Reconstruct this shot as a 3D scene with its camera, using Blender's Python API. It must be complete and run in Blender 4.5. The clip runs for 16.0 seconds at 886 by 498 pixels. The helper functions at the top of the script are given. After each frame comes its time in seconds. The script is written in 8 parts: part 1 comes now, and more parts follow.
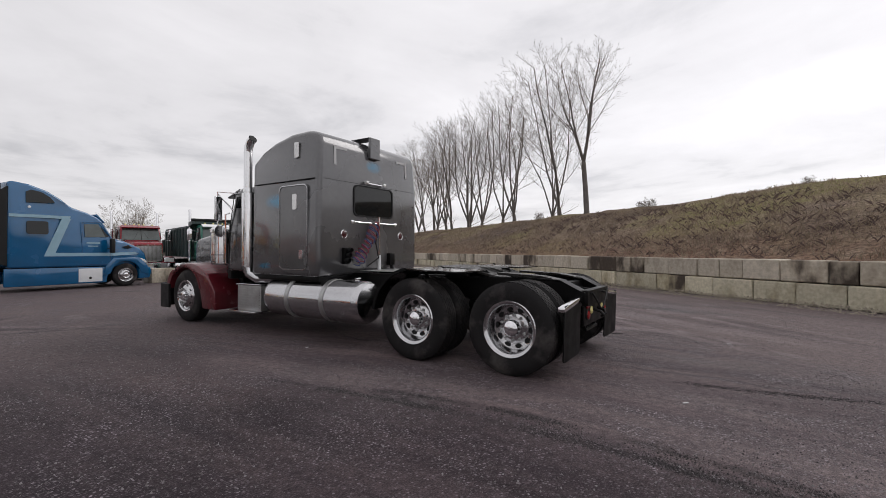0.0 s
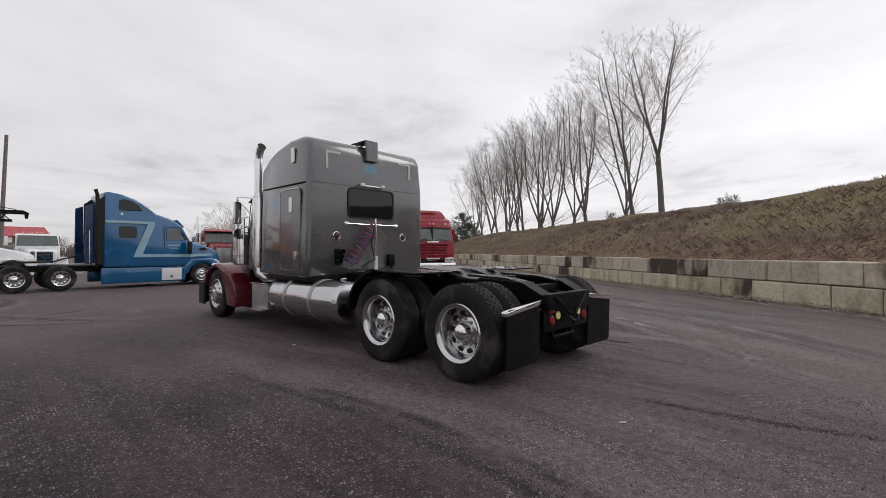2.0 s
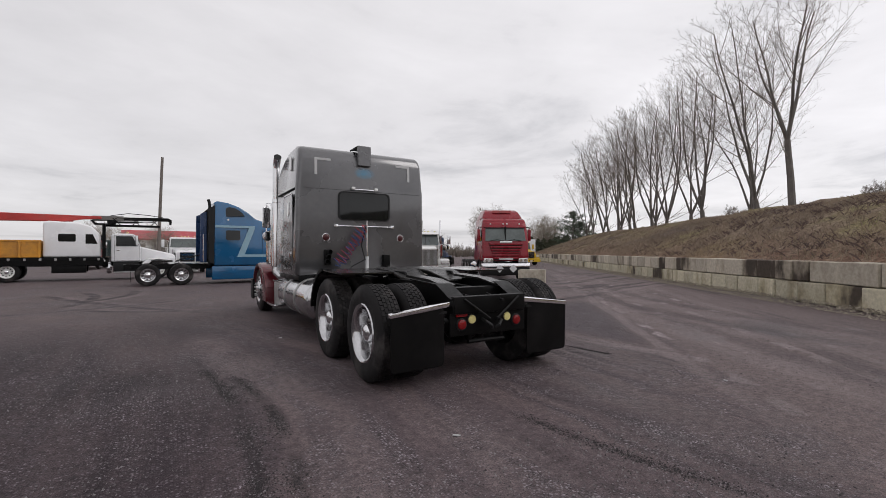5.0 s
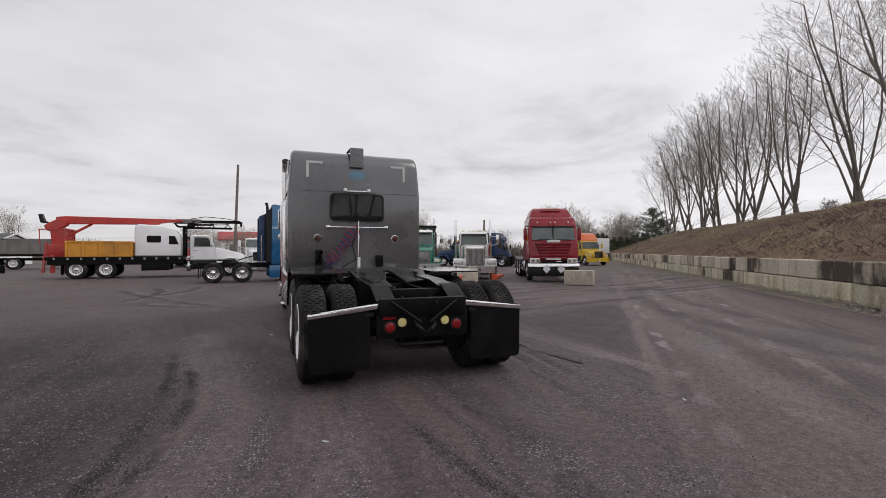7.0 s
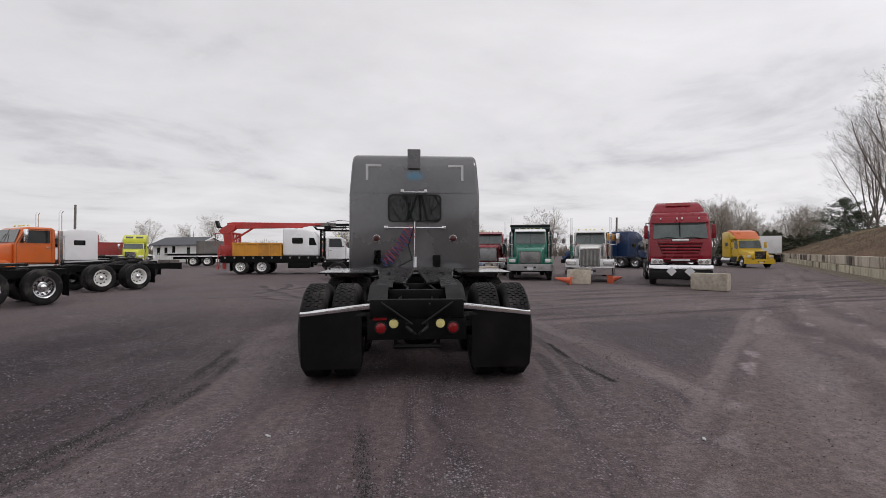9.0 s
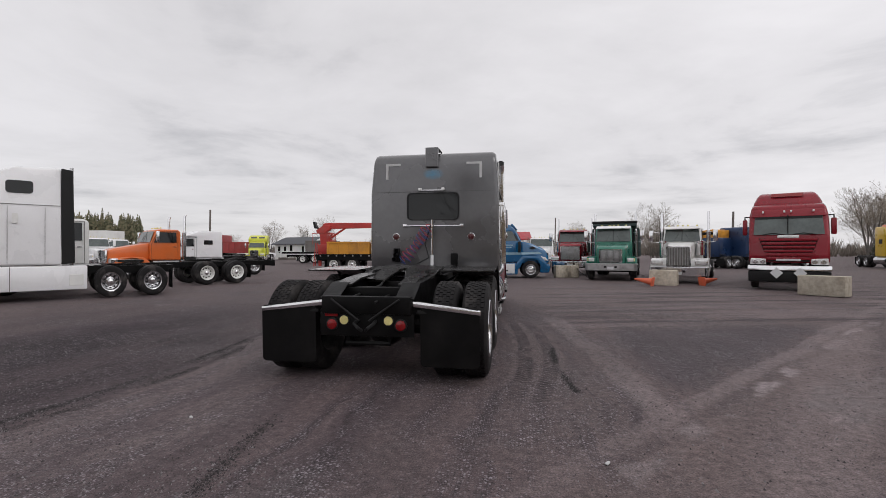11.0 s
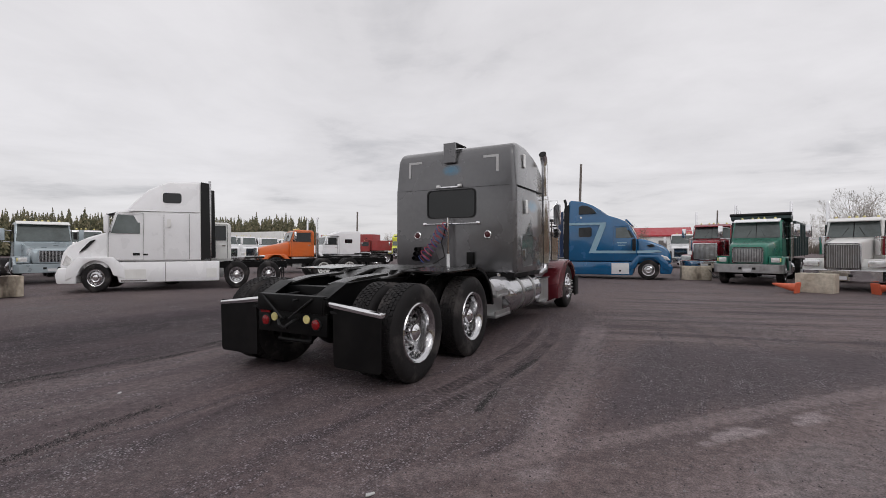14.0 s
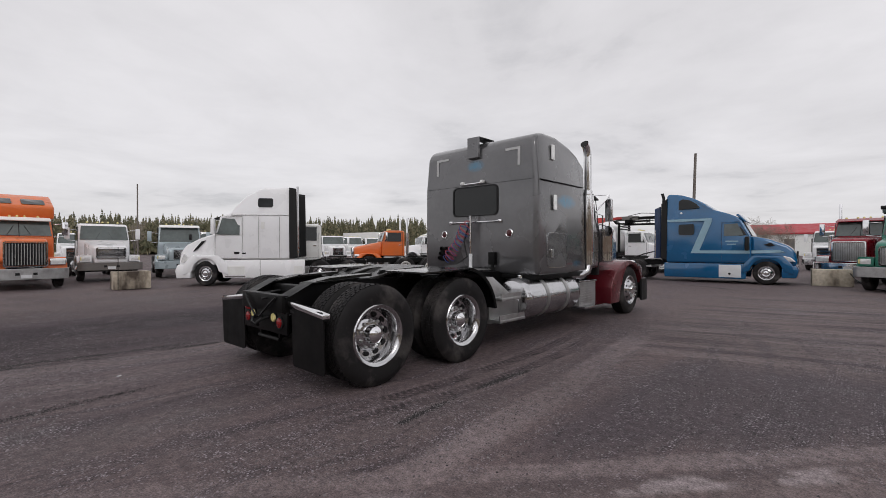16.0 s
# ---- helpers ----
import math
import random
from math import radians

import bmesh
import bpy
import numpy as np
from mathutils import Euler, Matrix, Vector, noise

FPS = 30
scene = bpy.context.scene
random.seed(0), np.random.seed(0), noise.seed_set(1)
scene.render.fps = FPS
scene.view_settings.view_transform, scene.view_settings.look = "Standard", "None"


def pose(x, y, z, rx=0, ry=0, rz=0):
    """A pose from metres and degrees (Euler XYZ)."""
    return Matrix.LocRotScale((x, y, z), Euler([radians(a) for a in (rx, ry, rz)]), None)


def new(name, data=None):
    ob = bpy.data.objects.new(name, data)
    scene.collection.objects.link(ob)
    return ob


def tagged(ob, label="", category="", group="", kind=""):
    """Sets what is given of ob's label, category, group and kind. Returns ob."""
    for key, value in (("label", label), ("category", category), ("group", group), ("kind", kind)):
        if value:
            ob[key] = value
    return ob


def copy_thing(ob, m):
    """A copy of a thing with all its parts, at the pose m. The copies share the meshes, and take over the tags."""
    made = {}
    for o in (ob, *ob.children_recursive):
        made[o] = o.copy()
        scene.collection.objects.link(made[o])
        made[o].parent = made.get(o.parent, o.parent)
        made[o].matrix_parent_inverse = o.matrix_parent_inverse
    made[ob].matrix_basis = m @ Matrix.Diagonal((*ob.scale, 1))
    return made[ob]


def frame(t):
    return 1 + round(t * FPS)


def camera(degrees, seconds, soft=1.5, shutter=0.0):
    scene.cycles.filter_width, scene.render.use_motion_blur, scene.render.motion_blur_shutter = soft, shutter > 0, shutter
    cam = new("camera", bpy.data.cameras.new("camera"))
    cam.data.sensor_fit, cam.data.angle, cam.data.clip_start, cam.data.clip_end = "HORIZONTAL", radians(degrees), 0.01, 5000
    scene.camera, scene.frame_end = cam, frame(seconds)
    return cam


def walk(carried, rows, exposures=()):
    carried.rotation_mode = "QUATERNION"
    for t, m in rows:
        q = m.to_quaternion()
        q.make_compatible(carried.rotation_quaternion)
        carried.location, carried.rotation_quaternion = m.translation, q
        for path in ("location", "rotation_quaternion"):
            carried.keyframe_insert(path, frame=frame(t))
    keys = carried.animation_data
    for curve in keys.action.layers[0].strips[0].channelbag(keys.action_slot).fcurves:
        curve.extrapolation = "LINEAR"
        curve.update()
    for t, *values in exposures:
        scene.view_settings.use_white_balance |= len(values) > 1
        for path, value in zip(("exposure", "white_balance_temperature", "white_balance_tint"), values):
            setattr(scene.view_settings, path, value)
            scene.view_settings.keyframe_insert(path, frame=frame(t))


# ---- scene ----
cam = camera(89.0, 16.0, 0.8)
# seconds, eye x y z, yaw, pitch, roll; the truck's rear axle stands over the origin and its nose points to +y
PATH = [
    (0.0, -5.720, -2.100, 1.377, -56.72, 0.17, 0.00),
    (0.5, -5.490, -2.382, 1.370, -53.78, 0.24, -0.01),
    (1.0, -5.254, -2.665, 1.362, -50.95, 0.31, -0.02),
    (1.5, -5.002, -2.916, 1.355, -48.52, 0.37, -0.02),
    (2.0, -4.730, -3.151, 1.365, -46.35, 0.39, -0.02),
    (2.5, -4.451, -3.395, 1.368, -44.02, 0.42, -0.03),
    (3.0, -4.170, -3.628, 1.362, -41.47, 0.42, -0.04),
    (3.5, -3.875, -3.861, 1.361, -38.74, 0.44, -0.04),
    (4.0, -3.584, -4.102, 1.365, -35.97, 0.45, -0.04),
    (6.5, -1.915, -4.991, 1.383, -24.30, 0.36, -0.05),
    (7.0, -1.537, -5.080, 1.389, -21.45, 0.35, -0.05),
    (7.5, -1.154, -5.136, 1.387, -17.96, 0.34, -0.05),
    (8.0, -0.784, -5.175, 1.386, -13.68, 0.34, -0.05),
    (8.5, -0.430, -5.188, 1.391, -8.82, 0.37, -0.04),
    (9.0, -0.048, -5.178, 1.386, -3.89, 0.37, -0.04),
    (9.5, 0.351, -5.164, 1.376, 0.60, 0.36, -0.04),
    (12.0, 2.302, -4.822, 1.382, 14.21, 0.03, -0.02),
    (12.5, 2.673, -4.678, 1.388, 17.05, -0.03, -0.02),
    (13.0, 3.024, -4.499, 1.392, 20.53, -0.07, -0.02),
    (13.5, 3.364, -4.269, 1.397, 24.51, -0.08, -0.02),
    (14.0, 3.684, -4.019, 1.398, 28.59, -0.10, -0.02),
    (14.5, 3.989, -3.745, 1.394, 32.71, -0.09, -0.02),
    (15.0, 4.276, -3.463, 1.385, 36.51, -0.09, -0.02),
    (15.5, 4.531, -3.186, 1.392, 39.86, -0.12, -0.03),
    (16.0, 4.784, -2.881, 1.399, 42.97, -0.16, -0.03),
]

walk(cam, [(t, pose(x, y, z, 90 + pitch, -roll, yaw)) for t, x, y, z, yaw, pitch, roll in PATH])

# ---------------------------------------------------------------- sky and light
world = bpy.data.worlds.new("overcast_sky")
scene.world = world
world.use_nodes = True
wn, wl = world.node_tree.nodes, world.node_tree.links
wn.clear()


def wnode(kind, **values):
    n = wn.new(kind)
    for key, value in values.items():
        if key in n.inputs:
            n.inputs[key].default_value = value
    return n


w_out = wn.new("ShaderNodeOutputWorld")
w_bg = wn.new("ShaderNodeBackground")
w_bg.inputs["Strength"].default_value = 1.19
w_sky = wn.new("ShaderNodeTexSky")
w_sky.sky_type = "NISHITA"
w_sky.sun_disc = False
w_sky.sun_elevation, w_sky.sun_rotation = radians(40), radians(126)
w_dim = wn.new("ShaderNodeVectorMath")
w_dim.operation = "SCALE"
w_dim.inputs["Scale"].default_value = 0.07
wl.new(w_sky.outputs[0], w_dim.inputs[0])
w_tc = wn.new("ShaderNodeTexCoord")
w_sep = wn.new("ShaderNodeSeparateXYZ")
wl.new(w_tc.outputs["Generated"], w_sep.inputs[0])
# the cloud deck is a plane overhead: its bands crowd together towards the horizon
w_up = wn.new("ShaderNodeMath")
w_up.operation = "MAXIMUM"
w_up.inputs[1].default_value = 0.0
wl.new(w_sep.outputs[2], w_up.inputs[0])
w_add = wn.new("ShaderNodeMath")
w_add.operation = "ADD"
w_add.inputs[1].default_value = 0.09
wl.new(w_up.outputs[0], w_add.inputs[0])
deck = wn.new("ShaderNodeCombineXYZ")
for axis in (0, 1):
    d = wn.new("ShaderNodeMath")
    d.operation = "DIVIDE"
    wl.new(w_sep.outputs[axis], d.inputs[0])
    wl.new(w_add.outputs[0], d.inputs[1])
    wl.new(d.outputs[0], deck.inputs[axis])
big = wnode("ShaderNodeTexNoise", Scale=0.55, Detail=7.0, Roughness=0.55, Distortion=0.6)
wl.new(deck.outputs[0], big.inputs["Vector"])
fine = wnode("ShaderNodeTexNoise", Scale=1.7, Detail=8.0, Roughness=0.6, Distortion=0.3)
wl.new(deck.outputs[0], fine.inputs["Vector"])
blend = wn.new("ShaderNodeMath")
blend.operation = "MULTIPLY_ADD"
blend.inputs[1].default_value = 0.36
wl.new(fine.outputs[0], blend.inputs[0])
wl.new(big.outputs[0], blend.inputs[2])
ramp = wn.new("ShaderNodeValToRGB")
ramp.color_ramp.elements[0].position, ramp.color_ramp.elements[0].color = 0.46, (0.545, 0.538, 0.561, 1)
ramp.color_ramp.elements[1].position, ramp.color_ramp.elements[1].color = 0.82, (0.862, 0.842, 0.864, 1)
mid = ramp.color_ramp.elements.new(0.62)
mid.color = (0.762, 0.744, 0.764, 1)
wl.new(blend.outputs[0], ramp.inputs[0])
# haze low down evens the bands out
haze = wn.new("ShaderNodeMapRange")
haze.inputs["From Min"].default_value, haze.inputs["From Max"].default_value = 0.0, 0.10
haze.inputs["To Min"].default_value, haze.inputs["To Max"].default_value = 0.55, 0.0
wl.new(w_up.outputs[0], haze.inputs["Value"])
hz = wn.new("ShaderNodeMix")
hz.data_type = "RGBA"
hz.inputs["B"].default_value = (0.712, 0.698, 0.720, 1)
wl.new(haze.outputs[0], hz.inputs["Factor"])
wl.new(ramp.outputs[0], hz.inputs["A"])
w_mix = wn.new("ShaderNodeMix")
w_mix.data_type = "RGBA"
w_mix.inputs["Factor"].default_value = 0.92
wl.new(w_dim.outputs[0], w_mix.inputs["A"])
wl.new(hz.outputs["Result"], w_mix.inputs["B"])
# the veil is brighter towards the hidden sun
w_dot = wn.new("ShaderNodeVectorMath")
w_dot.operation = "DOT_PRODUCT"
w_dot.inputs[1].default_value = (0.68, -0.50, 0.53)
wl.new(w_tc.outputs["Generated"], w_dot.inputs[0])
w_veil = wn.new("ShaderNodeMapRange")
for key, value in (("From Min", -0.4), ("From Max", 0.9), ("To Min", 0.82), ("To Max", 1.07)):
    w_veil.inputs[key].default_value = value
wl.new(w_dot.outputs["Value"], w_veil.inputs["Value"])
w_lit = wn.new("ShaderNodeVectorMath")
w_lit.operation = "SCALE"
wl.new(w_mix.outputs["Result"], w_lit.inputs[0])
wl.new(w_veil.outputs[0], w_lit.inputs["Scale"])
wl.new(w_lit.outputs[0], w_bg.inputs["Color"])
wl.new(w_bg.outputs[0], w_out.inputs[0])

sun = new("sun", bpy.data.lights.new("sun", "SUN"))
sun.data.energy, sun.data.angle, sun.data.color = 0.6, radians(25), (1.0, 0.965, 0.95)
sun.matrix_world = pose(0, 0, 30, 50, 0, 54)

# ---------------------------------------------------------------- materials
def nodes_of(name):
    m = bpy.data.materials.new(name)
    m.use_nodes = True
    t = m.node_tree
    return m, t.nodes, t.links, t.nodes["Principled BSDF"]


def material(name, base, rough=0.5, metal=0.0, var=0.12, scale=3.0, fine=40.0, bump=0.0, coat=0.0, rvar=0.12, dirt=None, dirt_amount=0.5, each=0.0, spec=0.5):
    """Paint, metal, rubber: a base colour that drifts at two scales, with uneven gloss, a fine relief and dirt in patches."""
    m, n, l, b = nodes_of(name)
    tc = n.new("ShaderNodeTexCoord")
    a, c = n.new("ShaderNodeTexNoise"), n.new("ShaderNodeTexNoise")
    a.inputs["Scale"].default_value, a.inputs["Detail"].default_value = scale, 6
    c.inputs["Scale"].default_value, c.inputs["Detail"].default_value = fine, 4
    l.new(tc.outputs["Object"], a.inputs["Vector"])
    l.new(tc.outputs["Object"], c.inputs["Vector"])
    add = n.new("ShaderNodeMath")
    add.operation = "MULTIPLY_ADD"
    add.inputs[1].default_value = 0.4
    l.new(c.outputs[0], add.inputs[0])
    l.new(a.outputs[0], add.inputs[2])
    mr = n.new("ShaderNodeMapRange")
    mr.inputs["From Min"].default_value, mr.inputs["From Max"].default_value = 0.4, 1.0
    mr.inputs["To Min"].default_value, mr.inputs["To Max"].default_value = 1 - var, 1 + var
    l.new(add.outputs[0], mr.inputs["Value"])
    value = mr.outputs[0]
    if each:
        info = n.new("ShaderNodeObjectInfo")
        e = n.new("ShaderNodeMapRange")
        e.inputs["To Min"].default_value, e.inputs["To Max"].default_value = 1 - each, 1 + each
        l.new(info.outputs["Random"], e.inputs["Value"])
        k = n.new("ShaderNodeMath")
        k.operation = "MULTIPLY"
        l.new(value, k.inputs[0])
        l.new(e.outputs[0], k.inputs[1])
        value = k.outputs[0]
    hue = n.new("ShaderNodeVectorMath")
    hue.operation = "SCALE"
    hue.inputs[0].default_value = base
    l.new(value, hue.inputs["Scale"])
    colour = hue.outputs[0]
    if dirt:
        d = n.new("ShaderNodeTexNoise")
        d.inputs["Scale"].default_value, d.inputs["Detail"].default_value, d.inputs["Roughness"].default_value = scale * 0.6, 9, 0.65
        l.new(tc.outputs["Object"], d.inputs["Vector"])
        r = n.new("ShaderNodeMapRange")
        r.inputs["From Min"].default_value, r.inputs["From Max"].default_value = 0.48, 0.72
        r.inputs["To Max"].default_value = dirt_amount
        l.new(d.outputs[0], r.inputs["Value"])
        x = n.new("ShaderNodeMix")
        x.data_type = "RGBA"
        x.inputs["B"].default_value = (*dirt, 1)
        l.new(r.outputs[0], x.inputs["Factor"])
        l.new(colour, x.inputs["A"])
        colour = x.outputs["Result"]
    l.new(colour, b.inputs["Base Color"])
    rr = n.new("ShaderNodeMapRange")
    rr.inputs["From Min"].default_value, rr.inputs["From Max"].default_value = 0.3, 0.7
    rr.inputs["To Min"].default_value, rr.inputs["To Max"].default_value = max(0.02, rough - rvar), min(1, rough + rvar)
    l.new(a.outputs[0], rr.inputs["Value"])
    l.new(rr.outputs[0], b.inputs["Roughness"])
    b.inputs["Metallic"].default_value = metal
    b.inputs["Coat Weight"].default_value = coat
    b.inputs["Coat Roughness"].default_value = 0.08
    b.inputs["Specular IOR Level"].default_value = spec
    if bump:
        u = n.new("ShaderNodeBump")
        u.inputs["Strength"].default_value, u.inputs["Distance"].default_value = bump, 0.01
        l.new(c.outputs[0], u.inputs["Height"])
        l.new(u.outputs[0], b.inputs["Normal"])
    return m


def loose_tone(name, stops):
    """Each loose piece of a mesh takes a tone of its own."""
    m, n, l, b = nodes_of(name)
    geo, r = n.new("ShaderNodeNewGeometry"), n.new("ShaderNodeValToRGB")
    e = r.color_ramp.elements
    e[0].color, e[1].color = (*stops[0][1], 1), (*stops[-1][1], 1)
    for at, tone in stops[1:-1]:
        e.new(at).color = (*tone, 1)
    l.new(geo.outputs["Random Per Island"], r.inputs[0])
    l.new(r.outputs[0], b.inputs["Base Color"])
    b.inputs["Roughness"].default_value = 0.85
    return m


DUST = (0.16, 0.14, 0.125)
m_grey = material("grey_metallic_paint", (0.116, 0.115, 0.119), 0.24, 0.5, 0.22, 1.1, 14, coat=0.8, rvar=0.16, dirt=(0.080, 0.080, 0.083), dirt_amount=0.7)


def airbrushed(m, spots):
    """Lays faded blue airbrush clouds over a paint: each spot names its axis ranges and its soft half sizes."""
    n, l = m.node_tree.nodes, m.node_tree.links
    shader = next(k for k in n if k.type == "BSDF_PRINCIPLED")
    under = shader.inputs["Base Color"].links[0].from_socket
    tc, sep, grain = n.new("ShaderNodeTexCoord"), n.new("ShaderNodeSeparateXYZ"), n.new("ShaderNodeTexNoise")
    l.new(tc.outputs["Object"], sep.inputs[0])
    l.new(tc.outputs["Object"], grain.inputs["Vector"])
    grain.inputs["Scale"].default_value, grain.inputs["Detail"].default_value, grain.inputs["Distortion"].default_value = 9.0, 5.0, 1.2

    def calc(op, a, c):
        k = n.new("ShaderNodeMath")
        k.operation = op
        k.use_clamp = op == "MINIMUM"
        for i, v in enumerate((a, c)):
            if isinstance(v, (int, float)):
                k.inputs[i].default_value = v
            else:
                l.new(v, k.inputs[i])
        return k.outputs[0]

    for across, centre, half, tone, much in spots:
        away = 0.0
        for axis, at, reach in zip(across, centre, half):
            d = calc("DIVIDE", calc("SUBTRACT", sep.outputs[axis], at), reach)
            away = calc("ADD", calc("MULTIPLY", d, d), away)
        mist = calc("MINIMUM", calc("MULTIPLY", calc("SUBTRACT", 1.0, away), calc("MULTIPLY", grain.outputs[0], 1.9)), 1.0)
        x = n.new("ShaderNodeMix")
        x.data_type = "RGBA"
        l.new(calc("MULTIPLY", mist, much), x.inputs["Factor"])
        l.new(under, x.inputs["A"])
        x.inputs["B"].default_value = (*tone, 1)
        under = x.outputs["Result"]
    l.new(under, shader.inputs["Base Color"])
    return m


SPRAY = (0.02, 0.20, 0.34)
m_sleeper = airbrushed(material("grey_airbrushed_paint", (0.122, 0.121, 0.125), 0.24, 0.5, 0.22, 1.1, 14, coat=0.8, rvar=0.16, dirt=(0.084, 0.084, 0.087), dirt_amount=0.7), [
    ((0, 1, 2), (0.0, 3.05, 2.775), (0.20, 0.4, 0.11), SPRAY, 0.6),
    ((1, 2), (4.02, 2.16), (0.34, 0.13), SPRAY, 0.75),
    ((1, 2), (4.34, 1.13), (0.20, 0.06), SPRAY, 0.8),
    ((1, 2), (4.10, 1.13), (0.22, 0.018), (0.20, 0.05, 0.07), 0.6)])
m_maroon = material("dark_red_paint", (0.115, 0.010, 0.017), 0.26, 0.2, 0.15, 2, 30, coat=0.5, dirt=(0.10, 0.05, 0.05), dirt_amount=0.35)
m_chrome = material("chrome", (0.78, 0.78, 0.79), 0.10, 1.0, 0.06, 6, 60, rvar=0.06)
m_alu = material("polished_aluminium", (0.54, 0.54, 0.55), 0.16, 1.0, 0.06, 3, 30, rvar=0.06, dirt=(0.55, 0.54, 0.53), dirt_amount=0.2)
m_alu_dull = material("dull_aluminium", (0.42, 0.42, 0.42), 0.42, 0.85, 0.18, 6, 60, bump=0.2, dirt=DUST)
# dust on the tyres, its tone also lifted for sky reflected off the treads
m_rubber = material("tyre_rubber", (0.012, 0.011, 0.0115), 0.72, 0, 0.3, 5, 60, bump=0.25, dirt=(0.080, 0.072, 0.069), dirt_amount=0.85, spec=0.22)
m_black = material("black_chassis_paint", (0.004, 0.004, 0.0042), 0.42, 0, 0.25, 5, 40, bump=0.1, dirt=(0.014, 0.0125, 0.0125), dirt_amount=0.4, spec=0.13)
m_flap = material("black_rubber_flap", (0.0035, 0.0033, 0.0035), 0.5, 0, 0.2, 4, 30, dirt=(0.014, 0.0125, 0.0125), dirt_amount=0.6, spec=0.16)
m_dark = material("dark_plastic", (0.012, 0.012, 0.0125), 0.55, 0, 0.2, 4, 30, spec=0.25)
m_gloss = material("gloss_black_paint", (0.006, 0.006, 0.0065), 0.2, 0, 0.2, 4, 30, coat=0.4)
m_glass = material("dark_tinted_glass", (0.008, 0.0095, 0.010), 0.03, 0, 0.1, 2, 20, rvar=0.01, spec=0.42)
# the grey-green base stands in for sky reflected in the panes
m_screen = material("windscreen_glass", (0.075, 0.092, 0.088), 0.06, 0, 0.35, 1.6, 9, rvar=0.02, spec=0.7)
m_red_lens = material("red_lens", (0.20, 0.006, 0.008), 0.18, 0, 0.1, 20, 90)
m_lens_dark = material("dark_red_lens", (0.055, 0.008, 0.010), 0.2, 0, 0.3, 20, 90)
m_amber = material("amber_lens", (0.70, 0.62, 0.26), 0.2, 0, 0.1, 20, 90)
m_lamp = material("headlamp_glass", (0.78, 0.78, 0.77), 0.12, 0.3, 0.25, 14, 60)
m_tape = material("reflective_tape", (0.48, 0.48, 0.48), 0.5, 0, 0.08, 8, 60)
m_hose_red = material("red_air_hose", (0.30, 0.03, 0.05), 0.4, 0, 0.1, 9, 40)
m_hose_blue = material("blue_air_hose", (0.03, 0.06, 0.22), 0.4, 0, 0.1, 9, 40)
m_grease = material("greasy_steel", (0.022, 0.021, 0.020), 0.30, 0.5, 0.4, 7, 50, bump=0.15)
m_blue = material("blue_metallic_paint", (0.003, 0.092, 0.225), 0.20, 0.10, 0.14, 1.3, 20, coat=0.8, dirt=(0.03, 0.08, 0.15), dirt_amount=0.25)
m_blue_dark = material("dark_blue_paint", (0.012, 0.035, 0.10), 0.35, 0.2, 0.15, 1.3, 20, coat=0.3)
m_stripe = material("pale_blue_stripe", (0.24, 0.38, 0.46), 0.4, 0, 0.1, 4, 30)
m_white = material("white_truck_paint", (0.80, 0.80, 0.81), 0.30, 0, 0.04, 1.2, 18, coat=0.3, dirt=(0.62, 0.61, 0.59), dirt_amount=0.2)
m_white_old = material("dulled_white_paint", (0.74, 0.74, 0.72), 0.42, 0, 0.06, 1.8, 20, dirt=(0.50, 0.48, 0.45), dirt_amount=0.35)
m_silver = material("pale_silver_blue_paint", (0.36, 0.42, 0.45), 0.34, 0.3, 0.08, 1.8, 20, coat=0.3)
m_red = material("red_truck_paint", (0.225, 0.005, 0.015), 0.28, 0.1, 0.14, 1.5, 20, coat=0.25, dirt=(0.14, 0.010, 0.016), dirt_amount=0.35, spec=0.4)
m_red_dull = material("sun_faded_red_paint", (0.30, 0.035, 0.035), 0.5, 0, 0.2, 1.5, 18, dirt=(0.20, 0.10, 0.09), dirt_amount=0.5)
m_green = material("green_truck_paint", (0.02, 0.16, 0.11), 0.32, 0.05, 0.12, 1.5, 20, coat=0.4)
m_orange = material("orange_truck_paint", (0.62, 0.13, 0.022), 0.36, 0, 0.1, 1.5, 20, coat=0.3, dirt=(0.45, 0.17, 0.07), dirt_amount=0.35)
m_orange_box = material("worn_orange_paint", (0.60, 0.27, 0.028), 0.55, 0, 0.2, 2.2, 24, dirt=(0.26, 0.12, 0.045), dirt_amount=0.7)
m_yellow = material("yellow_truck_paint", (0.62, 0.40, 0.02), 0.36, 0, 0.1, 1.5, 20, coat=0.3)
m_lime = material("bright_yellow_paint", (0.60, 0.62, 0.07), 0.4, 0, 0.1, 1.5, 20)
m_crane = material("red_crane_paint", (0.42, 0.035, 0.03), 0.45, 0, 0.18, 2.2, 24, dirt=(0.25, 0.09, 0.07), dirt_amount=0.5)
m_grey_box = material("weathered_grey_steel", (0.16, 0.15, 0.14), 0.6, 0.1, 0.25, 1.4, 20, dirt=(0.10, 0.09, 0.08), dirt_amount=0.6)
m_dump = material("dark_green_box_steel", (0.035, 0.055, 0.055), 0.5, 0.2, 0.2, 1.4, 20, dirt=(0.09, 0.085, 0.08), dirt_amount=0.5)
m_cone = material("orange_cone_plastic", (0.66, 0.13, 0.06), 0.5, 0, 0.1, 6, 30)
m_placard = material("white_placard", (0.62, 0.63, 0.64), 0.5, 0, 0.06, 6, 30)
m_siding = material("white_vinyl_siding", (0.80, 0.81, 0.79), 0.6, 0, 0.05, 1, 10)
m_shingle = material("grey_shingles", (0.09, 0.095, 0.105), 0.85, 0, 0.2, 2, 30, bump=0.4)
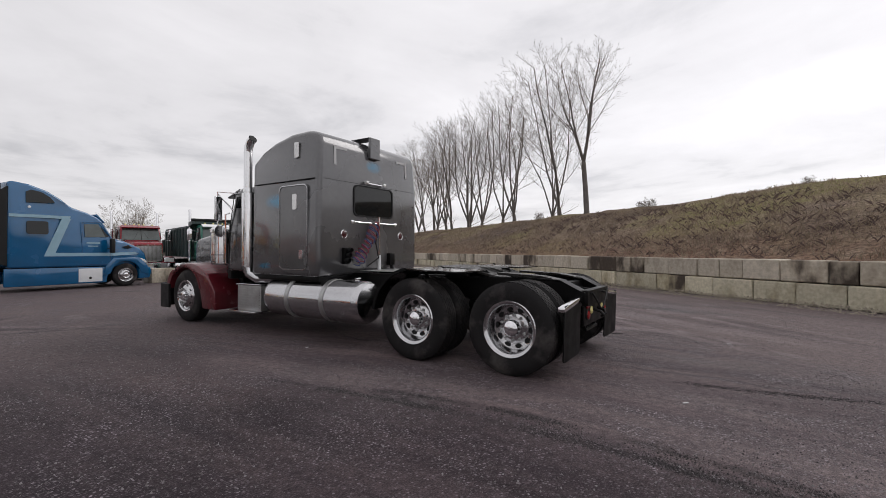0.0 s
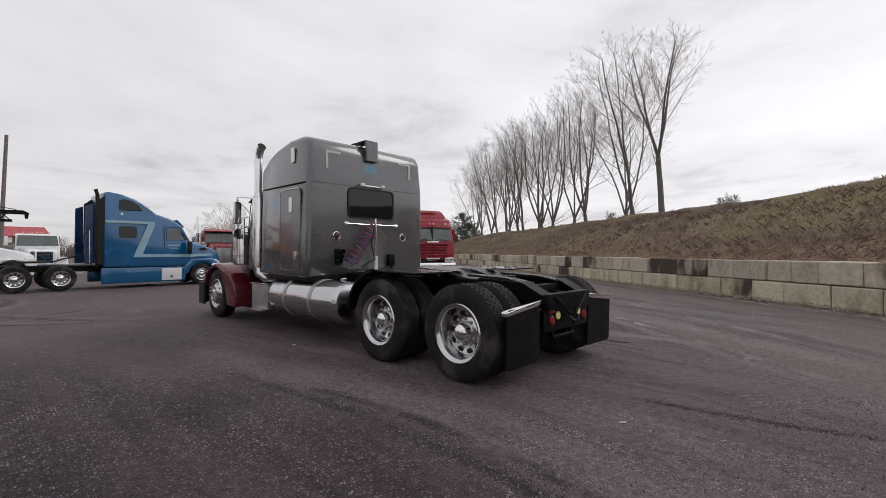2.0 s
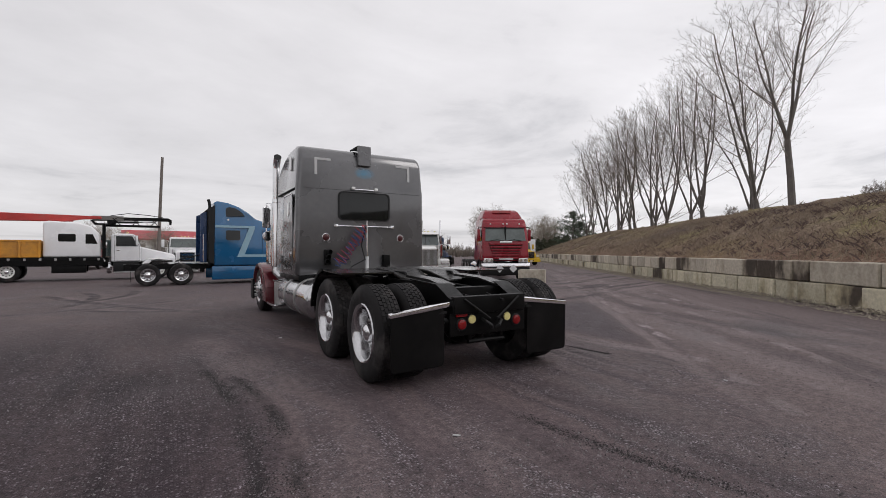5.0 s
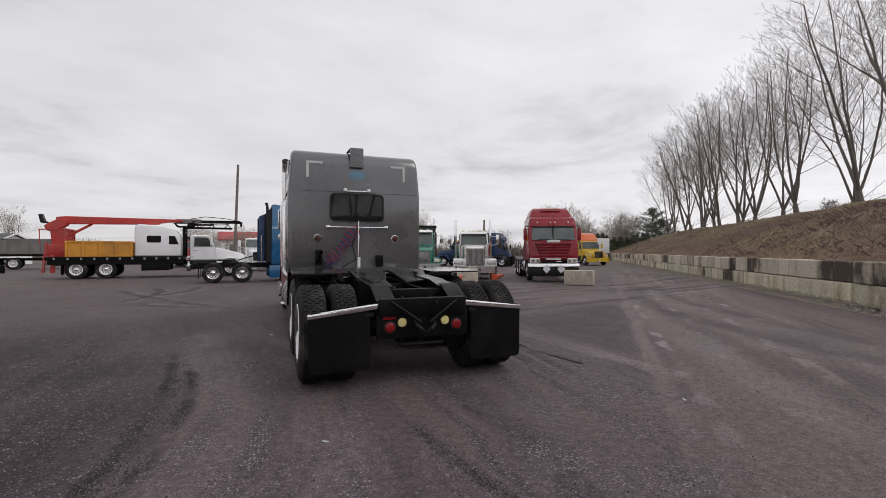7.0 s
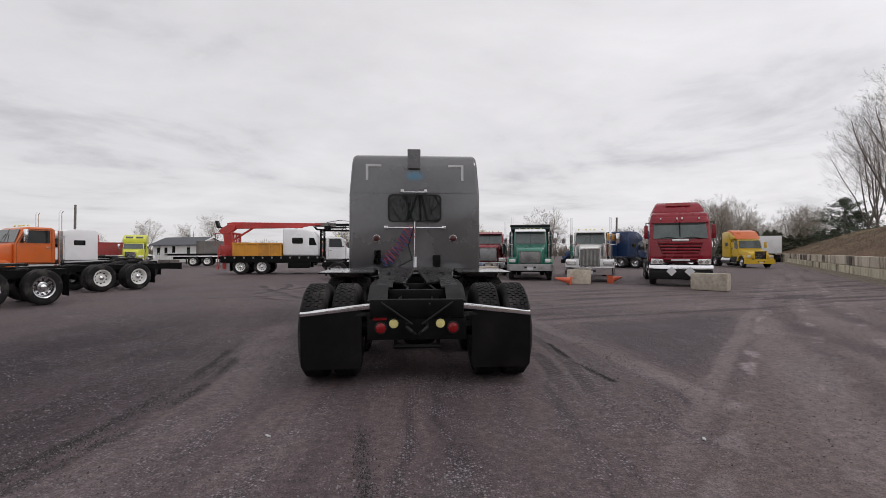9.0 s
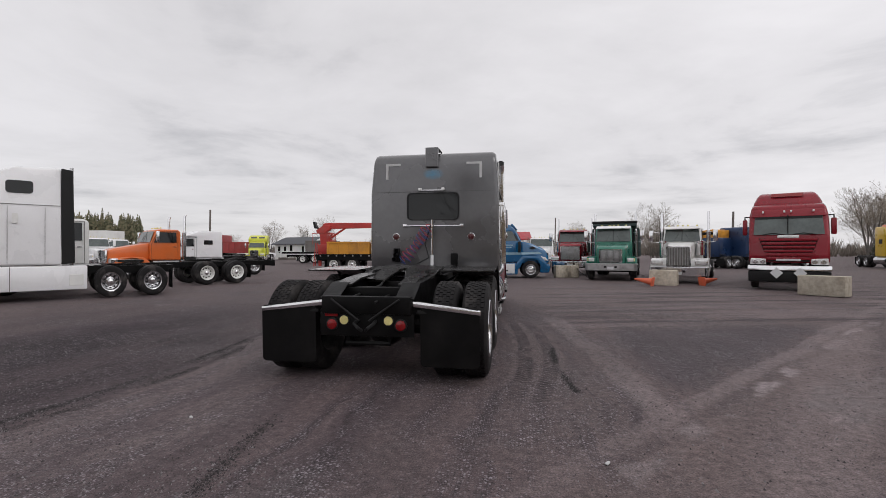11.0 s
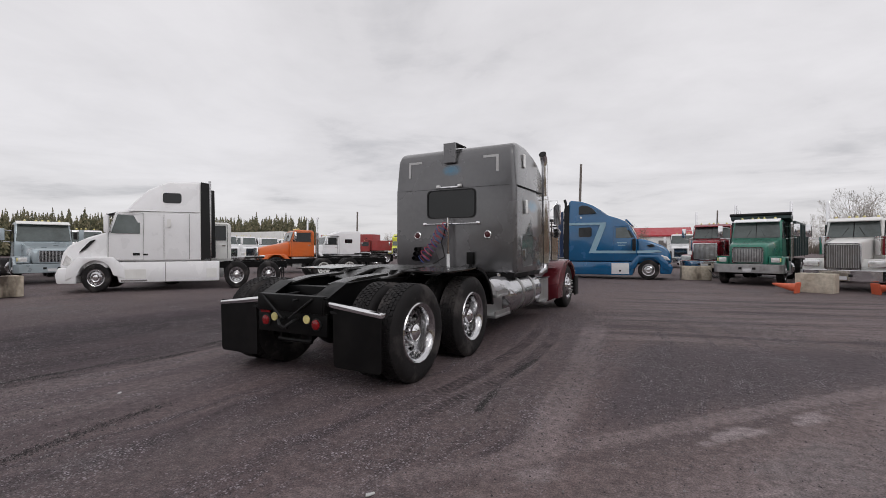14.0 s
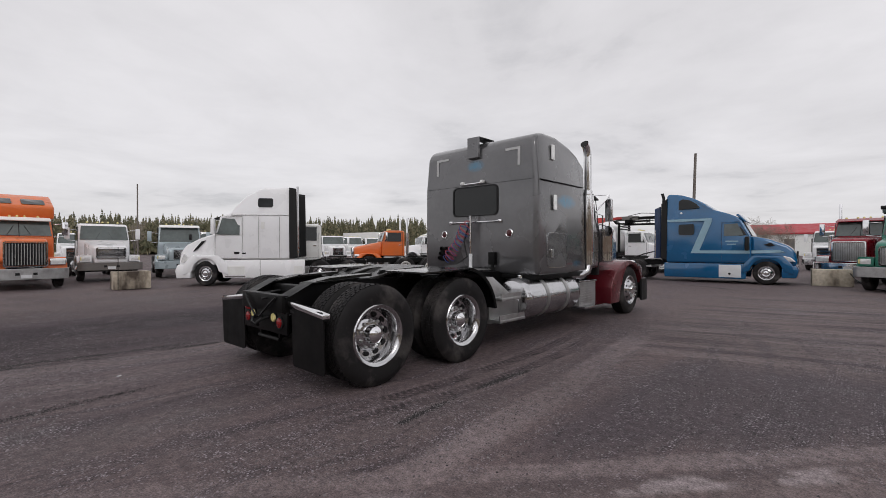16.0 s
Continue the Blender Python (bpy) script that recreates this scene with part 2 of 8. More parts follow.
m_roof_red = material("red_metal_roofing", (0.38, 0.03, 0.04), 0.5, 0.1, 0.1, 0.6, 9)
m_pole = material("weathered_pole_wood", (0.17, 0.15, 0.135), 0.85, 0, 0.25, 3, 30, bump=0.4)
m_bark = material("grey_brown_bark", (0.132, 0.118, 0.108), 0.9, 0, 0.35, 1.5, 14, bump=0.8)
m_twig = material("twigs", (0.185, 0.155, 0.134), 0.9, 0, 0.3, 0.6, 6)
m_bud = material("budding_twigs", (0.26, 0.225, 0.185), 0.9, 0, 0.3, 0.4, 4)
m_needle = material("spruce_needles", (0.060, 0.068, 0.036), 0.8, 0, 0.5, 0.5, 5, each=0.35)
m_pine = material("pine_needles", (0.042, 0.060, 0.034), 0.8, 0, 0.5, 0.9, 6)
m_wood = loose_tone("far_spruce_needles", ((0.0, (0.058, 0.064, 0.036)), (0.5, (0.140, 0.136, 0.076)), (1.0, (0.23, 0.20, 0.125))))
m_scrub = loose_tone("bare_scrub", ((0.0, (0.10, 0.085, 0.072)), (0.5, (0.17, 0.145, 0.122)), (1.0, (0.26, 0.225, 0.19))))
m_hedge = material("dark_cedar_foliage", (0.048, 0.050, 0.028), 0.85, 0, 0.45, 0.6, 5)
m_straw = material("dry_grass_blades", (0.27, 0.212, 0.152), 0.85, 0, 0.4, 0.25, 3)
m_weed = material("dead_weed_stalks", (0.20, 0.148, 0.112), 0.85, 0, 0.3, 1.0, 6)


def concrete(name="stained_concrete", pale=(0.53, 0.475, 0.390), mid_tone=(0.375, 0.325, 0.255), soaked=0.55):
    """Cast blocks: each has a tone of its own, soft run-down stains, and some are soaked dark brown."""
    m, n, l, b = nodes_of(name)
    tc, info = n.new("ShaderNodeTexCoord"), n.new("ShaderNodeObjectInfo")
    shift = n.new("ShaderNodeVectorMath")
    shift.operation = "MULTIPLY_ADD"
    shift.inputs[1].default_value = (37, 61, 17)
    l.new(info.outputs["Random"], shift.inputs[0])
    l.new(tc.outputs["Object"], shift.inputs[2])
    run = n.new("ShaderNodeMapping")
    run.inputs["Scale"].default_value = (1.0, 1.0, 0.45)
    l.new(shift.outputs[0], run.inputs["Vector"])
    patch, fleck, grain = (n.new("ShaderNodeTexNoise") for _ in range(3))
    for t, scale, detail, source in ((patch, 1.9, 6, run), (fleck, 11, 8, shift), (grain, 60, 5, shift)):
        t.inputs["Scale"].default_value, t.inputs["Detail"].default_value = scale, detail
        l.new(source.outputs[0], t.inputs["Vector"])
    soak = n.new("ShaderNodeMapRange")
    soak.inputs["From Min"].default_value, soak.inputs["From Max"].default_value = soaked, soaked + 0.30
    soak.inputs["To Min"].default_value, soak.inputs["To Max"].default_value = -0.08, 0.26
    l.new(info.outputs["Random"], soak.inputs["Value"])
    add = n.new("ShaderNodeMath")
    add.operation = "ADD"
    l.new(patch.outputs[0], add.inputs[0])
    l.new(soak.outputs[0], add.inputs[1])
    ramp = n.new("ShaderNodeValToRGB")
    e = ramp.color_ramp.elements
    e[0].position, e[0].color = 0.42, (*pale, 1)
    e[1].position, e[1].color = 0.76, (0.060, 0.045, 0.034, 1)
    mid = e.new(0.60)
    mid.color = (*mid_tone, 1)
    l.new(add.outputs[0], ramp.inputs[0])
    tone = n.new("ShaderNodeMath")
    tone.operation = "MULTIPLY_ADD"
    tone.inputs[1].default_value = 7.31
    l.new(info.outputs["Random"], tone.inputs[0])
    frac = n.new("ShaderNodeMath")
    frac.operation = "FRACT"
    l.new(tone.outputs[0], frac.inputs[0])
    own = n.new("ShaderNodeMapRange")
    own.inputs["To Min"].default_value, own.inputs["To Max"].default_value = 0.78, 1.12
    l.new(frac.outputs[0], own.inputs["Value"])
    g = n.new("ShaderNodeMapRange")
    g.inputs["From Min"].default_value, g.inputs["From Max"].default_value = 0.3, 0.7
    g.inputs["To Min"].default_value, g.inputs["To Max"].default_value = 0.80, 1.16
    l.new(fleck.outputs[0], g.inputs["Value"])
    both = n.new("ShaderNodeMath")
    both.operation = "MULTIPLY"
    l.new(own.outputs[0], both.inputs[0])
    l.new(g.outputs[0], both.inputs[1])
    mul = n.new("ShaderNodeVectorMath")
    mul.operation = "SCALE"
    l.new(ramp.outputs[0], mul.inputs[0])
    l.new(both.outputs[0], mul.inputs["Scale"])
    l.new(mul.outputs[0], b.inputs["Base Color"])
    b.inputs["Roughness"].default_value = 0.88
    u = n.new("ShaderNodeBump")
    u.inputs["Strength"].default_value, u.inputs["Distance"].default_value = 0.5, 0.012
    l.new(fleck.outputs[0], u.inputs["Height"])
    l.new(u.outputs[0], b.inputs["Normal"])
    return m


def asphalt():
    """Old gravelly asphalt: grain, pebbles, dusty wheel lanes, damp dark patches and pale dried puddles."""
    m, n, l, surface = nodes_of("worn_gravelly_asphalt")
    tc = n.new("ShaderNodeTexCoord")

    def tex(scale, detail=6, rough=0.6, vec=None, dist=0.0):
        t = n.new("ShaderNodeTexNoise")
        for k, v in (("Scale", scale), ("Detail", detail), ("Roughness", rough), ("Distortion", dist)):
            t.inputs[k].default_value = v
        l.new(vec or tc.outputs["Object"], t.inputs["Vector"])
        return t.outputs[0]

    def remap(v, a, c, lo, hi):
        r = n.new("ShaderNodeMapRange")
        for k, x in (("From Min", a), ("From Max", c), ("To Min", lo), ("To Max", hi)):
            r.inputs[k].default_value = x
        l.new(v, r.inputs["Value"])
        return r.outputs[0]

    def calc(op, a, c=None, d=None):
        k = n.new("ShaderNodeMath")
        k.operation = op
        for i, v in enumerate((a, c, d)):
            if v is None:
                continue
            if isinstance(v, (int, float)):
                k.inputs[i].default_value = v
            else:
                l.new(v, k.inputs[i])
        return k.outputs[0]

    def mix(f, a, c):
        x = n.new("ShaderNodeMix")
        x.data_type = "RGBA"
        l.new(f, x.inputs["Factor"])
        for s, v in (("A", a), ("B", c)):
            if isinstance(v, tuple):
                x.inputs[s].default_value = (*v, 1)
            else:
                l.new(v, x.inputs[s])
        return x.outputs["Result"]

    sep = n.new("ShaderNodeSeparateXYZ")
    l.new(tc.outputs["Object"], sep.inputs[0])
    wob = remap(tex(0.35, 3), 0.3, 0.7, -0.5, 0.5)

    px, py = sep.outputs[0], sep.outputs[1]

    def circle(a, b, c):
        """Centre and radius of the bend through three places."""
        d = 2 * (a[0] * (b[1] - c[1]) + b[0] * (c[1] - a[1]) + c[0] * (a[1] - b[1]))
        q = [p[0] ** 2 + p[1] ** 2 for p in (a, b, c)]
        cx = (q[0] * (b[1] - c[1]) + q[1] * (c[1] - a[1]) + q[2] * (a[1] - b[1])) / d
        cy = (q[0] * (c[0] - b[0]) + q[1] * (a[0] - c[0]) + q[2] * (b[0] - a[0])) / d
        return cx, cy, math.hypot(a[0] - cx, a[1] - cy)

    def across_trail(a, b, c, fade=0.8, shake=0.12):
        """How far a place lies beside the bend through a, b and c, and a mask that fades at its ends."""
        cx, cy, r = circle(a, b, c)
        dx, dy = calc("SUBTRACT", px, cx), calc("SUBTRACT", py, cy)
        off = calc("SUBTRACT", calc("ADD", calc("SQRT", calc("ADD", calc("MULTIPLY", dx, dx), calc("MULTIPLY", dy, dy))), calc("MULTIPLY", wob, shake)), r)
        ux, uy = c[0] - a[0], c[1] - a[1]
        span = math.hypot(ux, uy)
        run = calc("ADD", calc("MULTIPLY", calc("SUBTRACT", px, a[0]), ux / span), calc("MULTIPLY", calc("SUBTRACT", py, a[1]), uy / span))
        ends = calc("MULTIPLY", remap(run, 0, fade, 0, 1), remap(run, span - fade, span, 1, 0))
        return off, ends, run

    def trail(base, a, b, c, width, soft, tone, much, gaps=0.6, fade=0.8):
        off, ends, _ = across_trail(a, b, c, fade)
        f = calc("MULTIPLY", remap(calc("ABSOLUTE", off), width, width + soft, much, 0.0), remap(tex(gaps, 5), 0.36, 0.58, 0.15, 1.0))
        return mix(calc("MULTIPLY", f, ends), base, tone)

    PALE, BROWN, BLACK = (0.190, 0.162, 0.155), (0.155, 0.124, 0.116), (0.017, 0.0135, 0.0145)
    base = mix(remap(tex(0.16, 7), 0.35, 0.65, 0, 1), (0.070, 0.055, 0.058), (0.104, 0.082, 0.084))
    base = mix(remap(tex(1.1, 8, 0.65), 0.40, 0.66, 0, 0.75), base, (0.086, 0.067, 0.070))
    # west of the long rut the asphalt is darker and bluish
    west = calc("MULTIPLY", remap(calc("ADD", px, calc("MULTIPLY", wob, 0.8)), -3.0, -2.3, 0.9, 0.0), calc("MULTIPLY", remap(py, 2.0, 6.5, 1, 0.2), remap(px, -8.0, -5.5, 0.25, 1)))
    base = mix(west, base, (0.028, 0.022, 0.027))
    base = mix(calc("MULTIPLY", remap(tex(0.45, 6, 0.6), 0.42, 0.64, 0, 0.75), west), base, (0.016, 0.013, 0.0155))
    # towards the parked rows, tan dust and a grazing sky sheen put into the colour
    dust_and_sheen = calc("MAXIMUM", remap(py, 3.0, 8.0, 0, 0.6), remap(px, -5.5, -11.0, 0, 0.85))
    base = mix(calc("MULTIPLY", dust_and_sheen, remap(tex(0.5, 6, 0.6), 0.34, 0.60, 0.4, 1)), base, (0.172, 0.147, 0.134))
    # dust drifted along the lanes
    stretch = n.new("ShaderNodeMapping")
    stretch.inputs["Rotation"].default_value = (0, 0, radians(-38))
    stretch.inputs["Scale"].default_value = (1.0, 0.10, 1)
    l.new(tc.outputs["Object"], stretch.inputs["Vector"])
    lanes = remap(tex(0.8, 6, 0.6, stretch.outputs[0], 0.4), 0.48, 0.72, 0, 0.7)
    base = mix(calc("MULTIPLY", lanes, remap(py, -2.5, 0.5, 0.25, 1)), base, (0.140, 0.116, 0.112))
    # ground outside the truck's shade is coloured paler, over the east half
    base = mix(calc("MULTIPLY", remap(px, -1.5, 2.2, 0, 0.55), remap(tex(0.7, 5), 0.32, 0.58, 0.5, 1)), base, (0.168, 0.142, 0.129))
    # wheels sweep the yard in long arcs: dust lies in bands, grit in ridges between them
    ax, ay = calc("ADD", px, 14.3), calc("ADD", py, 0.1)
    reach = calc("SQRT", calc("ADD", calc("MULTIPLY", ax, ax), calc("MULTIPLY", ay, ay)))
    turn = calc("ARCTAN2", ay, ax)
    sweep = n.new("ShaderNodeCombineXYZ")
    l.new(calc("ADD", reach, calc("MULTIPLY", wob, 0.5)), sweep.inputs[0])
    l.new(calc("MULTIPLY", turn, 0.9), sweep.inputs[1])
    here = calc("MULTIPLY", remap(py, 3.0, 9.0, 1, 0.15), remap(px, -2.9, -2.0, 0.10, 1))
    broad = tex(1.3, 5, 0.55, sweep.outputs[0])
    narrow = tex(4.6, 6, 0.65, sweep.outputs[0])
    base = mix(calc("MULTIPLY", calc("MULTIPLY", remap(broad, 0.49, 0.60, 0, 1), here), 0.85), base, (0.150, 0.119, 0.113))
    base = mix(calc("MULTIPLY", calc("MULTIPLY", remap(broad, 0.46, 0.36, 0, 1), here), 0.7), base, (0.066, 0.053, 0.056))
    base = mix(calc("MULTIPLY", calc("MULTIPLY", remap(narrow, 0.46, 0.36, 0, 1), here), 0.75), base, (0.042, 0.033, 0.035))
    base = mix(calc("MULTIPLY", calc("MULTIPLY", remap(narrow, 0.55, 0.66, 0, 1), here), 0.6), base, (0.172, 0.141, 0.136))
    # the lane beside the wall is dusty; a pale line with broken dashes marks its inner edge
    lane = calc("ADD", calc("SUBTRACT", calc("MULTIPLY", px, 0.757), calc("MULTIPLY", py, 0.653)), calc("MULTIPLY", wob, 0.14))
    base = mix(calc("MULTIPLY", calc("MULTIPLY", remap(lane, 2.35, 2.75, 0.8, 0.0), remap(px, 2.7, 3.1, 0, 1)), remap(calc("SUBTRACT", py, calc("MULTIPLY", px, 0.3)), 2.6, 1.9, 0, 1)), base, (0.066, 0.056, 0.062))
    base = mix(calc("MULTIPLY", remap(lane, 2.65, 3.0, 0, 0.85), remap(lane, 6.5, 9.5, 1, 0.45)), base, (0.148, 0.122, 0.114))
    grooves = n.new("ShaderNodeCombineXYZ")
    l.new(lane, grooves.inputs[0])
    l.new(calc("MULTIPLY", calc("ADD", calc("MULTIPLY", px, 0.653), calc("MULTIPLY", py, 0.757)), 0.05), grooves.inputs[1])
    groove = tex(2.2, 6, 0.62, grooves.outputs[0])
    beside = remap(lane, 2.7, 3.2, 0, 1)
    base = mix(calc("MULTIPLY", remap(groove, 0.53, 0.64, 0, 0.8), beside), base, (0.195, 0.168, 0.158))
    base = mix(calc("MULTIPLY", remap(groove, 0.46, 0.36, 0, 0.75), beside), base, (0.064, 0.052, 0.053))
    for mid, width, gaps, first in ((2.78, 0.07, 1.6, 0.30), (3.05, 0.06, 1.4, 0.50), (3.75, 0.045, 1.3, 0.54), (4.55, 0.05, 1.2, 0.52), (5.2, 0.045, 1.5, 0.54)):
        off = calc("ABSOLUTE", calc("SUBTRACT", lane, mid))
        keep = calc("MULTIPLY", remap(tex(gaps, 4, 0.55), first, first + 0.05, 0, 1), calc("MULTIPLY", remap(py, -3.0, 0.5, 0.2, 1), remap(py, 12, 20, 1, 0)))
        base = mix(calc("MULTIPLY", remap(off, width, width + 0.06, 0.9 if first < 0.5 else 0.95, 0), keep), base, (0.215, 0.186, 0.178) if first < 0.5 else (0.31, 0.285, 0.275))
    for a, b, c, width in (((9.5, 7.0), (6.2, 2.0), (5.0, -2.5), 0.22), ((11.5, 7.5), (7.6, 2.0), (6.2, -2.5), 0.20), ((7.0, 3.6), (4.2, -0.6), (2.4, -3.4), 0.20)):
        base = trail(base, a, b, c, width, 0.25, (0.205, 0.176, 0.167), 0.75, 0.8, 1.5)
        base = trail(base, (a[0] + 0.62, a[1]), (b[0] + 0.62, b[1]), (c[0] + 0.62, c[1]), 0.10, 0.22, (0.070, 0.057, 0.058), 0.7, 1.0, 1.5)
    # wheels that cross in front of the parked row leave faint streaks
    cross = calc("ADD", calc("SUBTRACT", calc("MULTIPLY", py, 0.96), calc("MULTIPLY", px, 0.28)), calc("MULTIPLY", wob, 0.15))
    along = calc("ADD", calc("MULTIPLY", px, 0.96), calc("MULTIPLY", py, 0.28))
    streak = n.new("ShaderNodeCombineXYZ")
    l.new(cross, streak.inputs[0])
    l.new(calc("MULTIPLY", along, 0.07), streak.inputs[1])
    drift = tex(2.6, 6, 0.62, streak.outputs[0])
    front = calc("MULTIPLY", calc("MULTIPLY", remap(px, 1.6, 2.6, 0, 1), remap(cross, 2.0, 2.5, 0, 1)), remap(cross, 8.0, 12.0, 1, 0.25))
    base = mix(calc("MULTIPLY", remap(drift, 0.51, 0.60, 0, 0.9), front), base, (0.205, 0.174, 0.166))
    base = mix(calc("MULTIPLY", remap(drift, 0.48, 0.40, 0, 0.85), front), base, (0.046, 0.037, 0.040))
    # pale tracks on both sides of the parked tractor
    for a, b, c, width, soft, much in (((2.1, 5.0), (2.55, 1.6), (2.8, -1.6), 0.13, 0.10, 1.0), ((3.1, 4.4), (2.95, 0.5), (3.0, -1.8), 0.06, 0.12, 0.5), ((-3.0, 4.2), (-1.9, -0.4), (-2.3, -4.5), 0.16, 0.35, 0.75), ((-6.2, 9.0), (-3.6, 4.6), (-3.2, 1.2), 0.20, 0.40, 0.6), ((-0.9, -0.9), (-1.1, -2.2), (-1.6, -5.0), 0.12, 0.25, 0.7), ((0.75, -0.8), (0.7, -2.2), (0.2, -4.6), 0.12, 0.25, 0.6)):
        base = trail(base, a, b, c, width, soft, (0.235, 0.205, 0.196) if much > 0.9 else PALE if much > 0.6 else BROWN, much, 0.3 if much > 0.9 else 0.6)
    # dark ruts where the crumbs were thrown up
    for a, b, c, width, soft, much in (((-2.74, 2.5), (-2.48, -0.2), (-2.66, -2.8), 0.022, 0.05, 0.85), ((-2.40, 1.2), (-2.22, -0.9), (-2.55, -3.0), 0.025, 0.06, 0.7), ((-3.3, 0.0), (-3.35, -1.2), (-3.6, -2.4), 0.02, 0.05, 0.6), ((-1.10, -1.0), (-1.16, -1.8), (-1.55, -2.6), 0.015, 0.04, 0.35), ((-0.78, -1.2), (-0.74, -2.2), (-0.9, -3.2), 0.015, 0.04, 0.3), ((-0.45, -1.5), (-0.30, -2.6), (0.0, -3.6), 0.015, 0.04, 0.4), ((2.0, 1.5), (2.0, 0.4), (2.1, -0.5), 0.02, 0.04, 0.8), ((1.74, 1.0), (1.70, 0.2), (1.74, -0.5), 0.02, 0.04, 0.6)):
        base = trail(base, a, b, c, width, soft, BLACK, much, 2.2, 0.5)
    # thin dark skid lines where trucks swing in from the west
    for a, b, c in (((-6.5, 14.5), (-4.4, 10.2), (-2.2, 7.0)), ((-5.2, 9.6), (-3.2, 7.9), (-1.2, 7.6)), ((-5.6, 15.2), (-4.9, 12.2), (-5.4, 9.4)), ((-4.1, 15.5), (-4.3, 12.5), (-5.6, 10.4)), ((-8.0, 8.6), (-5.0, 9.0), (-2.5, 10.6))):
        base = trail(base, a, b, c, 0.11, 0.07, BLACK, 1.0, 1.7, 1.2)
        base = trail(base, (a[0] + 0.3, a[1]), (b[0] + 0.3, b[1]), (c[0] + 0.3, c[1]), 0.08, 0.12, PALE, 0.7, 1.0, 1.2)
    # two fresh tread prints in the dust
    prints = []
    for a, b, c in (((1.36, 4.0), (1.62, 1.2), (1.46, -1.1)), ((1.62, 4.0), (1.93, 1.0), (1.66, -1.2))):
        d, ends, run = across_trail(a, b, c, 0.7, 0.04)
        side = calc("GREATER_THAN", d, 0.0)
        beat = calc("FRACT", calc("ADD", calc("MULTIPLY", run, 12.5), calc("ADD", calc("MULTIPLY", side, 0.5), calc("MULTIPLY", calc("ABSOLUTE", d), 5.0))))
        lug = calc("MULTIPLY", remap(beat, 0.36, 0.48, 0, 1), remap(calc("ABSOLUTE", d), 0.075, 0.095, 1, 0))
        there = calc("MULTIPLY", ends, remap(tex(2.4, 5), 0.38, 0.58, 0.15, 0.9))
        prints.append((lug, there))
        base = mix(calc("MULTIPLY", calc("MULTIPLY", remap(calc("ABSOLUTE", calc("SUBTRACT", calc("ABSOLUTE", d), 0.13)), 0.02, 0.06, 1, 0), there), 0.7), base, (0.175, 0.146, 0.139))
    # dried puddles, pale at the rim
    puddle = tex(0.33, 5, 0.5, None, 0.8)
    base = mix(calc("MULTIPLY", remap(puddle, 0.655, 0.69, 0, 1), remap(tex(3.0), 0.35, 0.6, 0, 0.8)), base, (0.185, 0.172, 0.165))
    damp = remap(tex(0.24, 5, 0.55, None, 0.4), 0.60, 0.70, 0, 1)
    base = mix(calc("MULTIPLY", damp, 0.5), base, (0.036, 0.032, 0.036))
    # pebbles bedded in the binder, some pale, some pits black
    def cells(scale):
        v = n.new("ShaderNodeTexVoronoi")
        v.voronoi_dimensions = "2D"
        v.inputs["Scale"].default_value = scale
        l.new(tc.outputs["Object"], v.inputs["Vector"])
        c = n.new("ShaderNodeSeparateXYZ")
        l.new(v.outputs["Color"], c.inputs[0])
        return v.outputs["Distance"], c.outputs[0], c.outputs[1]

    far_a, hue_a, hue_b = cells(72)
    far_c, hue_c, hue_d = cells(38)
    # the grit lies in strips along the sweep, and evenly over the darker west asphalt
    strips = calc("MULTIPLY", remap(narrow, 0.53, 0.43, 0, 1), here)
    patches = calc("MULTIPLY", remap(tex(0.75, 6, 0.62), 0.46, 0.60, 0.12, 1), remap(tex(3.4, 4), 0.36, 0.56, 0.35, 1))
    lane_clean = remap(lane, 2.6, 3.2, 1, 0.3)
    spread = calc("MULTIPLY", calc("MAXIMUM", calc("MULTIPLY", strips, remap(tex(1.7, 5), 0.40, 0.58, 0.25, 1)), calc("MAXIMUM", patches, calc("MULTIPLY", west, 0.36))), lane_clean)
    base = mix(calc("MULTIPLY", spread, 0.42), base, (0.048, 0.039, 0.043))
    pebble = calc("MULTIPLY", remap(hue_a, 0.50, 0.80, 0, 1), remap(far_a, 0.30, 0.48, 1, 0))
    stone = calc("MULTIPLY", remap(hue_c, 0.70, 0.86, 0, 1), remap(far_c, 0.24, 0.36, 1, 0))
    pit = calc("MULTIPLY", remap(hue_b, 0.55, 0.9, 0, 1), remap(far_a, 0.35, 0.55, 1, 0))
    base = mix(calc("MULTIPLY", calc("MULTIPLY", calc("MULTIPLY", pit, lane_clean), remap(spread, 0, 1, 0.35, 1)), 0.85), base, (0.018, 0.016, 0.018))
    base = mix(calc("MULTIPLY", calc("MULTIPLY", pebble, spread), calc("SUBTRACT", 0.85, calc("MULTIPLY", west, 0.35))), base, (0.235, 0.222, 0.232))
    base = mix(calc("MULTIPLY", calc("MULTIPLY", stone, spread), 0.95), base, (0.33, 0.32, 0.33))
    for lug, there in prints:
        base = mix(calc("MULTIPLY", lug, there), base, (0.020, 0.016, 0.017))
    speck = tex(75, 4, 0.7)
    clump = tex(14, 6, 0.7)
    grain = n.new("ShaderNodeVectorMath")
    grain.operation = "SCALE"
    l.new(base, grain.inputs[0])
    l.new(calc("MULTIPLY", remap(speck, 0.32, 0.68, 0.46, 1.42), remap(clump, 0.32, 0.68, 0.60, 1.42)), grain.inputs["Scale"])
    ruddy = n.new("ShaderNodeVectorMath")
    ruddy.operation = "MULTIPLY"
    ruddy.inputs[1].default_value = (0.97, 0.89, 0.935)
    l.new(grain.outputs[0], ruddy.inputs[0])
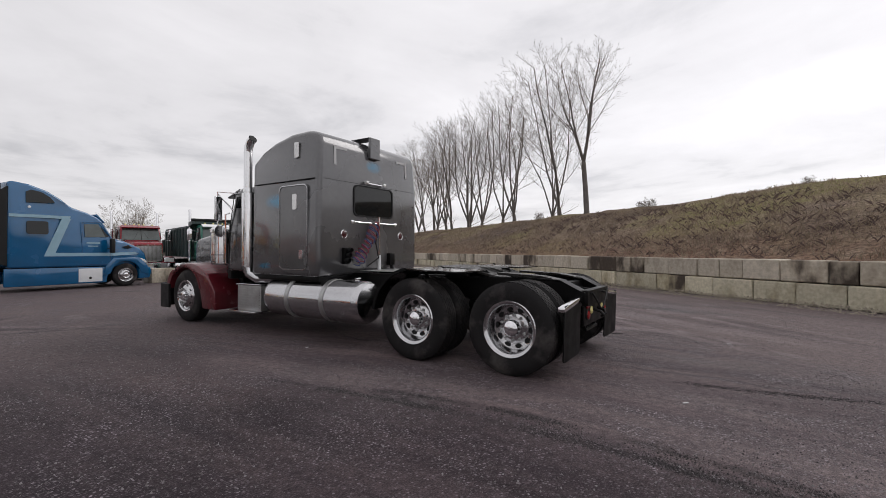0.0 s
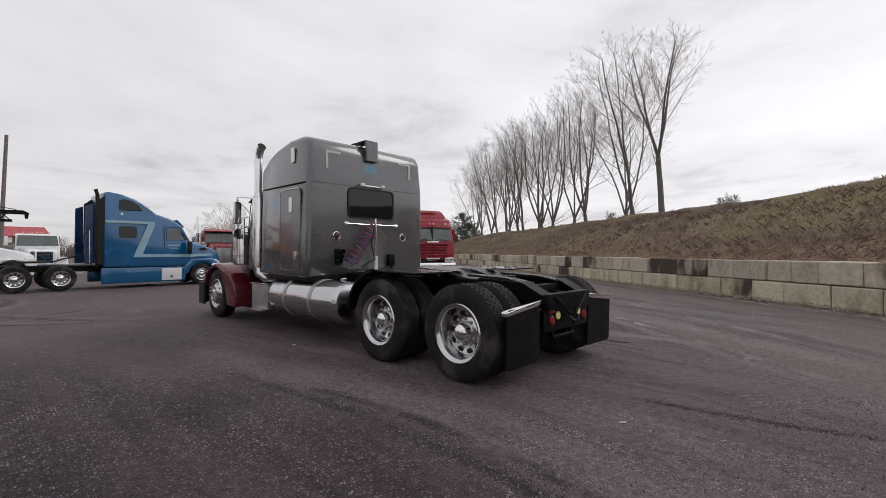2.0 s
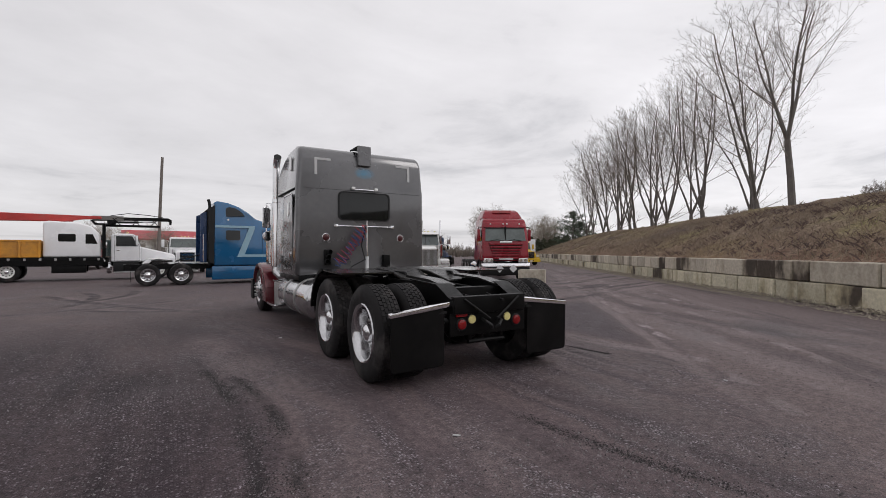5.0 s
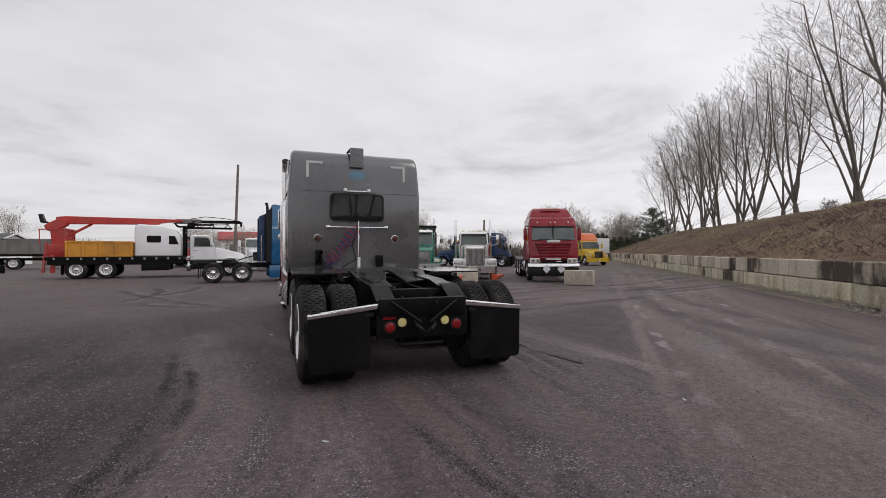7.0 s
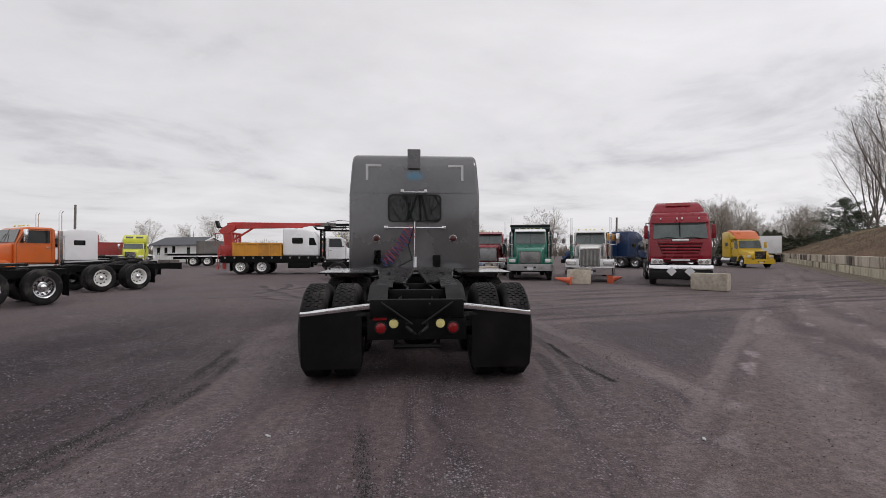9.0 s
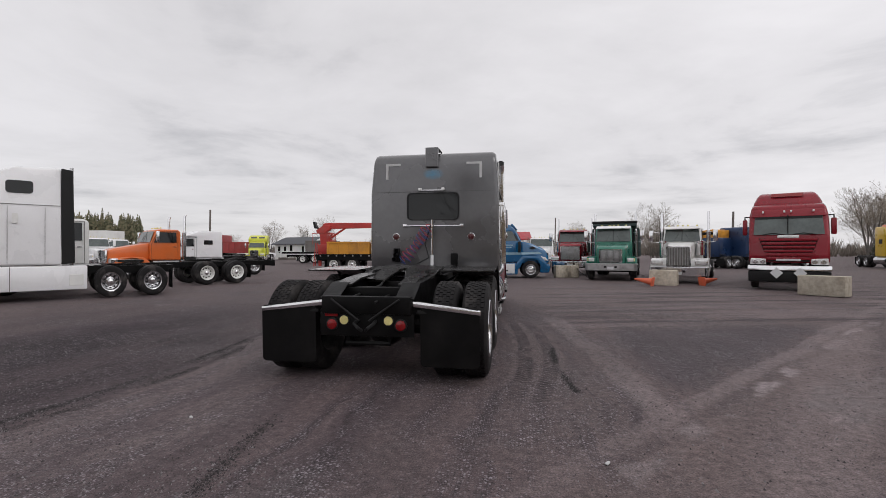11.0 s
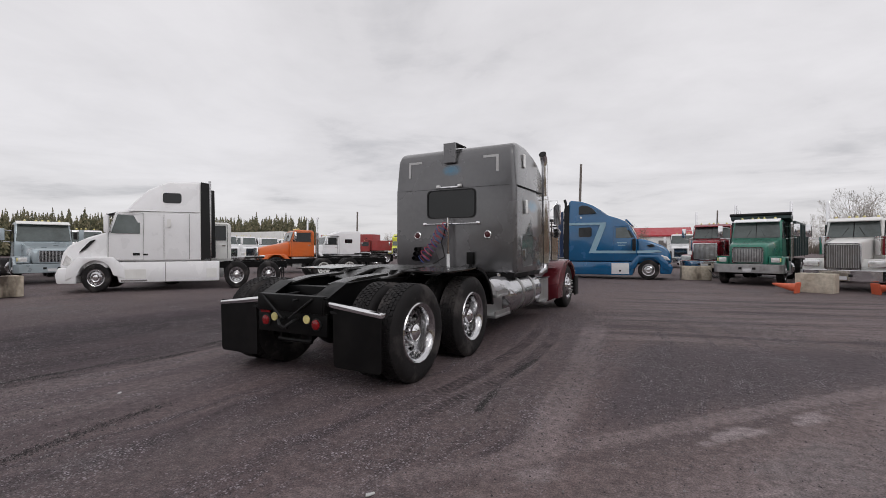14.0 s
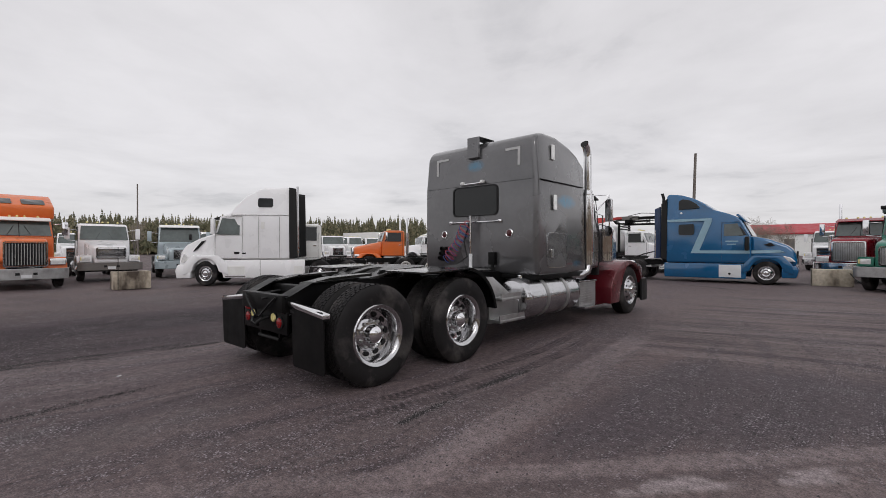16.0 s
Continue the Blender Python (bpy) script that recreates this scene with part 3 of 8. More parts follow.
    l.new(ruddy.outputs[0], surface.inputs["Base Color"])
    l.new(calc("SUBTRACT", 0.74, calc("MULTIPLY", damp, 0.18)), surface.inputs["Roughness"])
    l.new(calc("SUBTRACT", 0.31, calc("MULTIPLY", west, 0.18)), surface.inputs["Specular IOR Level"])
    height = calc("ADD", calc("MULTIPLY", speck, 0.4), calc("ADD", calc("MULTIPLY", pebble, 0.6), clump))
    u = n.new("ShaderNodeBump")
    u.inputs["Strength"].default_value, u.inputs["Distance"].default_value = 0.7, 0.02
    l.new(height, u.inputs["Height"])
    l.new(u.outputs[0], surface.inputs["Normal"])
    return m


def dead_grass():
    m, n, l, b = nodes_of("winter_grass_bank")
    tc = n.new("ShaderNodeTexCoord")
    a, c, d = (n.new("ShaderNodeTexNoise") for _ in range(3))
    for t, s in ((a, 0.22), (c, 1.6), (d, 9)):
        t.inputs["Scale"].default_value, t.inputs["Detail"].default_value = s, 8
        l.new(tc.outputs["Object"], t.inputs["Vector"])
    r = n.new("ShaderNodeValToRGB")
    e = r.color_ramp.elements
    e[0].position, e[0].color = 0.38, (0.108, 0.080, 0.068, 1)
    e[1].position, e[1].color = 0.62, (0.200, 0.176, 0.088, 1)
    k = e.new(0.5)
    k.color = (0.190, 0.144, 0.108, 1)
    l.new(a.outputs[0], r.inputs[0])
    # dead leaves and red-brown litter gather above the wall
    sep, low, litter = n.new("ShaderNodeSeparateXYZ"), n.new("ShaderNodeMapRange"), n.new("ShaderNodeMix")
    l.new(tc.outputs["Object"], sep.inputs[0])
    low.inputs["From Min"].default_value, low.inputs["From Max"].default_value = 0.4, 3.6
    low.inputs["To Min"].default_value, low.inputs["To Max"].default_value = 0.8, 0.0
    l.new(sep.outputs[1], low.inputs["Value"])
    litter.data_type = "RGBA"
    litter.inputs["B"].default_value = (0.170, 0.104, 0.072, 1)
    l.new(low.outputs[0], litter.inputs["Factor"])
    l.new(r.outputs[0], litter.inputs["A"])
    x = n.new("ShaderNodeMix")
    x.data_type = "RGBA"
    x.inputs["B"].default_value = (0.265, 0.208, 0.155, 1)
    f = n.new("ShaderNodeMapRange")
    f.inputs["From Min"].default_value, f.inputs["From Max"].default_value, f.inputs["To Max"].default_value = 0.45, 0.75, 0.7
    l.new(c.outputs[0], f.inputs["Value"])
    l.new(f.outputs[0], x.inputs["Factor"])
    l.new(litter.outputs["Result"], x.inputs["A"])
    g = n.new("ShaderNodeMapRange")
    g.inputs["From Min"].default_value, g.inputs["From Max"].default_value = 0.25, 0.75
    g.inputs["To Min"].default_value, g.inputs["To Max"].default_value = 0.35, 1.65
    l.new(d.outputs[0], g.inputs["Value"])
    s = n.new("ShaderNodeVectorMath")
    s.operation = "SCALE"
    l.new(x.outputs["Result"], s.inputs[0])
    l.new(g.outputs[0], s.inputs["Scale"])
    l.new(s.outputs[0], b.inputs["Base Color"])
    b.inputs["Roughness"].default_value = 0.95
    b.inputs["Specular IOR Level"].default_value = 0.1
    u = n.new("ShaderNodeBump")
    u.inputs["Strength"].default_value, u.inputs["Distance"].default_value = 1.0, 0.12
    l.new(d.outputs[0], u.inputs["Height"])
    l.new(u.outputs[0], b.inputs["Normal"])
    return m


def loose_stone():
    """Each stone has a grey of its own, from wet black to pale dusty."""
    m, n, l, b = nodes_of("loose_stones")
    geo, r = n.new("ShaderNodeNewGeometry"), n.new("ShaderNodeValToRGB")
    e = r.color_ramp.elements
    e[0].color, e[1].color = (0.034, 0.029, 0.031, 1), (0.25, 0.236, 0.24, 1)
    k = e.new(0.55)
    k.color = (0.115, 0.102, 0.104, 1)
    l.new(geo.outputs["Random Per Island"], r.inputs[0])
    l.new(r.outputs[0], b.inputs["Base Color"])
    b.inputs["Roughness"].default_value = 0.85
    return m


m_bramble = material("purple_brown_brambles", (0.115, 0.078, 0.066), 0.85, 0, 0.3, 1.0, 6)
m_concrete, m_asphalt, m_grass, m_stone = concrete(), asphalt(), dead_grass(), loose_stone()
m_mossy = concrete("mossy_concrete", (0.54, 0.495, 0.375), (0.35, 0.305, 0.205), 0.78)
m_pebble = material("pale_gravel", (0.26, 0.225, 0.18), 0.85, 0, 0.6, 9, 70)
m_clod = material("broken_asphalt_crumbs", (0.030, 0.027, 0.028), 0.9, 0, 0.5, 9, 60)

# ---------------------------------------------------------------- shaping
def part(name, bm, mat, parent=None, label="", smooth=True):
    """One mesh object out of a bmesh, under a thing or a part."""
    me = bpy.data.meshes.new(name)
    bmesh.ops.recalc_face_normals(bm, faces=bm.faces)
    bm.to_mesh(me)
    bm.free()
    return placed(name, me, mat, parent, label, smooth)


def placed(name, me, mat, parent=None, label="", smooth=True):
    if mat and not me.materials:
        me.materials.append(mat)
    if smooth:
        me.shade_smooth()
        me.set_sharp_from_angle(angle=radians(32))
    ob = new(name, me)
    if parent:
        ob.parent = parent
    if label:
        tagged(ob, label)
    return ob


def thing(name, m, label, category, group="", kind=""):
    ob = new(name)
    ob.matrix_world = m
    return tagged(ob, label, category, group, kind)


def box(x0, x1, y0, y1, z0, z1, bevel=0.0, seg=2, bm=None):
    own = bmesh.new()
    bmesh.ops.create_cube(own, size=1, matrix=Matrix.LocRotScale(((x0 + x1) / 2, (y0 + y1) / 2, (z0 + z1) / 2), None, (abs(x1 - x0), abs(y1 - y0), abs(z1 - z0))))
    if bevel:
        bmesh.ops.bevel(own, geom=own.edges[:], offset=bevel, segments=seg, affect="EDGES", profile=0.6, clamp_overlap=True)
    return joined(bm, own)


def joined(bm, own):
    if bm is None:
        return own
    me = bpy.data.meshes.new("swap")
    own.to_mesh(me)
    own.free()
    bm.from_mesh(me)
    bpy.data.meshes.remove(me)
    return bm


def prism(points, lo, hi, axis="x", bevel=0.0, seg=3, taper=None, bm=None):
    """A flat outline drawn out along an axis; taper(x, y, z) moves the points afterwards."""
    own = bmesh.new()
    put = {"x": lambda a, u, v: (a, u, v), "y": lambda a, u, v: (u, a, v), "z": lambda a, u, v: (u, v, a)}[axis]
    ends = [[own.verts.new(put(a, u, v)) for u, v in points] for a in (lo, hi)]
    own.faces.new(ends[0])
    own.faces.new(ends[1][::-1])
    for i in range(len(points)):
        j = (i + 1) % len(points)
        own.faces.new((ends[0][j], ends[0][i], ends[1][i], ends[1][j]))
    bmesh.ops.recalc_face_normals(own, faces=own.faces)
    if bevel:
        bmesh.ops.bevel(own, geom=own.edges[:], offset=bevel, segments=seg, affect="EDGES", profile=0.5, clamp_overlap=True)
    if taper:
        for v in own.verts:
            v.co = taper(*v.co)
    return joined(bm, own)


def lathe(profile, n=32, axis="x", at=(0, 0, 0), bm=None, closed=False):
    """Turns (radius, place along the axis) round the axis."""
    own = bmesh.new()
    rings = []
    for r, a in profile:
        ring = []
        for i in range(n if r > 1e-5 else 1):
            c, s = math.cos(2 * math.pi * i / n) * r, math.sin(2 * math.pi * i / n) * r
            p = {"x": (a, c, s), "y": (c, a, s), "z": (c, s, a)}[axis]
            ring.append(own.verts.new(Vector(p) + Vector(at)))
        rings.append(ring)
    pairs = list(zip(rings, rings[1:])) + ([(rings[-1], rings[0])] if closed else [])
    for p, q in pairs:
        for i in range(n):
            j = (i + 1) % n
            if len(p) == 1 and len(q) == 1:
                continue
            if len(p) == 1:
                own.faces.new((p[0], q[i], q[j]))
            elif len(q) == 1:
                own.faces.new((p[i], q[0], p[j]))
            else:
                own.faces.new((p[i], q[i], q[j], p[j]))
    bmesh.ops.recalc_face_normals(own, faces=own.faces)
    return joined(bm, own)


def tube(path, r, n=8, bm=None, caps=True):
    """A round bar or pipe along a path; r may be a list."""
    own = bmesh.new()
    pts = [Vector(p) for p in path]
    rings, side = [], None
    for i, p in enumerate(pts):
        way = (pts[min(i + 1, len(pts) - 1)] - pts[max(i - 1, 0)]).normalized()
        if side is None:
            side = way.orthogonal().normalized()
        side = (side - way * side.dot(way)).normalized()
        up = way.cross(side)
        rad = r[i] if isinstance(r, (list, tuple)) else r
        rings.append([own.verts.new(p + (side * math.cos(2 * math.pi * k / n) + up * math.sin(2 * math.pi * k / n)) * rad) for k in range(n)])
    for p, q in zip(rings, rings[1:]):
        for k in range(n):
            own.faces.new((p[k], p[(k + 1) % n], q[(k + 1) % n], q[k]))
    if caps:
        own.faces.new(rings[0][::-1])
        own.faces.new(rings[-1])
    return joined(bm, own)


def plate(points, thick, axis="x", at=0.0, out=1):
    """A thin sheet with an outline, standing on the plane axis = at and proud of it towards out."""
    return prism(points, at, at + thick * out, axis)


def round_rect(u0, u1, v0, v1, r, n=4):
    pts = []
    for cu, cv, a0 in ((u1 - r, v1 - r, 0), (u0 + r, v1 - r, 90), (u0 + r, v0 + r, 180), (u1 - r, v0 + r, 270)):
        for k in range(n + 1):
            a = radians(a0 + 90 * k / n)
            pts.append((cu + r * math.cos(a), cv + r * math.sin(a)))
    return pts


def ring_of(points, width):
    """The outline of a frame: the points and the same points drawn in towards their middle, as pairs."""
    cu, cv = (sum(p[i] for p in points) / len(points) for i in (0, 1))
    out = []
    for u, v in points:
        d = math.hypot(u - cu, v - cv)
        out.append((u + (cu - u) * width / d, v + (cv - v) * width / d))
    return out


def rim_frame(points, width, lo, hi, axis="x", bm=None):
    """A closed frame (a window seal, a bezel) of that width, from lo to hi along the axis."""
    own = bmesh.new()
    put = {"x": lambda a, u, v: (a, u, v), "y": lambda a, u, v: (u, a, v), "z": lambda a, u, v: (u, v, a)}[axis]
    inner = ring_of(points, width)
    loops = [[own.verts.new(put(a, *p)) for p in pts] for pts, a in ((points, lo), (points, hi), (inner, hi), (inner, lo))]
    k = len(points)
    for a in range(4):
        p, q = loops[a], loops[(a + 1) % 4]
        for i in range(k):
            own.faces.new((p[i], p[(i + 1) % k], q[(i + 1) % k], q[i]))
    bmesh.ops.recalc_face_normals(own, faces=own.faces)
    return joined(bm, own)


def arc(cu, cv, r, a0, a1, n=10, rv=None):
    return [(cu + r * math.cos(radians(a0 + (a1 - a0) * k / n)), cv + (rv or r) * math.sin(radians(a0 + (a1 - a0) * k / n))) for k in range(n + 1)]


def band(outer, inner):
    return outer + inner[::-1]

# ---------------------------------------------------------------- ground, wall, bank
def ground():
    """One sheet, fine round the trucks and coarse out to the horizon, very slightly uneven."""
    bm = bmesh.new()
    def line(reach):
        inner = [i * 1.5 for i in range(-30, 31)]
        return [-reach, -900, -400, -200, -120, -80, -60] + inner + [60, 80, 120, 200, 400, 900, reach]
    xs = ys = line(2500)
    grid = [[bm.verts.new((x, y, 0.025 * (noise.noise((x * 0.13, y * 0.13, 3.1))) - 0.012 if abs(x) > 9 or abs(y - 3) > 14 else 0.0)) for x in xs] for y in ys]
    for j in range(len(ys) - 1):
        for i in range(len(xs) - 1):
            bm.faces.new((grid[j][i], grid[j][i + 1], grid[j + 1][i + 1], grid[j + 1][i]))
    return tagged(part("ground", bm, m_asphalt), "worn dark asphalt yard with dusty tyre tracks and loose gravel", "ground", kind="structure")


ground()

# the retaining wall runs along ALONG from WALL; AWAY points up the bank
WALL, ALONG, AWAY = Vector((11.90, 0.94, 0)), Vector((0.5936, 0.8048, 0)), Vector((0.8048, -0.5936, 0))
wall_frame = Matrix(((ALONG.x, AWAY.x, 0, WALL.x), (ALONG.y, AWAY.y, 0, WALL.y), (0, 0, 1, 0), (0, 0, 0, 1)))
# in this frame: x along the wall, y up the bank, z up


def bank():
    rng = random.Random(4)
    bm = bmesh.new()
    xs = [-60 + i * 0.9 for i in range(180)] + [102 + i * 4 for i in range(15)]
    ys = [0.35, 0.8, 1.3, 1.9, 2.6, 3.4, 4.2, 5.1, 6.0, 6.9, 7.7, 8.3, 8.8, 9.5, 11, 15, 40, 140, 600]
    def height(x, y):
        rise = 1.10 + 3.06 * min(1, max(0, (y - 0.4) / 8.2)) ** 0.92
        rise -= 0.10 * max(0, y - 9.2) if y < 40 else 2.65 + (0.8 if y > 100 else 0)
        far = min(1, max(0, (125 - x) / 60))
        bump = 0.22 * noise.noise((x * 0.22, y * 0.3, 1)) + 0.10 * noise.noise((x * 0.8, y * 0.9, 5)) if y > 0.5 else 0
        return max(0.02, rise * (0.35 + 0.65 * far)) + bump
    grid = [[bm.verts.new((x, y, height(x, y))) for x in xs] for y in ys]
    for j in range(len(ys) - 1):
        for i in range(len(xs) - 1):
            bm.faces.new((grid[j][i], grid[j][i + 1], grid[j + 1][i + 1], grid[j + 1][i]))
    ob = part("bank", bm, m_grass)
    ob.matrix_world = wall_frame
    return tagged(ob, "long earth bank with matted brown and olive winter grass", "bank", kind="structure"), height


bank_ob, bank_height = bank()


def blades(name, label, mat, count, span, tall, wide, lean, seed):
    rng = random.Random(seed)
    verts, faces = [], []
    for _ in range(count):
        x = span[0] + (span[1] - span[0]) * rng.random() ** 1.6
        y = rng.uniform(span[2], span[3])
        if noise.noise((x * 0.35, y * 0.5, seed)) + 0.6 * noise.noise((x * 1.1, y * 1.4, 9)) < rng.uniform(-0.5, 0.25):
            continue
        z = bank_height(x, y)
        for _ in range(rng.randint(2, 4)):
            h, a = rng.uniform(*tall), rng.uniform(0, 6.283)
            dx, dy = math.cos(a), math.sin(a)
            px, py = x + rng.uniform(-0.15, 0.15), y + rng.uniform(-0.15, 0.15)
            k = rng.uniform(*lean) * h
            b = rng.uniform(0, 6.283)
            ex, ey = math.cos(b) * k, math.sin(b) * k
            i = len(verts)
            verts += [(px - dx * wide, py - dy * wide, z - 0.05), (px + dx * wide, py + dy * wide, z - 0.05), (px + dx * wide * 0.6 + ex * 0.4, py + dy * wide * 0.6 + ey * 0.4, z + h * 0.6), (px + ex, py + ey, z + h)]
            faces += [(i, i + 1, i + 2), (i, i + 2, i + 3)]
    me = bpy.data.meshes.new(name)
    me.from_pydata(verts, [], faces)
    ob = placed(name, me, mat, smooth=False)
    ob.matrix_world = wall_frame
    return tagged(ob, label, "grass", kind="stuff")


blades("dry_grass", "matted dry straw-coloured grass on the bank", m_straw, 40000, (-19, 100, 0.5, 8.4), (0.04, 0.13), 0.011, (0.3, 1.1), 5)
blades("dead_weeds", "thin dead weed stalks on the bank", m_weed, 3600, (-19, 85, 0.5, 7.6), (0.10, 0.30), 0.008, (0.1, 0.8), 6)

blades("bare_brambles", "arching bare purple-brown bramble stems on the bank", m_bramble, 2600, (-19, 16, 0.5, 7.5), (0.07, 0.20), 0.0035, (0.9, 2.2), 16)


def wall():
    top = thing("wall_1", wall_frame, "retaining wall of two courses of stained grey concrete blocks", "wall", kind="structure")
    rng = random.Random(11)
    shapes = {}
    for course, z in ((0, 0.0), (1, 0.566)):
        x = -22.0 + course * 0.55
        while x < 128:
            w = rng.choice((0.6, 0.75, 0.75, 1.0, 1.1)) if course else rng.choice((0.75, 1.0, 1.1, 1.2))
            if w not in shapes:
                bm = box(0.014, w - 0.014, 0, 0.6, 0.008, 0.556, 0.022, 1)
                shapes[w] = bpy.data.meshes.new("block")
                bm.to_mesh(shapes[w])
                bm.free()
            ob = placed("block", shapes[w], None, top, smooth=False)
            ob.data.materials.append(m_concrete) if not ob.data.materials else None
            ob.material_slots[0].link = "OBJECT"
            ob.material_slots[0].material = m_concrete if course else m_mossy
            ob.matrix_basis = pose(x, 0.03 * course + rng.uniform(-0.045, 0.035) - 0.03, z + course * rng.uniform(0.0, 0.012), rng.uniform(-0.6, 0.6), rng.uniform(-0.5, 0.5), rng.uniform(-1.1, 1.1))
            x += w
    return top


def gravel(name, label, count, where, size, seed, mat=None):
    rng = random.Random(seed)
    verts, faces = [], []
    for _ in range(count):
        x, y, *lift = where(rng)
        up = lift[0] if lift else 0.0
        s = size[0] + (size[1] - size[0]) * rng.random() ** 3
        i = len(verts)
        turn = rng.uniform(0, 6.28)
        for k in range(4):
            a = turn + k * 1.571 + rng.uniform(-0.3, 0.3)
            verts.append((x + s * math.cos(a) * rng.uniform(0.7, 1.2), y + s * math.sin(a) * rng.uniform(0.7, 1.2), up - 0.004))
        verts.append((x + s * rng.uniform(-0.3, 0.3), y + s * rng.uniform(-0.3, 0.3), up + s * rng.uniform(0.5, 0.9)))
        faces += [(i, i + 1, i + 4), (i + 1, i + 2, i + 4), (i + 2, i + 3, i + 4), (i + 3, i, i + 4)]
    me = bpy.data.meshes.new(name)
    me.from_pydata(verts, [], faces)
    return tagged(placed(name, me, mat or m_stone, smooth=False), label, "gravel", kind="stuff")


def by_wall(rng):
    off = 0.75 * rng.random() ** 1.4
    p = WALL + ALONG * rng.uniform(-18, 60) - AWAY * (0.05 + off)
    return p.x, p.y, max(0.0, 0.11 - 0.22 * off) * rng.random() ** 0.5


def yard(rng):
    while True:
        a, d = rng.uniform(0, 6.283), 2 + 8 * rng.random() ** 0.8
        x, y = d * math.cos(a) * 0.9, d * math.sin(a) * 0.8 - 0.5
        if abs(x) < 1.6 and y > -0.6:
            continue
        if 0.757 * x - 0.653 * y > 2.6 and rng.random() < 0.75:
            continue
        if noise.noise((x * 0.45, y * 0.45, 7)) + 0.5 * noise.noise((x * 1.7, y * 1.7, 2)) + rng.uniform(-0.3, 0.3) > 0.02:
            return x, y


def along_ruts(rng):
    """Crumbs thrown up along the edges of the wheel ruts, thick in some stretches and missing in others."""
    while True:
        a, b, c, wide = rng.choice((((-2.74, 2.0), (-2.48, -0.2), (-2.66, -2.8), 0.03), ((-2.62, 1.4), (-2.40, -0.4), (-2.56, -2.6), 0.07), ((-2.40, 1.2), (-2.22, -0.9), (-2.55, -3.0), 0.04), ((-0.45, -1.5), (-0.30, -2.6), (0.0, -3.6), 0.04), ((2.0, 1.5), (2.0, 0.4), (2.1, -0.5), 0.02)))
        f = rng.random()
        u, v, w = 2 * (f - 0.5) * (f - 1), -4 * f * (f - 1), 2 * f * (f - 0.5)
        x, y = (a[k] * u + b[k] * v + c[k] * w for k in (0, 1))
        if noise.noise((y * 1.3, a[0] * 3, 4)) + rng.uniform(-0.25, 0.25) > -0.05:
            return x + rng.gauss(0, wide), y


gravel("wall_gravel", "loose grey gravel along the foot of the wall", 22000, by_wall, (0.012, 0.042), 2, m_pebble)
gravel("yard_gravel", "loose small stones scattered over the asphalt", 80000, yard, (0.005, 0.0145), 3)
gravel("rut_crumbs", "loose grey stones along the wheel ruts", 5000, along_ruts, (0.004, 0.011), 9)
gravel("rut_clods", "dark asphalt crumbs along the edges of wheel ruts", 11000, along_ruts, (0.004, 0.013), 19, m_clod)

# ---------------------------------------------------------------- wheels
def tread_blocks(bm, r, x0, x1, rows, count, depth):
    """Rubber blocks round the crown of a tyre, each row staggered against the next."""
    w = (x1 - x0) / rows
    for row in range(rows):
        a0 = (row % 2) * math.pi / count
        for k in range(count):
            a = a0 + 2 * math.pi * k / count
            m = Matrix.Rotation(a, 4, "X") @ Matrix.LocRotScale((x0 + (row + 0.5) * w, 0, r), None, (w * 0.82, 2 * math.pi * r / count * 0.80, depth * 2))
            bmesh.ops.create_cube(bm, size=1, matrix=m)


def tyre_mesh(r, width, rim, fine):
    """A tyre whose outer side wall lies at x = 0, standing inwards to x = -width."""
    h = r - rim
    side = [(rim, -0.015), (rim + h * 0.25, 0.0), (rim + h * 0.62, 0.004), (rim + h * 0.86, -0.012), (rim + h * 0.965, -0.034), (r - 0.010, -0.05)]
    profile = side + [(r - 0.006, -width * 0.5)] + [(p, -width - a) for p, a in side[::-1]]
    bm = lathe(profile, 56 if fine else 28, closed=True)
    if fine:
        tread_blocks(bm, r - 0.012, -width + 0.035, -0.035, 5, 52, 0.012)
    me = bpy.data.meshes.new("tyre")
    bm.to_mesh(me)
    bm.free()
    return me


def dish_mesh(rim, deep, n=40):
    """The polished barrel and disc of an outer dual wheel: the disc sits deep inside the rim."""
    bm = lathe([(rim + 0.012, -0.03), (rim + 0.018, -0.008), (rim + 0.008, 0.004), (rim - 0.02, -0.006), (rim - 0.035, -0.03), (rim - 0.045, -deep * 0.6), (rim - 0.06, -deep), (rim * 0.62, -deep - 0.012), (rim * 0.50, -deep + 0.012), (0.13, -deep + 0.018), (0, -deep + 0.018)], n)
    me = bpy.data.meshes.new("wheel")
    bm.to_mesh(me)
    bm.free()
    return me


def face_mesh(rim, n=40):
    """A steer wheel: the disc bulges out, with a hub."""
    bm = lathe([(rim + 0.012, -0.03), (rim + 0.018, -0.008), (rim + 0.008, 0.004), (rim - 0.02, -0.006), (rim - 0.03, -0.03), (rim - 0.05, -0.045), (rim * 0.72, 0.0), (rim * 0.55, 0.03), (0.15, 0.04), (0.13, 0.03), (0, 0.03)], n)
    me = bpy.data.meshes.new("wheel")
    bm.to_mesh(me)
    bm.free()
    return me


# flat discs, coloured dark for the shade inside uncut hand holes
def holes_mesh(r, x, count, u, v):
    bm = bmesh.new()
    for k in range(count):
        a = 2 * math.pi * k / count
        pts = [bm.verts.new((x, (r + v * math.sin(t)) * math.cos(a + u * math.cos(t) / r), (r + v * math.sin(t)) * math.sin(a + u * math.cos(t) / r))) for t in (i * math.pi / 6 for i in range(12))]
        bm.faces.new(pts)
    me = bpy.data.meshes.new("hand_hole")
    bmesh.ops.recalc_face_normals(bm, faces=bm.faces)
    bm.to_mesh(me)
    bm.free()
    return me


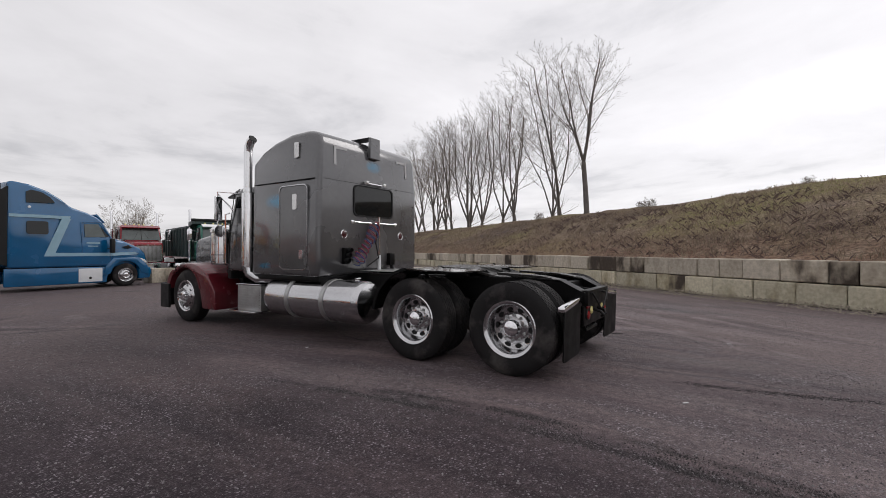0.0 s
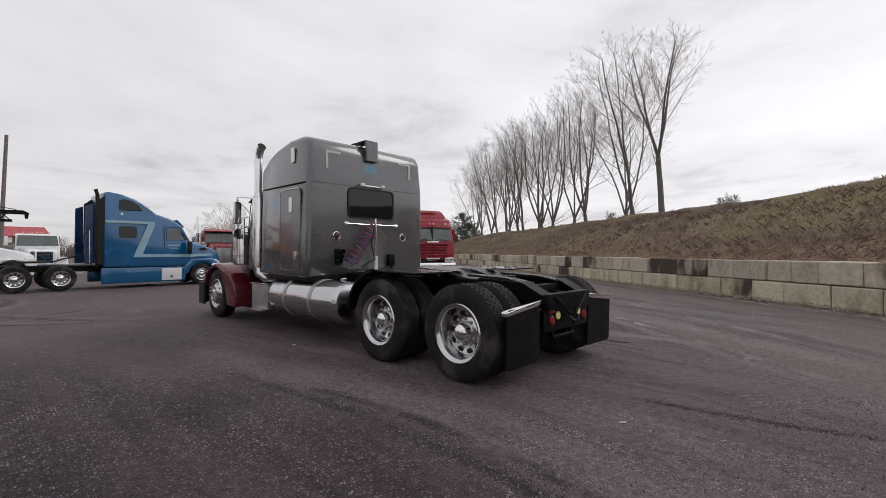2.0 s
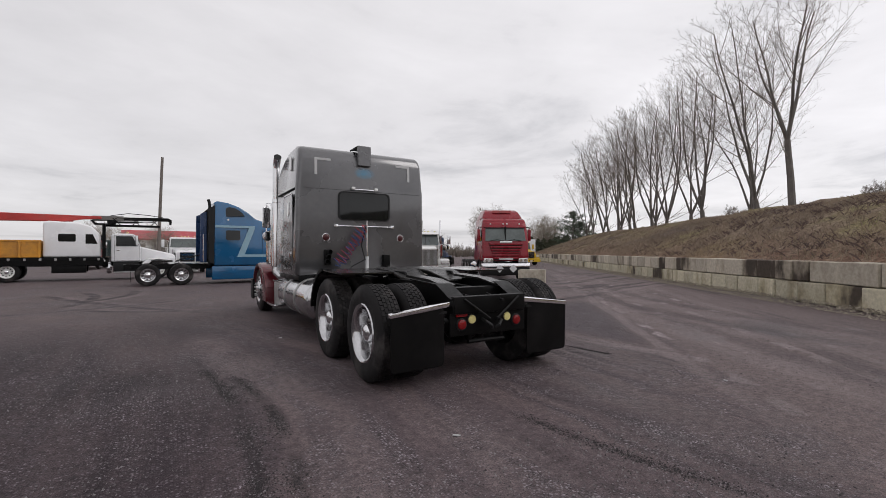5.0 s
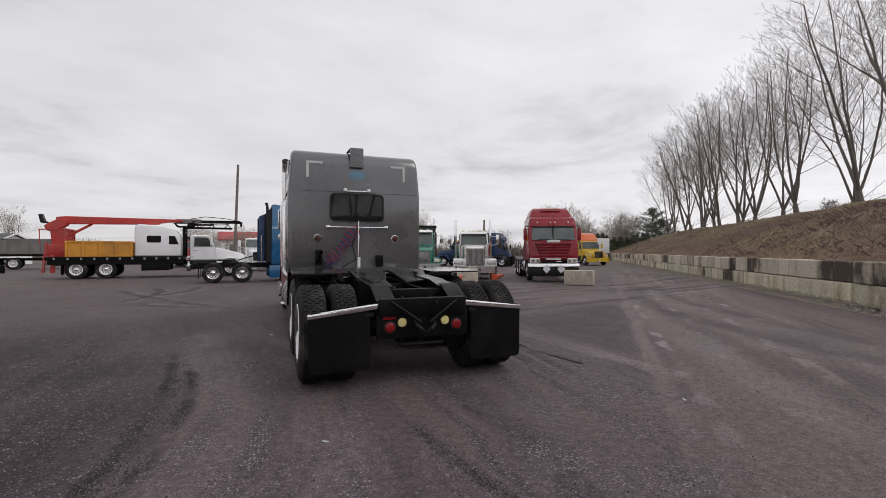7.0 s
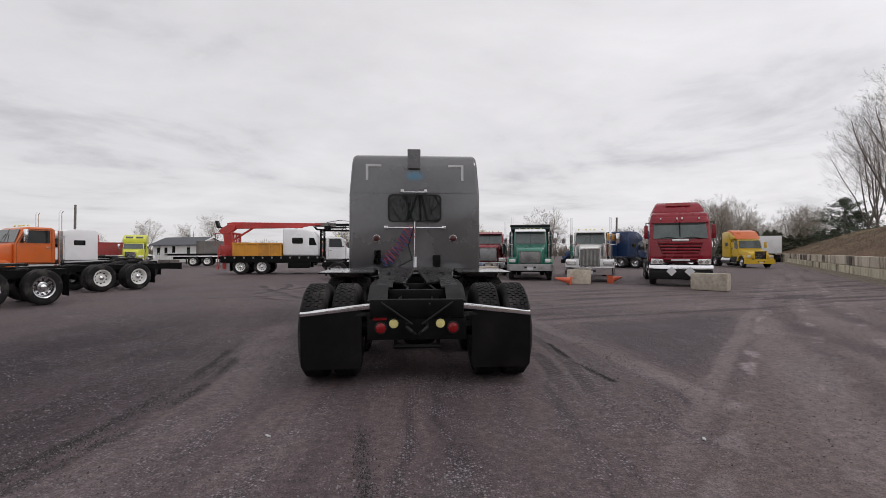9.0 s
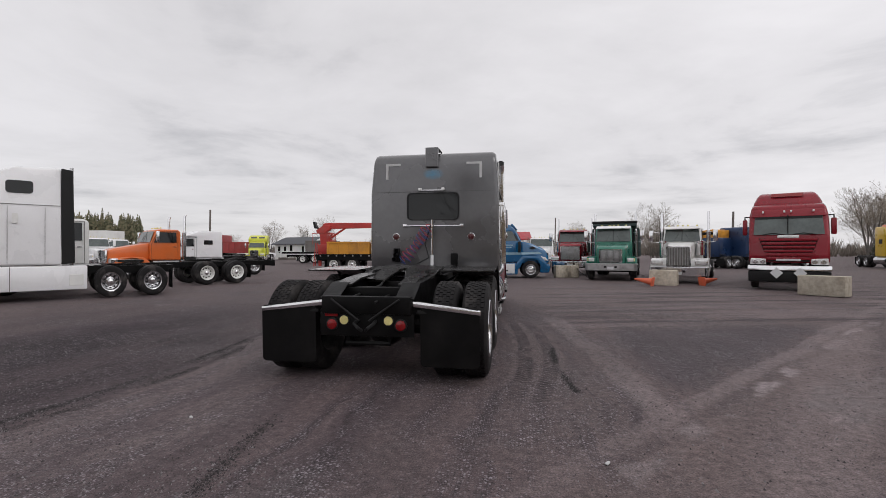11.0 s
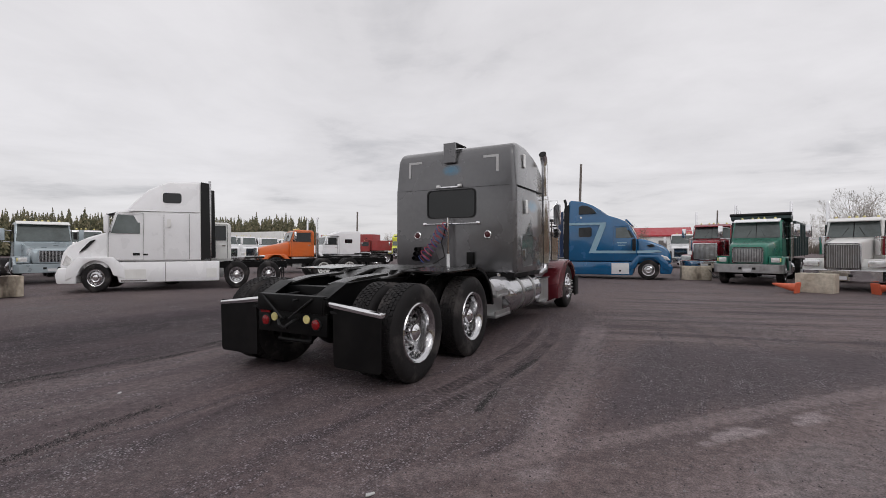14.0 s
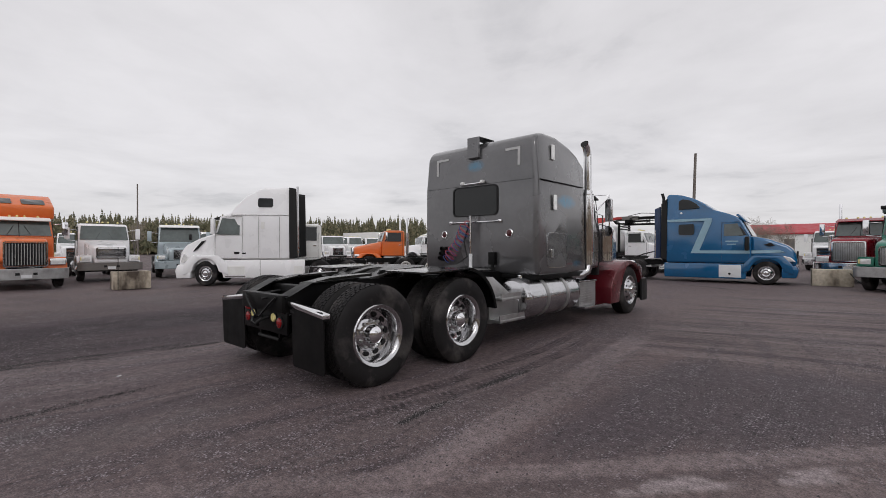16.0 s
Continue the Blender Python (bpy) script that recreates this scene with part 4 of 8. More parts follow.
def nut_mesh(r, length, x):
    bm = lathe([(0.017, 0), (0.017, length * 0.8), (0.008, length), (0, length)], 6, at=(x, r, 0))
    me = bpy.data.meshes.new("wheel_nut")
    bm.to_mesh(me)
    bm.free()
    return me


def cap_mesh(r, x0, x1):
    bm = lathe([(r, x0), (r, x0 + (x1 - x0) * 0.45), (r * 0.88, x0 + (x1 - x0) * 0.75), (r * 0.55, x0 + (x1 - x0) * 0.95), (0, x1)], 20)
    me = bpy.data.meshes.new("hub_cap")
    bm.to_mesh(me)
    bm.free()
    return me


WHEELS = {}
for grade, fine in (("near", True), ("far", False)):
    n = 40 if fine else 20
    WHEELS[grade] = dict(
        tyre=tyre_mesh(0.515, 0.27, 0.30, fine), dish=dish_mesh(0.30, 0.15, n), face=face_mesh(0.30, n),
        dish_holes=holes_mesh(0.205, -0.148, 1, 0.036, 0.025), face_holes=holes_mesh(0.222, 0.0065, 1, 0.026, 0.020),
        dish_cap=cap_mesh(0.098, -0.14, -0.02), face_cap=cap_mesh(0.10, 0.02, 0.07), dish_nut=nut_mesh(0.145, 0.03, -0.133), face_nut=nut_mesh(0.145, 0.055, 0.03),
        steel=dish_mesh(0.30, 0.14, n))


def wheel(owner, x, y, side, dual=False, grade="far", rim=None, r=0.515, turn=0.0):
    """A wheel under its truck; x is its outer face. side is +1 on the right, -1 on the left."""
    w = WHEELS[grade]
    rim = rim or m_alu
    ob = new("wheel", w["dish" if dual else "face"])
    if not ob.data.materials:
        ob.data.materials.append(m_alu)
        ob.data.shade_smooth()
        ob.data.set_sharp_from_angle(angle=radians(40))
    ob.material_slots[0].link = "OBJECT"
    ob.material_slots[0].material = rim
    k = r / 0.515
    ob.parent = owner
    ob.matrix_basis = pose(x, y, r, 0, 0, (0 if side > 0 else 180) + turn) @ Matrix.Diagonal((1, k, k, 1)) @ pose(0, 0, 0, (y * 137 + side * 40) % 360)
    placed("tyre", w["tyre"], m_rubber, ob)
    if dual:
        inner = placed("tyre", w["tyre"], m_rubber, ob)
        inner.matrix_basis = pose(-0.325, 0, 0, 17)
    for k in range(10):
        placed("hand_hole", w["dish_holes" if dual else "face_holes"], m_dark, ob, smooth=False).matrix_basis = pose(0, 0, 0, 36 * k)
    for k in range(10 if grade == "near" else 0):
        placed("wheel_nut", w["dish_nut" if dual else "face_nut"], m_alu_dull, ob, smooth=False).matrix_basis = pose(0, 0, 0, 36 * k + 18)
    placed("hub_cap", w["dish_cap" if dual else "face_cap"], m_chrome if rim in (m_alu, m_chrome) else rim, ob)
    return ob


# ---------------------------------------------------------------- the grey tractor in the middle of the yard
hero = thing("semi_truck", Matrix.Identity(4), "grey long-nose semi tractor with dark red fenders and bare fifth wheel", "truck")


def tandem(side):
    for y in (0.0, 1.32):
        wheel(hero, side * 1.225, y, side, True, "near")
    wheel(hero, side * 1.16, 6.85, side, False, "near", r=0.50)


tandem(1)
tandem(-1)

# chassis
for s in (-1, 1):
    rail = [(-0.63, 0.72), (-0.63, 0.875), (-0.58, 0.885), (-0.32, 1.01), (0.3, 1.035), (7.55, 1.0), (7.55, 0.74), (0.3, 0.74), (-0.3, 0.70)]
    part("frame_rail", prism(rail, s * 0.39, s * 0.475, "x", 0.006, 1), m_black, hero)
    part("rail_flange", prism([(-0.62, 0.880), (-0.58, 0.888), (-0.32, 1.014), (0.3, 1.041), (0.3, 1.053), (-0.32, 1.026), (-0.58, 0.900), (-0.62, 0.892)], s * 0.30, s * 0.50, "x"), m_black, hero)
part("rear_crossmember", box(-0.47, 0.47, -0.650, -0.550, 0.73, 0.91, 0.012), m_black, hero)
part("light_panel", box(-0.50, 0.50, -0.610, -0.585, 0.50, 0.735, 0.008), m_black, hero)
for y in (-0.28, 0.62, 2.1, 3.4):
    part("crossmember", box(-0.40, 0.40, y - 0.06, y + 0.06, 0.78, 0.98, 0.01), m_black, hero)
part("lower_crossbar", tube([(-0.24, -0.550, 0.42), (0.24, -0.550, 0.42)], 0.022), m_black, hero)
for s in (-1, 1):
    part("tow_bracket", prism([(-0.550, 0.42), (-0.550, 0.56), (-0.35, 0.74), (-0.25, 0.74), (-0.35, 0.5)], s * 0.20, s * 0.235, "x"), m_black, hero)
    part("tow_hook", tube([(s * 0.10, -0.610, 0.66), (s * 0.10, -0.690, 0.64), (s * 0.05, -0.720, 0.60), (s * 0.02, -0.690, 0.57)], 0.018), m_dark, hero)
    part("chain", tube([(s * 0.36, -0.665, 0.885), (s * 0.22, -0.680, 0.79), (s * 0.05, -0.690, 0.67)], 0.011), m_dark, hero)
    bez = part("tail_lamp", lathe([(0.066, -0.605), (0.066, -0.622), (0.056, -0.626), (0, -0.624)], 20, "y", (s * 0.365, 0, 0.62)), m_dark, hero)
    part("lens", lathe([(0.054, -0.622), (0.050, -0.634), (0.03, -0.642), (0, -0.644)], 20, "y", (s * 0.365, 0, 0.62)), m_red_lens, bez, "round red lens")
    bez = part("reverse_lamp", lathe([(0.056, -0.605), (0.056, -0.618), (0.048, -0.622), (0, -0.620)], 20, "y", (s * 0.235, 0, 0.665)), m_dark, hero)
    part("lens", lathe([(0.048, -0.620), (0.042, -0.632), (0, -0.638)], 20, "y", (s * 0.235, 0, 0.665)), m_amber, bez, "pale yellow lens")
part("licence_lamp", box(-0.44, -0.30, -0.635, -0.612, 0.70, 0.76, 0.01), m_red_lens, hero, "small dark red lamp")
# axles and springs
for y in (0.0, 1.32):
    part("axle", tube([(-0.98, y, 0.515), (0.98, y, 0.515)], 0.085, 12), m_black, hero)
    part("differential", lathe([(0, -0.23), (0.13, -0.2), (0.21, -0.08), (0.23, 0), (0.21, 0.08), (0.13, 0.2), (0, 0.23)], 16, "y", (0.03, y, 0.515)), m_black, hero)
    for s in (-1, 1):
        part("air_bag", lathe([(0.10, 0.56), (0.135, 0.60), (0.115, 0.66), (0.135, 0.71), (0.10, 0.75)], 14, "z", (s * 0.52, y - 0.28, 0)), m_rubber, hero)
part("drive_shaft", tube([(0, 1.32, 0.6), (0, 4.9, 0.72)], 0.055, 10), m_black, hero)
part("steer_axle", tube([(-0.95, 6.85, 0.47), (-0.6, 6.85, 0.40), (0.6, 6.85, 0.40), (0.95, 6.85, 0.47)], 0.06, 10), m_black, hero)
part("engine", box(-0.36, 0.36, 5.4, 7.2, 0.62, 1.3, 0.08), m_dark, hero)

# mud flaps on chrome hangers
for s in (-1, 1):
    part("flap_hanger", prism([(s * 0.42, 0.815), (s * 0.42, 0.875), (s * 1.17, 0.785), (s * 1.17, 0.735)], -0.61, -0.53, "y", 0.012, 2), m_chrome, hero, "chrome hanger bar")
    flap = round_rect(s * 0.86 - 0.30, s * 0.86 + 0.30, 0.205, 0.80, 0.045)
    part("mud_flap", prism(flap, -0.585, -0.572, "y", taper=lambda x, y, z: Vector((x, y + 0.03 * (0.83 - z) - 0.02 * abs(x), z))), m_flap, hero, "black rubber mud flap")
    part("flap_stiffener", box(s * 0.53, s * 1.16, -0.595, -0.588, 0.74, 0.77, 0.004), m_dark, hero)

# black quarter fenders over the forward drive wheels
for s in (-1, 1):
    outer = arc(1.32, 0.515, 0.64, 8, 82, 10) + [(1.15, 1.135), (0.62, 1.125)]
    inner = arc(1.32, 0.515, 0.625, 8, 82, 10) + [(1.15, 1.118), (0.62, 1.108)]
    part("quarter_fender", prism(band(outer, inner), s * 0.56, s * 1.235, "x"), m_gloss, hero, "glossy black half fender")
    part("fender_lip", prism(band(arc(1.32, 0.515, 0.648, 8, 82, 10), arc(1.32, 0.515, 0.61, 8, 82, 10)), s * 1.228, s * 1.248, "x"), m_black, hero)
    part("fender_strut", tube([(s * 0.44, 1.5, 0.9), (s * 0.8, 1.45, 1.10)], 0.02), m_black, hero)

# fifth wheel between the drive axles
def fifth_wheel():
    pts = [(-0.49, 1.34), (-0.32, 1.54), (0.32, 1.54), (0.49, 1.34), (0.50, 0.84), (0.47, 0.62), (0.36, 0.46), (0.13, 0.44), (0.05, 0.82), (0.03, 1.02), (-0.03, 1.02), (-0.05, 0.82), (-0.13, 0.44), (-0.36, 0.46), (-0.47, 0.62), (-0.50, 0.84)]
    def tip(x, y, z):
        return Vector((x, y, z - 0.02 - max(0, 0.87 - y) * 0.26 + (y - 1.12) * 0.03))
    top = part("fifth_wheel", prism(pts, 1.125, 1.165, "z", 0.008, 1, tip), m_grease, hero, "greasy black fifth wheel plate")
    for s in (-1, 1):
        part("plate_rib", prism([(0.62, 1.02), (0.72, 1.12), (1.37, 1.12), (1.37, 1.02)], s * 0.34, s * 0.37, "x"), m_black, top)
        part("pivot_bracket", prism([(0.87, 1.0), (1.02, 1.11), (1.20, 1.11), (1.35, 1.0)], s * 0.40, s * 0.50, "x", 0.01, 1), m_black, top)
        part("release_handle" if s < 0 else "lock_arm", tube([(s * 0.42, 0.92, 1.06), (s * 0.60, 0.88, 1.05)], 0.014), m_grease, top)
        part("pickup_ramp", prism([(-0.34, 1.015), (-0.05, 1.065), (0.52, 1.09), (0.52, 1.06), (-0.05, 1.045), (-0.34, 1.0)], s * 0.26, s * 0.44, "x"), m_grease, hero, "greasy pick-up ramp")
fifth_wheel()
part("deck_plate", prism(round_rect(-0.40, 0.40, 1.95, 3.0, 0.04), 1.045, 1.055, "z"), m_alu_dull, hero, "dull aluminium deck plate")
for s, y in ((-1, 1.75), (1, 1.75), (1, 0.35)):
    part("air_tank", lathe([(0, -0.36), (0.09, -0.33), (0.115, -0.26), (0.115, 0.26), (0.09, 0.33), (0, 0.36)], 14, "x", (s * 0.02, y, 0.62)), m_black, hero)
part("air_line", tube([(-0.2, 2.3, 1.0), (-0.12, 1.6, 0.99), (-0.25, 0.9, 1.0), (-0.1, 0.2, 0.96), (-0.2, -0.6, 0.88)], 0.014), m_dark, hero)
part("brake_line", tube([(0.2, 2.4, 1.0), (0.25, 1.5, 0.98), (0.12, 0.8, 0.99), (0.22, 0.1, 0.95), (0.12, -0.7, 0.86)], 0.012), m_dark, hero)

# fuel tanks and steps
def fuel_tank(s, y0, y1):
    prof = [(0, y0), (0.18, y0 + 0.015), (0.27, y0 + 0.05), (0.305, y0 + 0.11), (0.31, y0 + 0.16), (0.31, y1 - 0.14), (0.30, y1 - 0.08), (0.26, y1 - 0.03), (0, y1)]
    tank = part("fuel_tank", lathe(prof, 40, "y", (s * 0.935, 0, 0.63)), m_alu, hero, "polished aluminium fuel tank")
    for y in (y0 + (y1 - y0) * 0.34, y0 + (y1 - y0) * 0.70):
        part("strap", lathe([(0.308, y - 0.04), (0.320, y - 0.04), (0.320, y + 0.04), (0.308, y + 0.04)], 40, "y", (s * 0.935, 0, 0.63)), m_alu_dull, tank)
        part("tank_bracket", box(s * 0.48, s * 0.68, y - 0.05, y + 0.05, 0.36, 0.92, 0.01), m_black, tank)
    part("filler_cap", lathe([(0.05, 0), (0.05, 0.035), (0.04, 0.045), (0, 0.045)], 14, "z", (s * 0.88, y0 + 0.35, 0.93)), m_chrome, tank)


fuel_tank(-1, 2.22, 4.38)
fuel_tank(1, 2.72, 4.46)


def step_box(s, y0, y1):
    body = part("step_box", box(s * 0.62, s * 1.13, y0, y1, 0.36, 0.78, 0.015), m_alu_dull, hero, "ribbed aluminium step box")
    for k in range(9):
        z = 0.41 + k * 0.042
        part("rib", box(s * 1.128, s * 1.140, y0 + 0.03, y1 - 0.03, z, z + 0.014), m_alu_dull, body)
    part("tread", box(s * 0.90, s * 1.26, y0 - 0.02, y1 + 0.10, 0.325, 0.365, 0.010), m_alu, body)
    part("tread", box(s * 0.70, s * 1.15, y0 - 0.01, y1 + 0.02, 0.782, 0.812, 0.008), m_alu, body)


step_box(-1, 4.52, 5.18)
step_box(1, 4.56, 5.22)
# battery steps behind the right tank
bat = part("battery_box", prism([(1.98, 0.98), (2.10, 1.0), (2.72, 0.62), (2.72, 0.36), (2.02, 0.36)], 0.60, 1.08, "x", 0.012, 2), m_alu_dull, hero, "dull aluminium battery box with steps")
for y0, y1, z in ((2.02, 2.62, 0.385), (2.06, 2.52, 0.68)):
    part("tread", box(0.86, 1.26, y0, y1, z, z + 0.04, 0.008), m_alu_dull, bat)
    part("step_side", box(1.235, 1.25, y0, y1, z + 0.04, z + 0.10), m_alu_dull, bat)

# sleeper
SL = 1.195
sl_side = [(3.08, 0.97), (3.05, 1.2), (3.05, 2.45), (3.07, 3.05), (3.15, 3.185), (3.35, 3.24), (3.75, 3.235), (4.15, 3.15), (4.45, 3.03), (4.70, 2.85), (4.70, 0.97)]


def sleeper_shape(x, y, z):
    lean = 0.045 * max(0.0, z - 2.4) / 0.7
    return Vector((x * (1 - lean), y, z - 0.035 * (x / SL) ** 2 * (z > 2.7)))


sleeper = part("sleeper", prism(sl_side, -SL, SL, "x", 0.11, 4, sleeper_shape), m_sleeper, hero, "grey sleeper with faded blue airbrushed marks")
part("seam", prism(round_rect(-SL - 0.0008, SL + 0.0008, 3.0490, 4.69, 0.112, 6), 2.451, 2.457, "z", taper=sleeper_shape), m_dark, sleeper)
part("floor_edge", box(-SL + 0.06, SL - 0.06, 3.12, 4.68, 0.90, 0.98, 0.02), m_black, sleeper)
back = 3.05
win = round_rect(-0.47, 0.46, 1.95, 2.415, 0.07)
part("rear_window", plate(win, 0.006, "y", back, -1), m_glass, sleeper, "dark tinted rear window")
part("window_seal", rim_frame(round_rect(-0.49, 0.48, 1.93, 2.435, 0.085), 0.030, back - 0.016, back + 0.004, "y"), m_dark, sleeper)
for s in (-1, 1):
    lamp = part("load_lamp", lathe([(0.070, back + 0.002), (0.070, back - 0.010), (0.062, back - 0.018), (0.056, back - 0.012), (0, back - 0.012)], 24, "y", (s * 0.695, 0, 1.63)), m_chrome, sleeper, "chrome bezel round a red lamp")
    part("lens", lathe([(0.054, back - 0.011), (0.046, back - 0.019), (0.026, back - 0.024), (0, back - 0.025)], 20, "y", (s * 0.695, 0, 1.63)), m_lens_dark, lamp)
    u = s * 0.89
    lt = [(u, 2.98), (u - s * 0.28, 2.98), (u - s * 0.28, 2.94), (u - s * 0.045, 2.94), (u - s * 0.045, 2.69), (u, 2.69)]
    def on_back(x, y, z):
        return Vector((x, y + 0.016 * max(0, z - 2.44) / 0.5 - 0.004, z))
    part("tape_mark", prism(lt, back - 0.003, back + 0.001, "y", taper=on_back), m_tape, sleeper, "pale reflective tape corner mark")
    for z in (2.92, 2.12):
        k = sleeper_shape(SL, 0, z).x
        part("side_vent", prism(round_rect(3.53, 3.63, z - 0.12, z + 0.12, 0.02), s * (k - 0.002), s * (k + 0.018), "x", 0.005, 1), m_lamp, sleeper, "pale rectangular vent")
part("grab_bar", tube([(-0.525, back, 1.825), (-0.525, back - 0.06, 1.825), (0.525, back - 0.06, 1.825), (0.525, back, 1.825)], 0.013), m_chrome, sleeper, "chrome grab bar")
for s in (-1, 1):
    part("bar_foot", box(s * 0.525 - 0.035, s * 0.525 + 0.035, back - 0.03, back, 1.80, 1.86, 0.006), m_chrome, sleeper)
part("light_bar", tube([(-0.23, back, 2.50), (-0.23, back - 0.05, 2.475), (0.19, back - 0.05, 2.475), (0.19, back, 2.50)], 0.014), m_chrome, sleeper, "short chrome light bar")
for s in (-0.23, 0.19):
    part("work_lamp", box(s - 0.03, s + 0.03, back - 0.085, back - 0.02, 2.465, 2.515, 0.01), m_lamp, sleeper)
part("antenna_box", prism([(3.0, 2.90), (3.0, 3.25), (3.05, 3.26), (3.07, 2.90)], -0.135, 0.10, "x", 0.008, 1), m_grey, sleeper)
part("antenna_bracket", prism([(3.05, 3.247), (3.05, 3.258), (3.46, 3.258), (3.46, 3.247)], -0.13, 0.095, "x"), m_dark, sleeper, "black roof bracket")
for s in (-0.12, 0.085):
    part("bracket_leg", tube([(s, 3.44, 3.25), (s, 3.47, 3.18)], 0.012), m_dark, sleeper)


def hatch(s, y0, y1, z0, z1):
    pts = round_rect(y0, y1, z0, z1, 0.07)
    door = part("bunk_door", prism(pts, s * (SL - 0.02), s * (SL + 0.006), "x", 0.004, 1), m_grey, sleeper)
    part("trim", rim_frame(round_rect(y0 - 0.022, y1 + 0.022, z0 - 0.022, z1 + 0.022, 0.085), 0.014, s * (SL - 0.01), s * (SL + 0.009), "x"), m_alu, door)
    yl = y0 + 0.10
    part("latch", prism(round_rect(yl - 0.035, yl + 0.045, z0 + 0.14, z0 + 0.28, 0.015), s * (SL + 0.004), s * (SL + 0.028), "x", 0.004, 1), m_chrome, door, "chrome paddle latch")


hatch(-1, 3.32, 3.93, 1.10, 2.36)
hatch(1, 3.36, 3.94, 1.10, 1.62)

# connectors and hoses between the sleeper and the deck
pogo = part("hose_pole", tube([(0.0, 2.93, 1.06), (0.0, 2.93, 1.93)], 0.017, 10), m_chrome, hero, "chrome hose tender pole")
part("pole_sleeve", tube([(0, 2.93, 1.05), (0, 2.93, 1.30)], 0.03, 10), m_placard, pogo)
for k, (mat, turns, dx, dz, phase) in enumerate(((m_hose_red, 9, 0.0, 0.0, 0.0), (m_hose_blue, 8, -0.03, -0.05, 2.0))):
    path = []
    for i in range(turns * 12 + 1):
        f = i / (turns * 12)
        a = f * turns * 2 * math.pi + phase
        sag = 0.10 * math.sin(math.pi * f)
        base = Vector((-0.03 - 0.50 * f + dx, 2.93, 1.86 - 0.66 * f - sag * 0.4 + dz))
        r = (0.095 + 0.02 * math.sin(f * 9)) * min(1, 6 * f + 0.15, 6 * (1 - f) + 0.3)
        path.append(base + Vector((r * math.cos(a) * 0.80, r * math.sin(a) * 0.7, -r * math.cos(a) * 0.60)))
    part("coiled_hose", tube(path, 0.0075, 6), mat, hero, "coiled red air hose" if mat is m_hose_red else "coiled blue air hose")
part("power_cable", tube([(-0.02, 2.93, 1.84), (-0.12, 2.9, 1.5), (-0.05, 2.9, 1.25), (-0.3, 2.92, 1.12)], 0.012, 6), m_dark, hero)
part("gladhand_bracket", box(-0.735, -0.62, 2.99, 3.05, 1.16, 1.42, 0.012), m_black, hero)
for z in (1.22, 1.30, 1.38):
    part("gladhand", lathe([(0.035, -0.09), (0.045, -0.06), (0.03, 0.0)], 12, "y", (-0.68 + (z - 1.3) * 0.3, 3.0, z)), m_dark, hero)
part("socket_box", box(0.33, 0.46, 2.97, 3.05, 1.12, 1.33, 0.014), m_black, hero)
part("socket_spout", tube([(0.40, 3.0, 1.12), (0.40, 2.96, 0.98), (0.34, 2.8, 0.96)], 0.03, 8), m_black, hero)

# stacks, with wide guards below and turned-out tops
for s in (-1, 1):
    x = s * 1.16
    pipe = part("exhaust_pipe", tube([(x, 4.83, 1.0), (x, 4.83, 3.02), (x, 4.815, 3.12), (x, 4.77, 3.20), (x, 4.70, 3.245)], 0.072, 16, caps=False), m_chrome, hero, "chrome exhaust stack with a curved tip")
    part("tip_lining", tube([(x, 4.745, 3.217), (x, 4.697, 3.246)], 0.064, 16), m_dark, pipe)
    part("stack_guard", tube([(x, 4.83, 1.10), (x, 4.83, 2.34)], 0.105, 18), m_chrome, pipe, "perforated chrome stack guard")
    part("elbow", tube([(x, 4.83, 1.14), (x, 4.80, 0.98), (s * 1.10, 4.66, 0.90), (s * 0.95, 4.42, 0.90), (s * 0.8, 4.3, 0.90)], 0.075, 14), m_alu, pipe)
    part("clamp", tube([(x, 4.83, 2.36), (x, 4.83, 2.42)], 0.085, 16), m_chrome, pipe)

# cab and long hood
cab_side = [(4.74, 1.0), (4.74, 2.42), (4.85, 2.50), (5.30, 2.50), (5.50, 2.42), (5.68, 1.72), (5.68, 1.0)]
cab = part("cab", prism(cab_side, -1.02, 1.02, "x", 0.07, 3, lambda x, y, z: Vector((x * (1 - 0.05 * max(0, z - 1.6)), y, z))), m_grey, hero, "grey cab")
for s in (-1, 1):
    part("side_glass", plate([(4.86, 1.74), (4.86, 2.30), (5.40, 2.30), (5.54, 1.74)], 0.006, "x", s * 0.987, s), m_glass, cab, "dark side window")
    part("window_trim", rim_frame([(4.83, 1.71), (4.83, 2.33), (5.42, 2.33), (5.57, 1.71)], 0.03, s * 0.975, s * 1.0, "x"), m_dark, cab)
    part("door_seam", rim_frame([(4.80, 1.04), (4.80, 2.38), (5.46, 2.38), (5.62, 1.72), (5.62, 1.04)], 0.012, s * 1.01, s * 1.024, "x"), m_dark, cab)
    part("door_handle", box(s * 1.02, s * 1.05, 4.88, 5.00, 1.58, 1.62, 0.008), m_chrome, cab)
    part("grab_rail", tube([(s * 1.03, 5.60, 1.12), (s * 1.10, 5.60, 1.15), (s * 1.10, 5.60, 2.02), (s * 1.03, 5.58, 2.05)], 0.015), m_chrome, cab, "chrome grab rail")
    part("windscreen", prism([(s * 0.03, 1.78), (s * 0.03, 2.36), (s * 0.86, 2.34), (s * 0.92, 1.78)], 5.60, 5.61, "y", taper=lambda x, y, z: Vector((x, y + 0.085 - 0.25 * (z - 1.78), z))), m_screen, cab)
part("roof_visor", prism([(5.42, 2.44), (5.44, 2.49), (5.80, 2.36), (5.79, 2.33)], -0.94, 0.94, "x", 0.01, 1), m_grey, cab, "grey sun visor")
